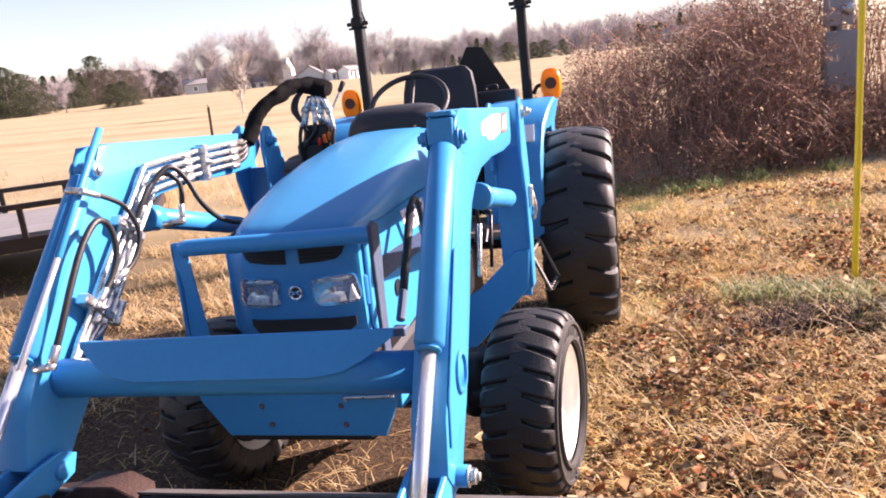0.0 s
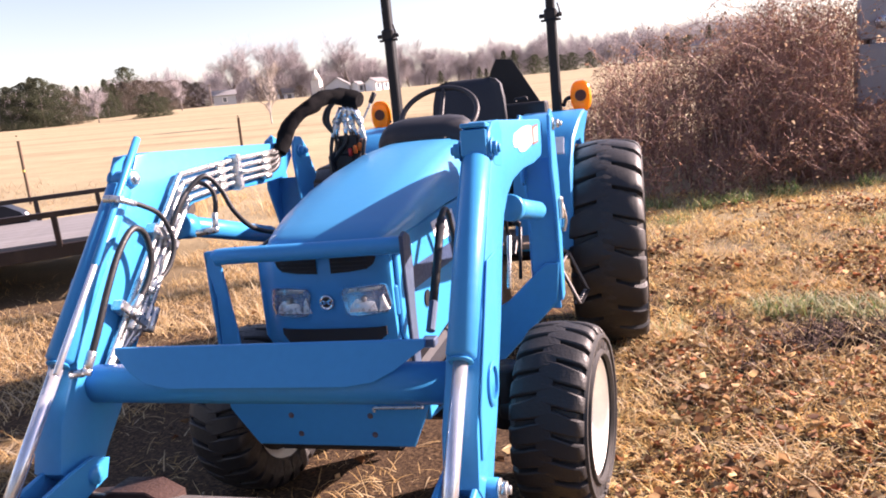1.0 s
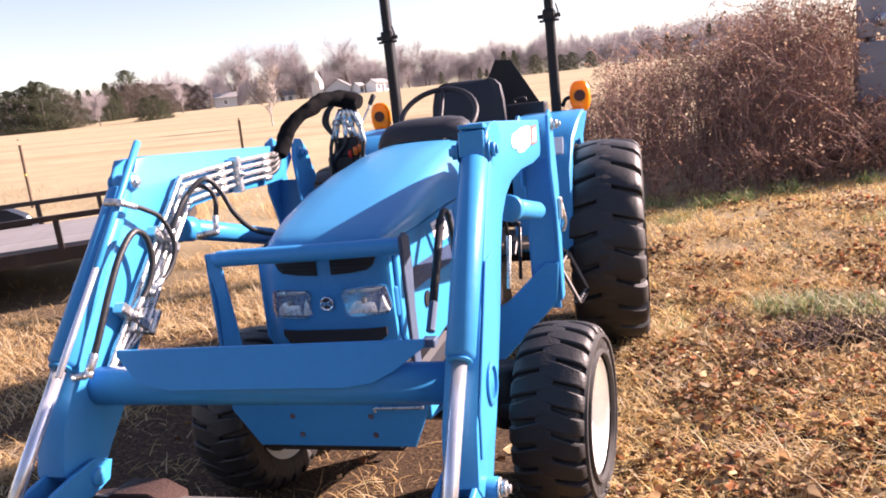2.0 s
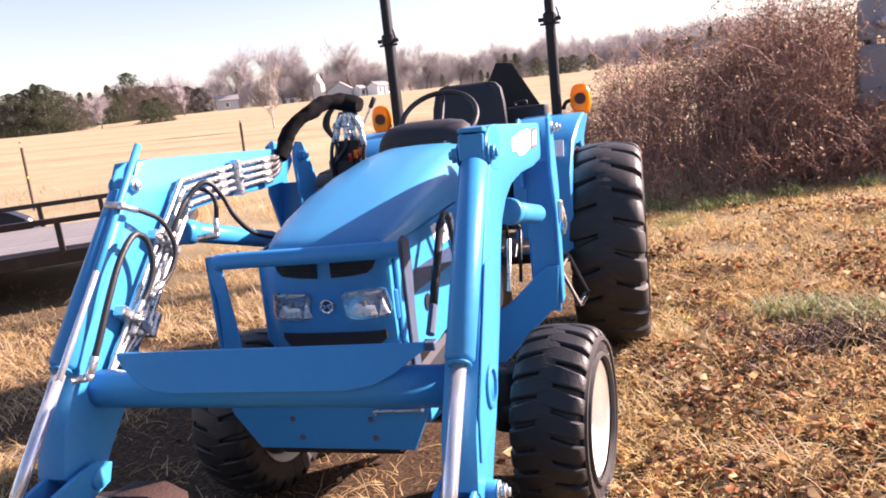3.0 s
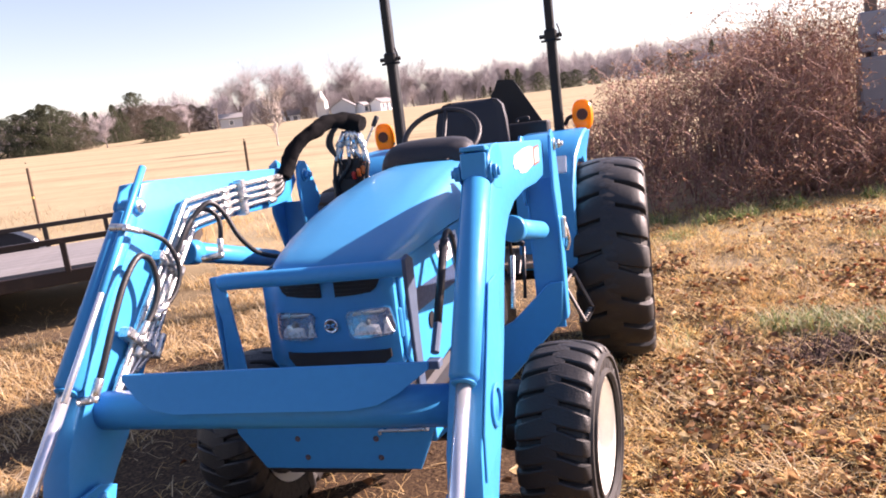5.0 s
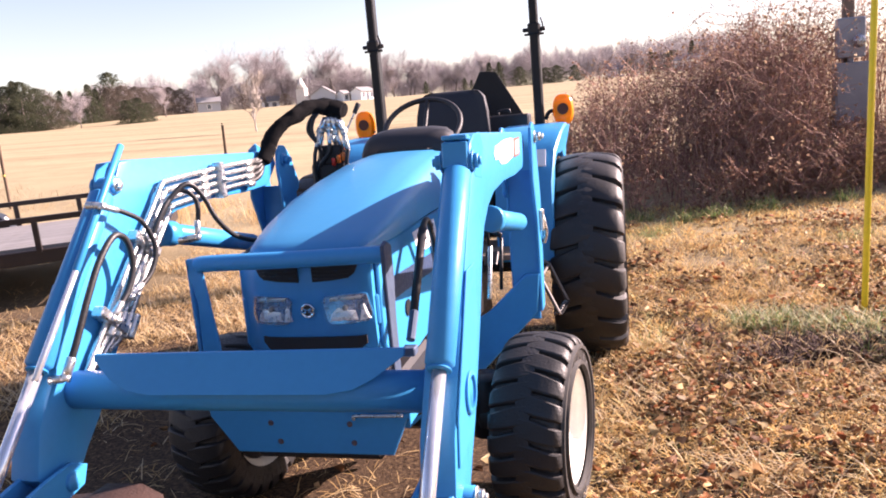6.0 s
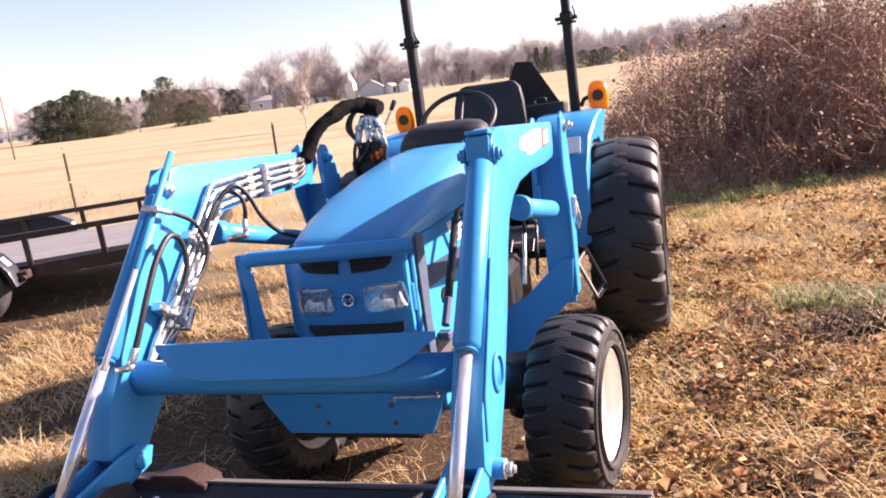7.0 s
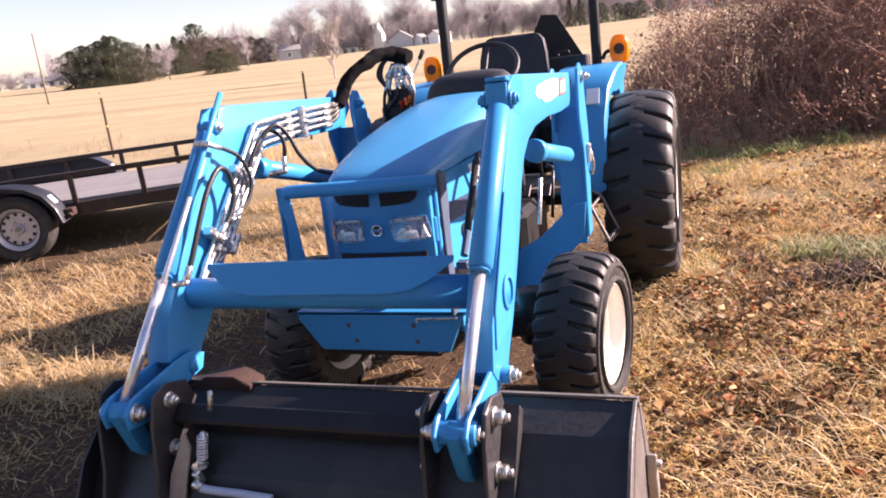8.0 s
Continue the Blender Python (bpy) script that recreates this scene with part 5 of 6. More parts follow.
part("foot_casting", bm, ZINC, crossbar, "bright zinc casting under the spring")
bm = B()
add_tube(bm, [(-0.345, -1.655, 0.35), (-0.325, -1.66, 0.340), (-0.26, -1.66, 0.335), (-0.18, -1.662, 0.335), (-0.05, -1.665, 0.33)], 0.0145, seg=10)
part("lock_handle", bm, material("pale_grip", (0.42, 0.50, 0.62), 0.5, vary=0.15), crossbar, "pale grey-blue locking handle")
bm = B()
ear = [V(-0.388, -1.62, 0.515), V(-0.375, -1.622, 0.466), V(-0.405, -1.66, 0.290), V(-0.43, -1.69, 0.20), V(-0.475, -1.67, 0.26), V(-0.448, -1.655, 0.378), V(-0.420, -1.625, 0.462)]
add_loft(bm, [[p + V(0, 0.010, 0) for p in ear], ear])
part("hitch_ear", bm, material("bare_worn_steel", (0.36, 0.32, 0.285), 0.5, 0.35, vary=0.25, scale=9, bump=0.08), crossbar, "scraped bare steel ear")
# cutting-edge bracket on the side plate
bm = B()
add_prism(bm, [(-1.20, 0.31), (-1.17, 0.30), (-1.13, 0.20), (-1.10, 0.12), (-1.16, 0.11), (-1.20, 0.22)], BX1 + 0.001, BX1 + 0.035, 0.004)
add_cyl(bm, (BX1, -1.18, 0.27), (BX1 + 0.05, -1.18, 0.27), 0.014, seg=10, bevel=0.003)
part("edge_bracket", bm, STEEL, bucket, "worn grey bracket on the side plate")
# rusty bracket behind the crossbar
bm = B()
add_prism(bm, [(-0.60, 0.568), (-0.52, 0.578), (-0.462, 0.612), (-0.340, 0.616), (-0.272, 0.582), (-0.272, 0.535), (-0.45, 0.535), (-0.60, 0.552)], -1.37, -1.27, 0.004, axis="y")
part("rusty_bracket", bm, RUST, bucket, "rusty folded steel bracket")

# ---- trailer ----
TRAILER_WOOD = material("weathered_boards", (0.205, 0.20, 0.20), 0.85, vary=0.35, scale=3, fine=50, bump=0.2, objrand=0.35, stain=(0.115, 0.10, 0.09), stain_amount=0.4)
TRAILER_BLACK = material("trailer_paint", (0.024, 0.016, 0.0145), 0.5, vary=0.35, scale=4, bump=0.06, stain=(0.11, 0.07, 0.05), stain_amount=0.35, stain_scale=4)
FENDER_DARK = material("fender_paint", (0.014, 0.017, 0.026), 0.5, vary=0.25, scale=3, bump=0.03, coat=0.08, spec=0.35, stain=(0.06, 0.055, 0.05), stain_amount=0.2)
TA = radians(28.7)
_u = V(math.cos(TA), math.sin(TA), 0.018).normalized()
_w = _u.cross(V(-math.sin(TA), math.cos(TA), 0.014)).normalized()
_v = _w.cross(_u).normalized()
TM = Matrix.Translation((-4.906, 2.503, 0.675)) @ Matrix((_u, _v, _w)).transposed().to_4x4()
trailer = thing("utility_trailer", tuple(TM @ V(-0.8, 1.0, -0.48)), "black utility trailer with grey plank deck and side rails", "trailer")
T0, T1, TW = -3.2, 1.8, 2.194
bm = B()
for v in (0.02, TW - 0.02):
    add_box(bm, ((T0 + T1) / 2, v, -0.08), (T1 - T0, 0.06, 0.13), bevel=0.006)
for u in (T0 + 0.03, T1 - 0.03):
    add_box(bm, (u, TW / 2, -0.081), (0.055, TW - 0.1, 0.125), bevel=0.006)
for k in range(7):
    add_box(bm, (T0 + 0.5 + 0.65 * k, TW / 2, -0.085), (0.05, TW - 0.12, 0.08), bevel=0.004)
part("trailer_frame", bm, TRAILER_BLACK, trailer, turn=TM)
for k in range(12):
    bm = B()
    v = 0.07 + (k + 0.5) * (TW - 0.14) / 12
    add_box(bm, ((T0 + T1) / 2, v, -0.002 + 0.001 * ((k * 7) % 3)), (T1 - T0 - 0.14, (TW - 0.14) / 12 - 0.003, 0.036), bevel=0.0015)
    part("deck_board", bm, TRAILER_WOOD, trailer, turn=TM)
for v in (0.0, TW):
    bm = B()
    add_box(bm, ((T0 + T1) / 2, v, 0.278), (T1 - T0, 0.05, 0.055), bevel=0.006)
    part("top_rail", bm, TRAILER_BLACK, trailer, turn=TM)
    for k in range(7):
        bm = B()
        u = 1.394 - 0.697 * k
        add_box(bm, (u, v, 0.11), (0.05, 0.045, 0.30), bevel=0.005)
        part("rail_post", bm, TRAILER_BLACK, trailer, turn=TM)
    s = -1 if v == 0 else 1
    for u in (-0.531, -1.387):
        c = (u, v + s * 0.17, -0.167)
        m = TM @ Matrix.Translation(c) @ Matrix.Rotation(s * math.pi / 2, 4, "Z")
        bm = B()
        add_lathe(bm, [(0.02, 0.0001), (0.06, 0.03), (0.06, 0.045), (0.03, 0.06), (0.035, 0.10), (0.03, 0.165), (0.0, 0.18), (-0.02, 0.18), (-0.02, 0.0001)], seg=32)
        hub = part("trailer_wheel", bm, SILVER, trailer, "silver wheel with a ring of round holes", turn=m)
        bm = B()
        add_lathe(bm, [(-0.08, 0.205), (0.05, 0.175), (0.085, 0.192), (0.098, 0.205), (0.098, 0.212), (0.08, 0.214)], seg=40)
        part("rim", bm, SILVER, hub, turn=m)
        bm = B()
        add_lathe(bm, [(-0.09, 0.20), (-0.11, 0.25), (-0.105, 0.31), (-0.08, 0.338), (0, 0.345), (0.08, 0.338), (0.105, 0.31), (0.112, 0.25), (0.095, 0.205)], seg=48)
        for r in (0.23, 0.30):
            add_lathe(bm, [(0.106, r - 0.004), (0.116, r), (0.106, r + 0.004)], seg=48)
        part("tyre", bm, CARCASS, hub, "dusty black road tyre", turn=m)
        for k in range(12):
            a = 2 * math.pi * k / 12
            bm = B()
            add_cyl(bm, (0.024, 0.147 * math.cos(a), 0.147 * math.sin(a)), (0.0350, 0.147 * math.cos(a), 0.147 * math.sin(a)), 0.018, seg=12)
            part("rim_hole", bm, PLASTIC, hub, turn=m)
        bm = B()
        add_lathe(bm, [(0.058, 0.0001), (0.085, 0.020), (0.085, 0.034), (0.058, 0.036)], seg=20)
        part("grease_cap", bm, STEEL, hub, "dull grey grease cap", turn=m)
        for k in range(5):
            a = 2 * math.pi * (k + 0.5) / 5
            bm = B()
            add_cyl(bm, (0.03, 0.075 * math.cos(a), 0.075 * math.sin(a)), (0.055, 0.075 * math.cos(a), 0.075 * math.sin(a)), 0.011, seg=6, bevel=0.002)
            part("wheel_nut", bm, ZINC, hub, turn=m)
    # fender over both wheels
    prof = [(-0.06, -0.16), (-0.10, -0.01), (-0.20, 0.14), (-0.36, 0.235), (-0.56, 0.275), (-0.99, 0.285), (-1.387, 0.275), (-1.62, 0.235), (-1.78, 0.14), (-1.88, -0.01), (-1.92, -0.16)]
    rings = []
    for u, w in prof:
        d = (V(u, 0, w) - V(max(-1.387, min(-0.531, u)), 0, -0.167)).normalized()
        rings.append([V(u, v + s * 0.035, w), V(u, v + s * 0.29, w), V(u, v + s * 0.305, w) - 0.012 * d, V(u, v + s * 0.305, w) - 0.05 * d, V(u, v + s * 0.297, w) - 0.05 * d, V(u, v + s * 0.297, w) - 0.014 * d, V(u, v + s * 0.285, w) - 0.008 * d, V(u, v + s * 0.035, w) - 0.008 * d])
    bm = B()
    add_loft(bm, rings)
    fender = part("trailer_fender", bm, FENDER_DARK, trailer, "dark glossy wheel fender", turn=TM, sharp=50)
    bm = B()
    add_prism(bm, [(u, w - 0.004) for u, w in prof], v + s * 0.036, v + s * 0.044, 0, axis="y")
    part("fender_back", bm, FENDER_DARK, fender, turn=TM)
    bm = B()
    add_box(bm, (-0.155, v + s * 0.17, 0.078), (0.10, 0.10, 0.006), Matrix.Rotation(radians(56), 3, "Y"), 0.002)
    part("reflector_strip", bm, DECAL_W, fender, "white reflective strip", turn=TM)
    bm = B()
    add_box(bm, (-0.03, v + s * 0.13, -0.08), (0.09, 0.12, 0.08), bevel=0.01)
    add_cyl(bm, (-0.02, v + s * 0.19, -0.10), (-0.02, v + s * 0.23, -0.11), 0.025, seg=12, bevel=0.004)
    part("marker_lamp", bm, RUST, fender, "dull rust-coloured marker lamp", turn=TM)
bm = B()
add_cyl(bm, (-0.531, -0.1, -0.167), (-0.531, TW + 0.1, -0.167), 0.035, seg=12)
add_cyl(bm, (-1.387, -0.1, -0.167), (-1.387, TW + 0.1, -0.167), 0.035, seg=12)
part("axles", bm, TRAILER_BLACK, trailer, turn=TM)

# ---- fence posts ----
POST = material("old_post_steel", (0.12, 0.078, 0.052), 0.8, 0.1, vary=0.35, scale=8, bump=0.2)


def fence_post(x, y, top, lean):
    z0 = ground_z(x, y) - 0.05
    bm = B()
    add_box(bm, (0, 0, (top - z0) / 2), (0.045, 0.012, top - z0), bevel=0.002)
    add_box(bm, (0, 0.02, (top - z0) / 2), (0.010, 0.04, top - z0), bevel=0.002)
    for k in range(8):
        add_box(bm, (0, -0.009, 0.25 + 0.14 * k), (0.03, 0.008, 0.02), bevel=0.002)
    m = Matrix.Translation((x, y, z0)) @ Matrix.Rotation(lean, 4, "Y")
    post = thing("fence_post", (x, y, z0), "rusty steel T-post standing in dry grass", "fence post", "posts of the field fence")
    part("post", bm, POST, post, turn=m)
    bm = B()
    add_box(bm, (0, -0.008, (top - z0) * 0.55), (0.055, 0.03, 0.035), bevel=0.004)
    part("wire_clip", bm, material("faded_yellow", (0.62, 0.47, 0.12), 0.6), post, "faded yellow insulator", turn=m)


fence_post(-9.17, 7.71, 1.70, 0.0)
fence_post(-5.42, 8.51, 1.72, 0.02)

# ---- yellow guy-wire guard and the meter post ----
YELLOW = material("yellow_plastic", (0.78, 0.60, 0.02), 0.4, vary=0.12, scale=5, bump=0.03, stain=(0.45, 0.36, 0.10), stain_amount=0.2)
gb, gt = V(2.665, 2.34, ground_z(2.665, 2.34) + 0.02), V(2.715, 2.40, 2.45)
guy = thing("guy_wire_guard", tuple(gb), "yellow plastic guard on a slanting guy wire", "wire guard")
bm = B()
d = (gt - gb).normalized()
u, w = frame_of(d)
rings = []
for k in range(13):
    p = gb + (gt - gb) * k / 12
    ring = [p + 0.021 * (math.cos(a) * u + math.sin(a) * w) for a in (radians(-200 + 40 * j) for j in range(8))]
    ring += [p + 0.017 * (math.cos(a) * u + math.sin(a) * w) for a in (radians(80 - 40 * j) for j in range(8))]
    rings.append(ring)
add_loft(bm, rings)
part("guard", bm, YELLOW, guy)
bm = B()
add_cyl(bm, gb - d * 0.18, gt + d * 4.0, 0.006, seg=8)
part("wire", bm, STEEL, guy, "grey stranded steel wire")

GREY = material("grey_enclosure", (0.30, 0.32, 0.36), 0.45, 0.3, vary=0.15, scale=3, bump=0.04, stain=(0.20, 0.19, 0.18), stain_amount=0.3, stain_scale=4)
mz = ground_z(4.25, 8.75)
meter = thing("meter_post", (4.25, 8.75, mz), "grey electric meter boxes on a post in the brambles", "meter post")
bm = B()
add_box(bm, (4.25, 8.86, (2.9 + mz) / 2), (0.14, 0.12, 2.9 - mz), bevel=0.01)
part("post", bm, material("old_timber", (0.16, 0.125, 0.10), 0.85, vary=0.3, fine=40, bump=0.3), meter, "weathered timber post")
bm = B()
add_box(bm, (4.25, 8.70, 1.28), (0.44, 0.18, 1.09), bevel=0.015)
lower = part("breaker_box", bm, GREY, meter, "grey breaker box")
bm = B()
add_box(bm, (4.25, 8.603, 1.28), (0.38, 0.012, 0.98), bevel=0.004)
part("box_door", bm, GREY, lower)
bm = B()
add_box(bm, (4.245, 8.72, 2.16), (0.36, 0.16, 0.54), bevel=0.015)
upper = part("meter_box", bm, GREY, meter, "grey meter box")
bm = B()
add_lathe(bm, [(0.0, 0.085), (0.05, 0.085), (0.055, 0.078), (0.09, 0.072), (0.105, 0.055), (0.11, 0.0001)], seg=28)
part("meter_dome", bm, LENS_REFL, upper, "glass meter dome", turn=Matrix.Translation((4.33, 8.635, 2.10)) @ Matrix.Rotation(-math.pi / 2, 4, "Z"))
bm = B()
add_cyl(bm, (4.25, 8.72, 1.80), (4.25, 8.72, 1.92), 0.04, seg=14)
part("conduit", bm, GREY, meter)
bm = B()
add_cyl(bm, (4.18, 8.74, 0.2), (4.18, 8.74, 0.78), 0.03, seg=12)
part("conduit", bm, GREY, meter)

# ---- dry grass, leaves, weeds ----
STRAW = shades("straw", [(0.308, 0.190, 0.083), (0.550, 0.360, 0.152), (0.726, 0.500, 0.230), (0.814, 0.600, 0.313), (0.528, 0.340, 0.143), (0.880, 0.720, 0.460), (0.682, 0.470, 0.202)], 0.75, soft=0.45)
GOLD = shades("golden_grass", [(0.239, 0.134, 0.054), (0.590, 0.376, 0.134), (0.772, 0.523, 0.205), (0.870, 0.626, 0.281), (0.477, 0.287, 0.108), (0.880, 0.817, 0.453), (0.702, 0.498, 0.194)], 0.75, soft=0.45)
LEAFY = shades("fallen_leaves", [(0.053, 0.032, 0.024), (0.346, 0.176, 0.085), (0.120, 0.065, 0.041), (0.531, 0.378, 0.203), (0.333, 0.108, 0.045), (0.576, 0.473, 0.285), (0.067, 0.041, 0.029), (0.172, 0.095, 0.053), (0.558, 0.392, 0.193), (0.318, 0.116, 0.053), (0.212, 0.122, 0.070), (0.511, 0.411, 0.253)], 0.7, soft=0.35)
GREEN = shades("green_blades", [(0.09, 0.15, 0.05), (0.15, 0.23, 0.075), (0.21, 0.30, 0.10), (0.28, 0.34, 0.14), (0.42, 0.41, 0.20), (0.60, 0.50, 0.31)], 0.6, soft=0.4)
WEED = shades("mixed_weeds", [(0.068, 0.123, 0.037), (0.127, 0.204, 0.060), (0.194, 0.276, 0.092), (0.349, 0.357, 0.175), (0.581, 0.530, 0.331), (0.717, 0.693, 0.506), (0.155, 0.204, 0.074)], 0.6, soft=0.4)
nrng = np.random.default_rng(11)


def patch(x, y, s, seed):
    return np.array([noise.noise((float(a) * s, float(b) * s, seed)) for a, b in zip(x, y)])


def blades(name, label, n, area, length, width, lean, mat, keep=None, droop=0.6, joints=2):
    x, y = nrng.uniform(area[0], area[1], n), nrng.uniform(area[2], area[3], n)
    if keep is not None:
        ok = keep(x, y)
        x, y = x[ok], y[ok]
    z = heights(x, y)
    k = len(x)
    a = nrng.uniform(0, 2 * math.pi, k)
    pts, q = strips(np.stack([x, y, z - 0.004], 1), np.stack([np.cos(a), np.sin(a)], 1), nrng.uniform(*lean, k), nrng.uniform(*length, k) * nrng.uniform(0.6, 1, k), nrng.uniform(*width, k), nrng, joints, droop)
    return tagged(new(name, quads_mesh(name, pts, q, mat)), label, "grass", "", "stuff")


def weedy(x, y):
    """The dark weed patch at the foot of the guy wire, kept free of grass."""
    return ((x - 2.3) / 0.50) ** 2 + ((y - 1.58) / 0.30) ** 2 < 1 + 1.2 * patch(x, y, 4.0, 31.0)


def leaf_cover(x, y):
    """Where leaves gather: the open yard on the tractor's left, less towards the brambles."""
    w = 0.10 + 0.09 * (x > 0.9) + 0.95 * patch(x, y, 0.9, 5.0) + 0.7 * patch(x, y, 3.0, 15.0) - 0.05 * (y > 2.2) + 0.40 * np.exp(-((x - 1.45) / 0.5) ** 2 - ((y - 3.9) / 0.9) ** 2) - 0.22 * np.clip(-0.2 - x, 0, 9) - 0.10 * np.clip(x - 3.2, 0, 9) + 0.55 * np.exp(-((x - 1.40) / 0.40) ** 2 - ((y - 0.55) / 0.7) ** 2) + 0.5 * np.exp(-((x - 1.75) / 0.35) ** 2 - ((y - 1.35) / 0.4) ** 2)
    return (nrng.uniform(0, 1, len(x)) < np.clip(w, 0.03, 1)) & ~weedy(x, y)


def trailer_shade(x, y):
    """Under the trailer and along its near side, where grass is thinned to deepen the shade."""
    dx, dy = x + 4.906, y - 2.503
    u, v = dx * math.cos(TA) + dy * math.sin(TA), -dx * math.sin(TA) + dy * math.cos(TA)
    rough = 0.35 * patch(x, y, 1.6, 71.0)
    return (u > -3.4) & (u < 1.75 + rough) & (v > -0.60 + rough) & (v < TW + 0.1)


FIELD = shades("field_straw", [(0.42, 0.31, 0.185), (0.48, 0.365, 0.225), (0.54, 0.42, 0.27)], 0.85, soft=0.45)
def fade(x, y):
    """One over the walked yard, thinning out away from it."""
    out = np.maximum.reduce([x - 4.6, -8.0 - x, -1.5 - y, np.zeros(len(x))])
    return np.exp(-1.6 * out)


# straw thinned under and before the tractor to deepen its shade
blades("dry_grass", "short dry straw-coloured grass on the yard", 245000, (-9.8, 7.2, -4.6, 3.4), (0.05, 0.19), (0.0035, 0.008), (0.55, 1.02), STRAW,
       lambda x, y: nrng.uniform(0, 1, len(x)) < np.clip(0.60 + 1.0 * patch(x, y, 1.3, 2.0) + 0.6 * patch(x, y, 4.0, 6.0) - 0.14 * ((x > 0.9) & (y > 0.1)) * np.clip(1 + 2 * patch(x, y, 0.8, 5.0), 0, 1.5) - 0.62 * ((np.abs(x + 0.6) < 1.15) & (y > -1.7) & (y < 0.9)) - 0.22 * ((x < -0.4) & (x > -2.6) & (y < -0.7 + 0.4 * patch(x, y, 1.0, 61.0))), 0.05, 1) * ~weedy(x, y) * np.where(trailer_shade(x, y), 0.12, 1.0) * fade(x, y), 0.4)
blades("dry_grass_yard", "thick golden dry grass on the open yard", 141000, (0.6, 6.0, -3.2, 6.2), (0.05, 0.165), (0.005, 0.0125), (0.45, 1.0), GOLD,
       lambda x, y: (nrng.uniform(0, 1, len(x)) < np.clip(0.68 + 1.0 * patch(x, y, 1.7, 22.0) + 0.9 * patch(x, y, 5.5, 24.0), 0.1, 1)) & ~weedy(x, y) & (nrng.uniform(0, 1, len(x)) < np.exp(-2.0 * np.clip(x - 4.4, 0, 9) - 1.9 * np.clip(-1.3 - y + 0.8 * patch(x, y, 1.1, 26.0), 0, 9))), 0.5)
blades("dry_grass_slope", "dry golden grass on the slope behind the tractor", 46000, (-9.5, 1.0, 3.4, 8.0), (0.06, 0.16), (0.005, 0.012), (0.5, 1.0), STRAW,
       lambda x, y: ~trailer_shade(x, y) & (nrng.uniform(0, 1, len(x)) < np.clip(0.7 + 0.9 * patch(x, y, 0.9, 2.0), 0.1, 1) * np.clip((8.6 - y) / 3, 0, 1)), 0.4)
blades("fence_line_grass", "longer dry grass along the field fence", 2600, (-13.0, 1.2, 7.4, 9.4), (0.10, 0.30), (0.006, 0.012), (0.1, 0.6), FIELD,
       lambda x, y: nrng.uniform(0, 1, len(x)) < np.clip(0.3 + 1.5 * patch(x, y, 0.8, 8.0), 0, 1), 0.5, 3)
blades("tall_weeds", "tall dry brown weeds at the edge of the field", 2600, (-6.0, -1.6, 6.1, 7.8), (0.16, 0.46), (0.005, 0.011), (0.02, 0.45), STRAW,
       lambda x, y: nrng.uniform(0, 1, len(x)) < np.clip(0.45 + 1.3 * patch(x, y, 1.2, 51.0), 0, 1), 0.45, 3)
x, y = np.r_[nrng.uniform(-3.6, 5.5, 20000), nrng.uniform(0.9, 3.6, 24000)], np.r_[nrng.uniform(-1.6, 6.5, 20000), nrng.uniform(-1.3, 3.4, 24000)]
ok = leaf_cover(x, y) & (nrng.uniform(0, 1, len(x)) < 0.50)
heaps, each = 54, 72
hx, hy = nrng.uniform(0.95, 4.2, heaps), nrng.uniform(-0.6, 5.4, heaps)
hr = nrng.uniform(0.07, 0.20, heaps)
own = nrng.integers(0, heaps, heaps * each)
x = np.r_[x[ok], hx[own] + hr[own] * nrng.normal(0, 1, len(own))]
y = np.r_[y[ok], hy[own] + hr[own] * nrng.normal(0, 1, len(own))]
z = heights(x, y) + nrng.uniform(0.018, 0.072, len(x))
pts, q = leaf_quads(np.stack([x, y, z], 1), 0.014 + 0.042 * nrng.uniform(0, 1, len(x)) ** 1.9, nrng, 1.3, 0.6)
pts = pts.reshape(-1, 6, 3)
mid = pts.mean(1, keepdims=True)
pts = mid + (pts - mid) * np.array([1, 1, 0.75])
tagged(new("fallen_leaves", quads_mesh("fallen_leaves", pts, q, LEAFY)), "brown fallen oak leaves on the grass", "leaves", "", "stuff")


def clump(name, label, x, y, r, n, length, width, lean, mat, category):
    a, d = nrng.uniform(0, 2 * math.pi, n), r * np.sqrt(nrng.uniform(0, 1, n))
    bx, by = x + d * np.cos(a), y + 0.7 * d * np.sin(a)
    h = nrng.uniform(0, 2 * math.pi, n)
    pts, q = strips(np.stack([bx, by, heights(bx, by) - 0.01], 1), np.stack([np.cos(h), np.sin(h)], 1), nrng.uniform(*lean, n), nrng.uniform(*length, n), nrng.uniform(*width, n), nrng, 3, 0.7)
    c = np.array([x, y, ground_z(x, y)])
    ob = tagged(new(name, quads_mesh(name, pts - c, q, mat)), label, category, "", "stuff")
    ob.location = c
    return ob


for x, y, r, n in ((1.98, 2.15, 0.22, 420), (2.20, 2.05, 0.24, 540), (2.45, 1.98, 0.26, 640), (2.70, 1.90, 0.30, 700), (2.6, 1.60, 0.25, 320), (1.30, 1.75, 0.14, 80)):
    clump("weed_clump", "green and straw weeds at the foot of the guy wire", x, y, r, n, (0.06, 0.24), (0.004, 0.010), (0.15, 0.85), WEED, "weeds")
for k in (0, 2, 3, 4, 6, 7, 10):
    clump("green_tuft", "green winter grass tuft by the brambles", 1.3 + 0.21 * k + nrng.uniform(-0.15, 0.15), 5.50 + 0.05 * k + nrng.uniform(-0.22, 0.10), 0.17, 100, (0.09, 0.24), (0.006, 0.014), (0.1, 0.7), GREEN, "weeds")
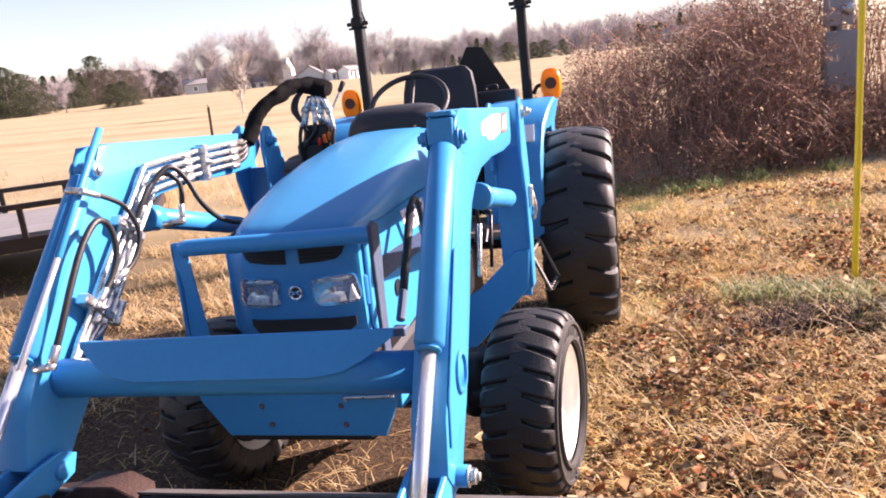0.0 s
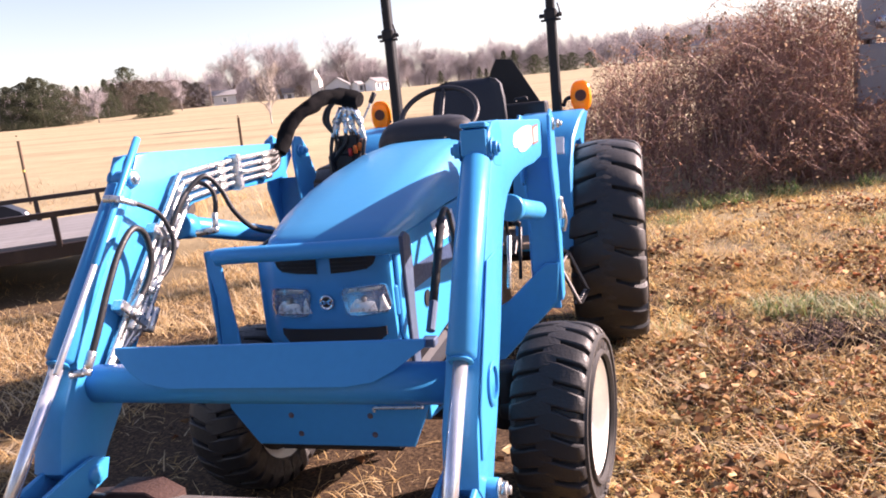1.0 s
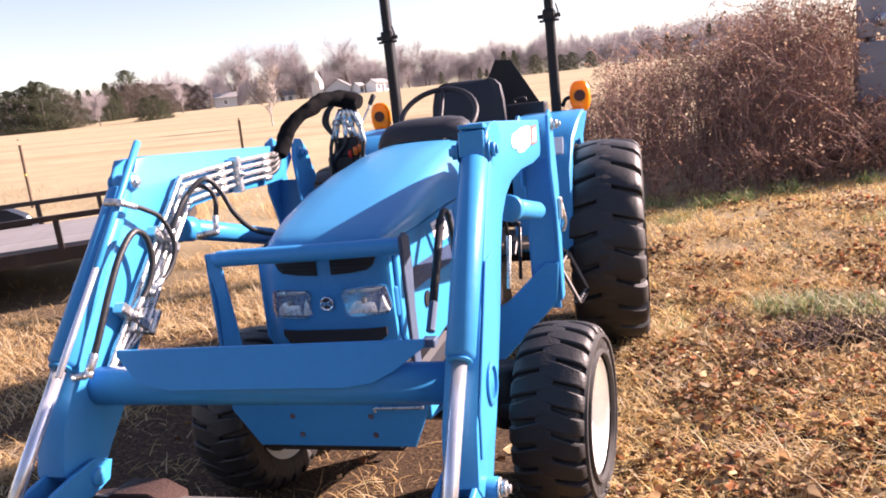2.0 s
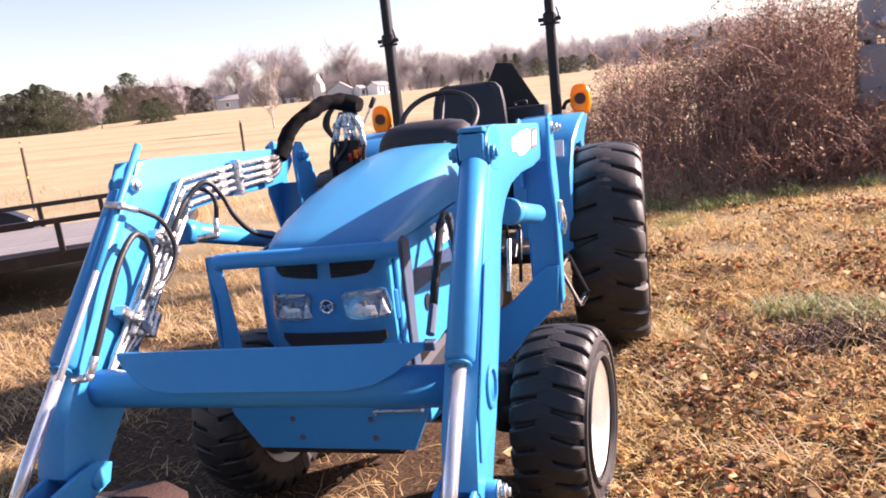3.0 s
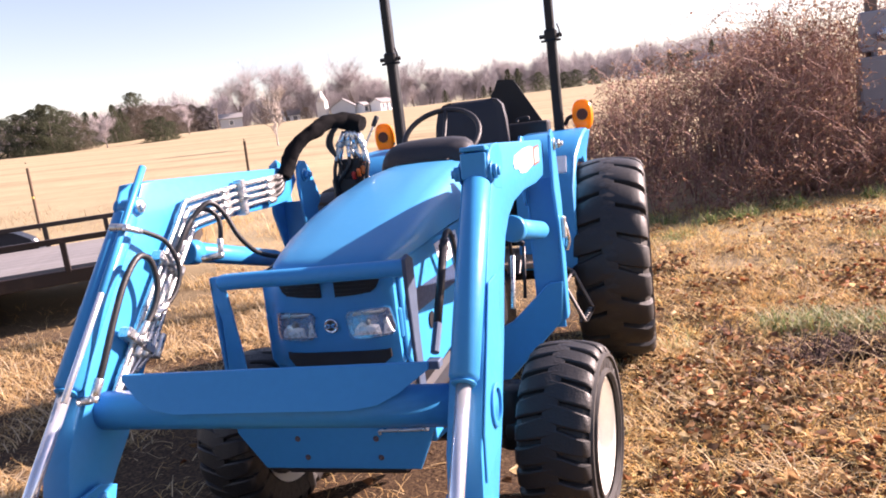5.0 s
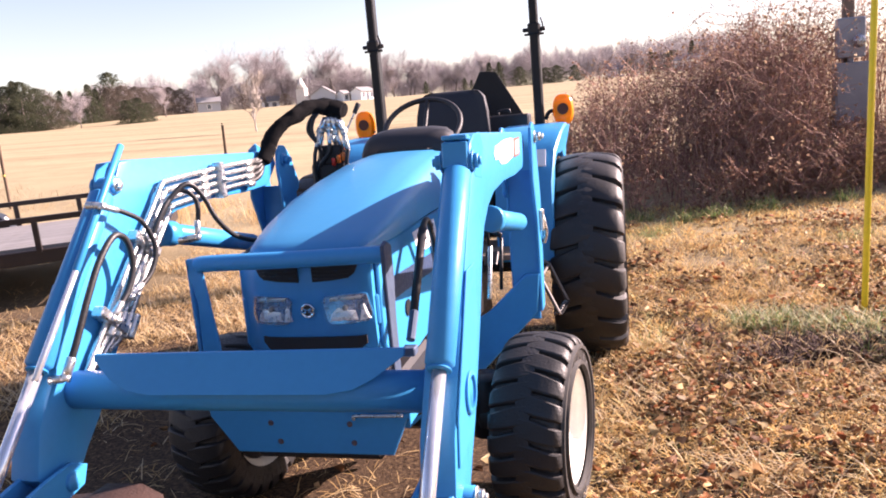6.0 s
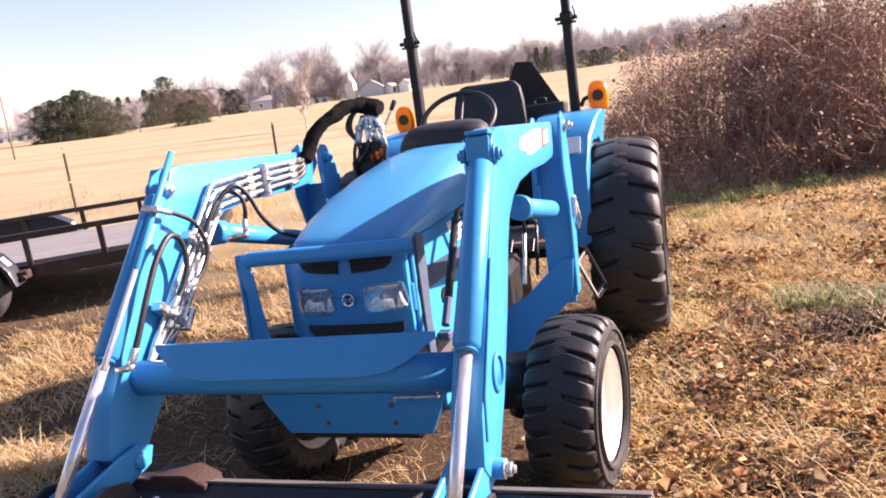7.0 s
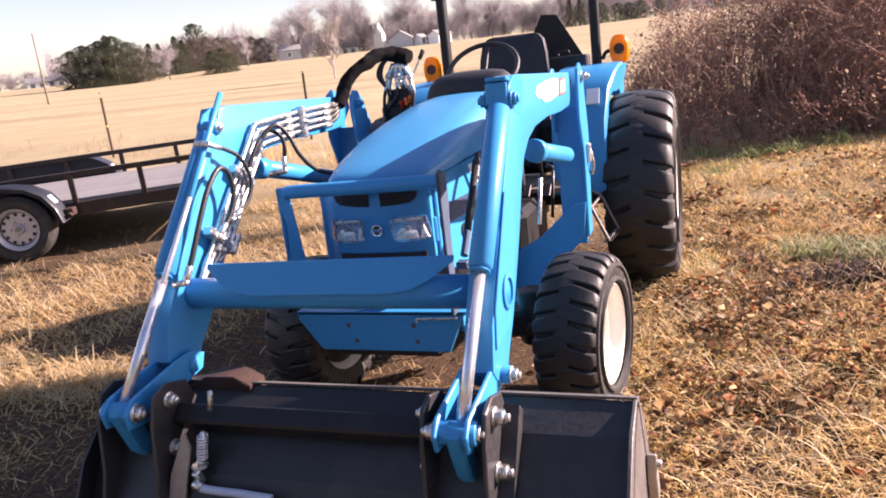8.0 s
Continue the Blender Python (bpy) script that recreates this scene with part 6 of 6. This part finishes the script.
for x, y in ((1.30, 4.75), (1.42, 4.95), (3.2, 4.4), (3.6, 3.9), (4.1, 5.4), (4.5, 5.6), (3.3, 3.3), (0.1, -0.75), (-0.1, -0.9)):
    clump("green_tuft", "green tuft among the dry grass", x, y, 0.20, 90, (0.06, 0.17), (0.004, 0.010), (0.1, 0.7), GREEN, "weeds")
# loose curled straw and single green blades over the yard
k, n = 760, 17000
left = nrng.uniform(0, 1, k) < 0.62
cx, cy = np.where(left, nrng.uniform(-6.2, -1.9, k), nrng.uniform(0.75, 4.2, k)), np.where(left, nrng.uniform(0.3, 4.2, k), nrng.uniform(-1.4, 4.6, k))
drift = nrng.uniform(0, 1, k) < 0.10
cx, cy = np.where(drift, nrng.uniform(-3.4, -2.0, k), cx), np.where(drift, nrng.uniform(-0.60, -0.05, k), cy)
ok = ~trailer_shade(cx, cy)
cx, cy = cx[ok], cy[ok]
own = nrng.integers(0, len(cx), n)
sx, sy = cx[own] + nrng.normal(0, 0.085, n), cy[own] + nrng.normal(0, 0.07, n)
h = nrng.uniform(0, 2 * math.pi, n)
pts, q = strips(np.stack([sx, sy, heights(sx, sy) + 0.004], 1), np.stack([np.cos(h), np.sin(h)], 1), nrng.uniform(0.3, 0.85, n), nrng.uniform(0.09, 0.24, n), nrng.uniform(0.004, 0.009, n), nrng, 4, 0.75)
PALE_STRAW = shades("bleached_straw", [(0.522, 0.368, 0.176), (0.684, 0.534, 0.299), (0.798, 0.681, 0.484), (0.475, 0.313, 0.132), (0.627, 0.460, 0.229)], 0.7, soft=0.4)
tagged(new("loose_straw", quads_mesh("loose_straw", pts, q, PALE_STRAW)), "tufts of bleached curled straw on the yard", "grass", "", "stuff")
blades("green_blades", "single green blades among the dry grass", 5200, (0.7, 4.6, -1.3, 5.6), (0.04, 0.13), (0.004, 0.008), (0.2, 0.9), GREEN,
       lambda x, y: nrng.uniform(0, 1, len(x)) < np.clip(0.25 + 1.8 * patch(x, y, 1.1, 41.0), 0, 1))
# dark matted dead stems in the weeds
DEAD = shades("dead_stems", [(0.035, 0.022, 0.02), (0.06, 0.036, 0.032), (0.09, 0.055, 0.045), (0.16, 0.10, 0.075)], 0.85)
for x, y, r, n in ((2.10, 1.60, 0.28, 800), (2.40, 1.62, 0.28, 900), (2.62, 1.68, 0.22, 420), (1.85, 1.40, 0.20, 220), (1.55, 1.94, 0.13, 90), (1.57, 1.13, 0.18, 110), (1.62, 1.60, 0.16, 70)):
    clump("dead_stems", "dark matted dead weeds", x, y, r, n, (0.07, 0.20), (0.006, 0.018), (0.25, 0.95), DEAD, "weeds")
for x, y, r, n in ((2.05, 1.55, 0.3, 60), (2.4, 1.65, 0.32, 110), (2.65, 1.75, 0.3, 110), (1.75, 1.2, 0.35, 50)):
    clump("dead_stems", "pale curled dead grass stems", x, y, r, n, (0.12, 0.30), (0.005, 0.009), (0.3, 0.9), STRAW, "weeds")

# ---- bramble thicket ----
CANE = shades("bramble_canes", [(0.220, 0.114, 0.095), (0.306, 0.173, 0.141), (0.404, 0.246, 0.194), (0.244, 0.129, 0.109), (0.487, 0.330, 0.259)], 0.7)
BRLEAF = shades("bramble_leaves", [(0.199, 0.112, 0.083), (0.320, 0.189, 0.131), (0.419, 0.265, 0.172), (0.240, 0.135, 0.099), (0.448, 0.319, 0.207), (0.498, 0.399, 0.280), (0.299, 0.189, 0.122)], 0.8, soft=0.55)


def thicket_top(x, y):
    """Height of the thicket above ground over the plan."""
    edge = min(1.0, max(0.0, (x + 0.15) / 1.3)) ** 0.6
    front = min(1.0, max(0.0, (y - 5.55 - 0.31 * (x - 1.3)) / 1.8)) ** 0.60
    back = min(1.0, max(0.0, (10.9 - y) / 1.0)) ** 0.5
    return (1.58 + 0.32 * max(0.0, x - 1.7)) * edge * front * back * (0.92 + 0.20 * noise.noise((x * 1.1, y * 1.1, 4.0)))


canes, spots = [], []
crng = random.Random(21)
for k in range(2750):
    x, y = (crng.uniform(0.1, 5.9) if k < 2250 else crng.uniform(2.0, 3.9)), crng.uniform(5.3, 10.6)
    top = thicket_top(x, y)
    low = x > 0.98 + 0.249 * (y + 3.09) and y < 9.1 and x < 5.0
    if low:
        top = min(top, 0.5)
    if top < 0.15 or crng.random() < (0.34 + 0.25 * max(0.0, 1 - x / 1.6) if x < 2.4 else 0.0):
        continue
    z = ground_z(x, y)
    h = top * crng.uniform(0.55, 1.12)
    a = crng.uniform(0, 2 * math.pi)
    reach = crng.uniform(0.1, 0.75) * h * (0.35 if x > 0.70 + 0.249 * (y + 3.09) and y < 9.1 else 1.0)
    r = crng.uniform(0.004, 0.010)
    prev = V(x, y, z)
    n = 6
    wob = [crng.uniform(-0.06, 0.06) for _ in range(2 * n)]
    for j in range(1, n + 1):
        t = j / n
        p = V(x + reach * t * t * math.cos(a) + wob[2 * j - 2], y + reach * t * t * math.sin(a) + wob[2 * j - 1], z + h * (math.sin(t * 2.0) / math.sin(1.57)))
        canes.append((tuple(prev), tuple(p), r * (1.05 - 0.75 * (j - 1) / n), r * (1.05 - 0.75 * t)))
        for _ in range(2):
            spots.append(prev.lerp(p, crng.random()) + V(crng.gauss(0, 0.045), crng.gauss(0, 0.045), crng.gauss(0, 0.045)))
        for _ in range(crng.choice((0, 1, 1, 2))):
            e = p + V(crng.uniform(-0.3, 0.3), crng.uniform(-0.3, 0.3), crng.uniform(-0.1, 0.3))
            canes.append((tuple(p), tuple(e), r * 0.5, r * 0.25))
            spots.append(e)
        prev = p
pts, q = twig_tubes(canes)
thicket = tagged(new("bramble_thicket", quads_mesh("bramble_thicket", pts, q, CANE)), "dense thicket of bare brown bramble canes", "brambles", "", "stuff")
c = np.array([tuple(p) for p in spots])
pts, q = leaf_quads(c, nrng.uniform(0.016, 0.052, len(c)), nrng, 0.8, 0.42)
tagged(new("bramble_leaves", quads_mesh("bramble_leaves", pts, q, BRLEAF)), "withered brown leaves clinging to the brambles", "leaves", "", "stuff")

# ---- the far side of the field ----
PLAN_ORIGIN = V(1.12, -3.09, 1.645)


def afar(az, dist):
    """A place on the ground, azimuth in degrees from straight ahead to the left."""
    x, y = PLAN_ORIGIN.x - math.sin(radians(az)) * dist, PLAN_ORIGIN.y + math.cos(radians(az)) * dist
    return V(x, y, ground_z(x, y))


BARK = material("grey_bark", (0.17, 0.14, 0.125), 0.9, vary=0.3, scale=2, fine=30, bump=0.3, objrand=0.5)
TWIG = shades("bare_twigs", [(0.270, 0.242, 0.250), (0.356, 0.320, 0.328), (0.448, 0.408, 0.420)], 0.9)
PALE = shades("pale_twigs", [(0.30, 0.262, 0.235), (0.38, 0.335, 0.30)], 0.85)
NEEDLE = shades("cedar_foliage", [(0.058, 0.072, 0.044), (0.074, 0.088, 0.054), (0.094, 0.104, 0.066), (0.094, 0.086, 0.064)], 0.9, soft=0.45)
SCRUB = shades("scrub_foliage", [(0.115, 0.092, 0.076), (0.14, 0.115, 0.095), (0.17, 0.14, 0.118)], 0.9, soft=0.45)


def bare_tree(seed, height, spread, mat, depth=4, thick=0.022, group="bare trees beyond the field", label="bare winter tree with fine grey-brown twigs", low=0.3):
    """Trunk and crown of a leafless tree, at the origin."""
    r = random.Random(seed)
    limbs, twigs = [], []

    def grow(p, d, length, rad, level):
        n = 3 if level < 2 else 2
        for _ in range(n):
            e = p + d * (length / n)
            (limbs if level < 2 else twigs).append((tuple(p), tuple(e), rad, rad * 0.86))
            rad *= 0.86
            p = e
            d = (d + V(r.gauss(0, 0.12), r.gauss(0, 0.12), r.gauss(0.04, 0.08))).normalized()
            if level < depth and r.random() < (0.55 if level else 0.75):
                b = (d + V(r.gauss(0, 0.6), r.gauss(0, 0.6), r.gauss(0.1, 0.35)) * spread).normalized()
                grow(p, b, length * r.uniform(0.45, 0.7), rad * 0.6, level + 1)
        if level == depth and height > 5:
            for _ in range(3):
                b = (d + V(r.gauss(0, 0.45), r.gauss(0, 0.45), r.gauss(0.25, 0.3))).normalized()
                twigs.append((tuple(p), tuple(p + b * length * r.uniform(1.2, 3.0)), 0.008, 0.004))
        if level < depth:
            for _ in range(3 if level < 4 else 2):
                b = (d + V(r.gauss(0, 0.55), r.gauss(0, 0.55), r.gauss(0.12, 0.3)) * spread).normalized()
                grow(p, b, length * r.uniform(0.6, 0.85), max(0.012, rad * 0.68), level + 1)

    grow(V(0, 0, -0.2), V(r.gauss(0, 0.03), r.gauss(0, 0.03), 1), height * low, height * thick, 0)
    top = max(e[2] for _, e, _, _ in limbs + twigs)
    k = height / top
    limbs = [tuple((tuple(c * k for c in a), tuple(c * k for c in b), r0, r1)) for a, b, r0, r1 in limbs]
    twigs = [tuple((tuple(c * k for c in a), tuple(c * k for c in b), max(0.009 if height > 5 else 0.007, r0), max(0.005 if height > 5 else 0.004, r1))) for a, b, r0, r1 in twigs]
    tree = thing("bare_tree", (0, 0, 0), label, "tree", group)
    for name, segs, sides, m in (("trunk", limbs, 6, BARK if mat is TWIG else mat), ("crown", twigs, 3, mat)):
        pts, q = twig_tubes(segs, sides)
        ob = new(name, quads_mesh(name, pts, q, m))
        ob.parent = tree
    return tree


def cedar(seed, height, width, mat, label, n=1500, group="evergreens beyond the field", pointed=1.0):
    """Trunk and a crown of many small sprays, uneven in outline."""
    r = np.random.default_rng(seed)
    t = r.uniform(0.0, 1, n) ** 1.15
    a = r.uniform(0, 2 * math.pi, n)
    shape = (1 - t ** (1.3 * pointed)) ** 0.6 * (0.72 + 0.28 * np.sin(3 * a + 9 * t + seed)) * (0.8 + 0.35 * np.sin(21 * t + 2 * a))
    rad = width / 2 * shape * np.sqrt(r.uniform(0.25, 1, n))
    c = np.stack([rad * np.cos(a), rad * np.sin(a), height * t], 1)
    pts, q = leaf_quads(c, r.uniform(0.016, 0.040, n) * height ** 0.75, r, 0.5)
    tree = thing("cedar_tree", (0, 0, 0), label, "tree", group)
    crown = new("crown", quads_mesh("crown", pts, q, mat))
    crown.parent = tree
    p2, q2 = twig_tubes([((0, 0, -0.2), (0, 0, height * 0.85), 0.02 * height, 0.004 * height)], 7)
    trunk = new("trunk", quads_mesh("trunk", p2, q2, BARK))
    trunk.parent = tree
    return tree


def put(tree, p, turn, scale, first):
    m = Matrix.Translation(p) @ Matrix.Rotation(turn, 4, "Z") @ Matrix.Scale(scale, 4)
    if first:
        tree.matrix_basis = m
        return tree
    ob = copy_thing(tree, Matrix())
    ob.matrix_basis = m
    return ob


frng = random.Random(8)
kinds = [bare_tree(31, 11.0, 0.66, TWIG, 5, low=0.17), bare_tree(32, 10.0, 0.78, TWIG, 5, low=0.17), bare_tree(33, 12.0, 0.58, TWIG, 5, low=0.19), bare_tree(37, 9.0, 0.82, TWIG, 5, low=0.17)]
used = set()
# skyline wood: rows of azimuth, distance, height
wood = []
for k in range(40):
    az = 38.5 - 48.0 * (k + frng.uniform(-0.4, 0.4)) / 39
    wood.append((az, frng.uniform(212, 270), frng.uniform(8.0, 12.5) * (0.85 if az > 31 else 1.0) * (1.05 if az < 4 else 1.0)))
for k in range(14):
    wood.append((44.0 + 0.45 * k + frng.uniform(-0.2, 0.2), frng.uniform(225, 260), frng.uniform(6, 9)))
wood += [(29.5, 196, 17.0), (26.0, 205, 18.0), (24.6, 210, 16.5), (25.3, 215, 17.5), (20.9, 208, 18.0), (19.8, 214, 15.0), (16.6, 205, 14.5), (15.4, 212, 13.0), (10.5, 205, 11.0), (12.0, 208, 10.5), (8.4, 205, 9.5), (1.4, 200, 9.0), (-1.2, 205, 10.5), (-3.4, 190, 9.5), (-5.5, 190, 10.0),
         (33.0, 150, 6.5), (38.5, 112, 4.9), (37.0, 170, 8.0), (35.2, 176, 8.5), (43.2, 140, 7.0)]
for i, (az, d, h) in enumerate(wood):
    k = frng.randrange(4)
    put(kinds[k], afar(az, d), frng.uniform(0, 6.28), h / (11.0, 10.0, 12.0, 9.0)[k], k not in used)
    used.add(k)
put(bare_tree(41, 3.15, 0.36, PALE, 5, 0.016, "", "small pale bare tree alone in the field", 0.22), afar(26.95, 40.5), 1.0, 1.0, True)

greens = [cedar(51, 6.0, 9.0, NEEDLE, "broad dark green cedar beyond the field", 12000, pointed=2.6), cedar(52, 6.0, 5.0, NEEDLE, "dark green cedar beyond the field", 7000), cedar(53, 3.0, 5.0, SCRUB, "dull brown-green scrub bush", 7000, "scrub beyond the field", 2.2), cedar(54, 6.0, 6.2, NEEDLE, "round-crowned dark evergreen tree", 8500, pointed=3.2)]
used = set()
stand = [(0, 44.5, 116, 4.7), (0, 43.7, 113, 5.2), (0, 42.7, 113, 5.6), (0, 41.8, 112, 6.0), (1, 42.2, 116, 6.3), (0, 41.0, 115, 5.2), (2, 40.3, 117, 4.4), (1, 39.5, 135, 5.2), (1, 38.9, 138, 5.1), (1, 37.8, 140, 6.0), (1, 37.3, 144, 5.4),
         (2, 37.4, 150, 5.0), (2, 36.6, 150, 5.6), (2, 35.7, 152, 5.8), (2, 34.8, 155, 5.6), (3, 36.4, 165, 8.7), (0, 35.5, 112, 3.0), (0, 34.8, 113, 3.2), (0, 34.2, 116, 2.5), (2, 34.2, 188, 6.6), (2, 33.4, 190, 6.8), (2, 32.6, 195, 6.6), (2, 31.8, 198, 6.2)]
# bushes along the far edge
stand += [(2, 27.6, 196, 4.0), (2, 24.6, 194, 3.2), (1, 14.2, 190, 3.3), (1, 11.3, 196, 3.5), (1, 10.8, 200, 3.0), (0, 6.1, 190, 4.2), (0, 5.3, 190, 4.0), (0, 4.5, 191, 4.3), (0, 3.2, 190, 3.9), (1, 8.7, 198, 6.5), (1, 9.4, 202, 6.8), (0, 7.2, 198, 5.0), (1, -0.6, 196, 4.5), (1, -2.2, 190, 5.5), (0, -3.6, 188, 5.0), (1, -5.0, 186, 6.5)]
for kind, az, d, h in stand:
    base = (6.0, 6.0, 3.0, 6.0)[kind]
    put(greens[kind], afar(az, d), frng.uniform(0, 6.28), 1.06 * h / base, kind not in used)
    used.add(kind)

# low brush and the twig mass of the wood behind it
brush = []
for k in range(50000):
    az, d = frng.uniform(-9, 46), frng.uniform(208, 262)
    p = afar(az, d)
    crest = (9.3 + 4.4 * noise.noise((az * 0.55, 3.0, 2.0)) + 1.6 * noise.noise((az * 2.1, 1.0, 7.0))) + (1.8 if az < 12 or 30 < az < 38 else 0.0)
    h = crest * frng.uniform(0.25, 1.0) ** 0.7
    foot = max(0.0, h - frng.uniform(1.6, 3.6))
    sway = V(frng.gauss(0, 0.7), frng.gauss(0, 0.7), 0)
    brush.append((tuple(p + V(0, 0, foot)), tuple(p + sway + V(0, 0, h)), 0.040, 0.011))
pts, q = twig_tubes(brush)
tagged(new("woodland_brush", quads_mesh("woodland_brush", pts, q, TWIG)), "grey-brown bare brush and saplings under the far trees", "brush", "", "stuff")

SIDING = material("white_siding", (0.84, 0.85, 0.86), 0.6, vary=0.08, scale=0.6, fine=8, bump=0.1, objrand=0.2)
GREYSIDE = material("grey_siding", (0.40, 0.43, 0.48), 0.65, vary=0.1, scale=0.6, fine=8, bump=0.1)
ROOF = material("grey_shingle", (0.24, 0.235, 0.24), 0.85, vary=0.2, scale=1.0, fine=12, bump=0.2)
DARKWIN = material("dark_window", (0.13, 0.145, 0.17), 0.25, vary=0.2, bump=0.0)


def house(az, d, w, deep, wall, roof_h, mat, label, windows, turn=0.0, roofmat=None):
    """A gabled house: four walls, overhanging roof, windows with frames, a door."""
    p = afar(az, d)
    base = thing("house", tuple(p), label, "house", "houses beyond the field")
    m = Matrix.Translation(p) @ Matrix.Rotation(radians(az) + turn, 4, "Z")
    bm = B()
    add_prism(bm, [(-deep / 2, -0.4), (deep / 2, -0.4), (deep / 2, wall), (0, wall + roof_h - 0.06), (-deep / 2, wall)], -w / 2, w / 2, 0.0)
    walls = part("wall", bm, mat, base, turn=m)
    for s in (1, -1):
        bm = B()
        add_prism(bm, [(s * (deep / 2 + 0.35), wall - 0.18), (0, wall + roof_h), (0, wall + roof_h + 0.16), (s * (deep / 2 + 0.35), wall - 0.03)], -w / 2 - 0.3, w / 2 + 0.3, 0.0)
        part("roof", bm, roofmat or ROOF, base, turn=m)
    for k in range(windows):
        x = -w / 2 + (k + 0.6) * w / (windows + 0.2)
        door = k == windows // 2 and windows > 2
        bm = B()
        add_box(bm, (x, -deep / 2 - 0.03, 1.05 if door else wall * 0.58), (1.1, 0.06, 2.1 if door else 1.2), bevel=0.01)
        fr = part("door" if door else "window", bm, SIDING if mat is not SIDING else ROOF, base, turn=m)
        bm = B()
        add_box(bm, (x, -deep / 2 - 0.065, 1.05 if door else wall * 0.58), (0.85, 0.02, 1.9 if door else 1.0), bevel=0.01)
        part("pane", bm, DARKWIN, fr, turn=m)
    return base


house(30.0, 195, 5.2, 5.0, 2.7, 1.1, GREYSIDE, "low pale grey house with shingle roof", 1)
house(25.7, 212, 4.5, 4.0, 2.4, 1.2, SIDING, "small white outbuilding behind trees", 2)
house(21.75, 195, 5.2, 6.0, 2.4, 1.9, GREYSIDE, "grey gabled farmhouse across the field", 1, radians(80))
house(20.40, 194, 2.4, 2.2, 2.3, 0.7, SIDING, "small white wooden shed", 1, radians(50))
house(18.95, 194, 5.0, 3.4, 2.5, 0.9, SIDING, "white bungalow beyond the field", 3, radians(50))
house(0.25, 205, 4.2, 4.0, 2.6, 1.3, GREYSIDE, "pale blue-grey house at the end of the field", 2)
house(-4.6, 185, 5.0, 4.0, 2.6, 1.2, SIDING, "white house behind the brambles", 3)
house(46.2, 215, 9.0, 5.0, 2.2, 1.0, SIDING, "long white house far across the field", 4)
house(44.9, 225, 5.0, 5.0, 2.2, 1.0, SIDING, "small white house far across the field", 2)
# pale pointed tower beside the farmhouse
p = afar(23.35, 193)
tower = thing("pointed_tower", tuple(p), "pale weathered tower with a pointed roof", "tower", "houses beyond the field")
bm = B()
add_prism(bm, [(-1.2, -0.3), (1.2, -0.3), (1.1, 4.2), (-1.1, 4.2)], -1.1, 1.1, 0.0)
part("wall", bm, material("pale_boards", (0.60, 0.58, 0.55), 0.8, vary=0.25, scale=1.5, fine=9, bump=0.3), tower, turn=Matrix.Translation(p))
bm = B()
add_cyl(bm, p + V(0, 0, 4.2), p + V(0, 0, 6.9), 1.5, 0.05, seg=4)
part("roof", bm, material("pale_shingle", (0.62, 0.60, 0.57), 0.8, vary=0.3, scale=2, fine=9, bump=0.3), tower)

POLE = material("pole_timber", (0.22, 0.175, 0.14), 0.85, vary=0.25, scale=3, bump=0.2)
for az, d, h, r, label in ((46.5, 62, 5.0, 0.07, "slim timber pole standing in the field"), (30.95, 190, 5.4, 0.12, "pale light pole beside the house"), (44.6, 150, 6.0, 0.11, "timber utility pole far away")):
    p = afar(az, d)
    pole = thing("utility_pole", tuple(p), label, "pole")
    bm = B()
    add_cyl(bm, p - V(0, 0, 0.3), p + V(0, 0, h), r, r * 0.7, seg=10)
    part("pole", bm, POLE, pole)
    if az > 46:
        continue
    bm = B()
    add_box(bm, p + V(0, 0, h - 0.25), (r * 9, r * 1.2, r * 1.2), bevel=0.01)
    part("crossarm", bm, POLE, pole)

# tall service pole beyond the meter; its long shadow lies across the yard
p = V(7.63, 9.50, ground_z(7.63, 9.50))
pole = thing("service_pole", tuple(p), "tall weathered timber service pole beside the brambles", "pole")
bm = B()
add_cyl(bm, p - V(0, 0, 0.5), p + V(0, 0, 9.2), 0.14, 0.10, seg=16)
part("pole", bm, POLE, pole)

# unseen cedars added behind the camera to hold skylight off the front faces
for k in range(4):
    x, y = -15 + 9.5 * k + frng.uniform(-1, 1), -17.0 + frng.uniform(-1.5, 1.5)
    put(greens[0], V(x, y, ground_z(x, y)), frng.uniform(0, 6.28), 1.45 + frng.uniform(-0.15, 0.2), False)
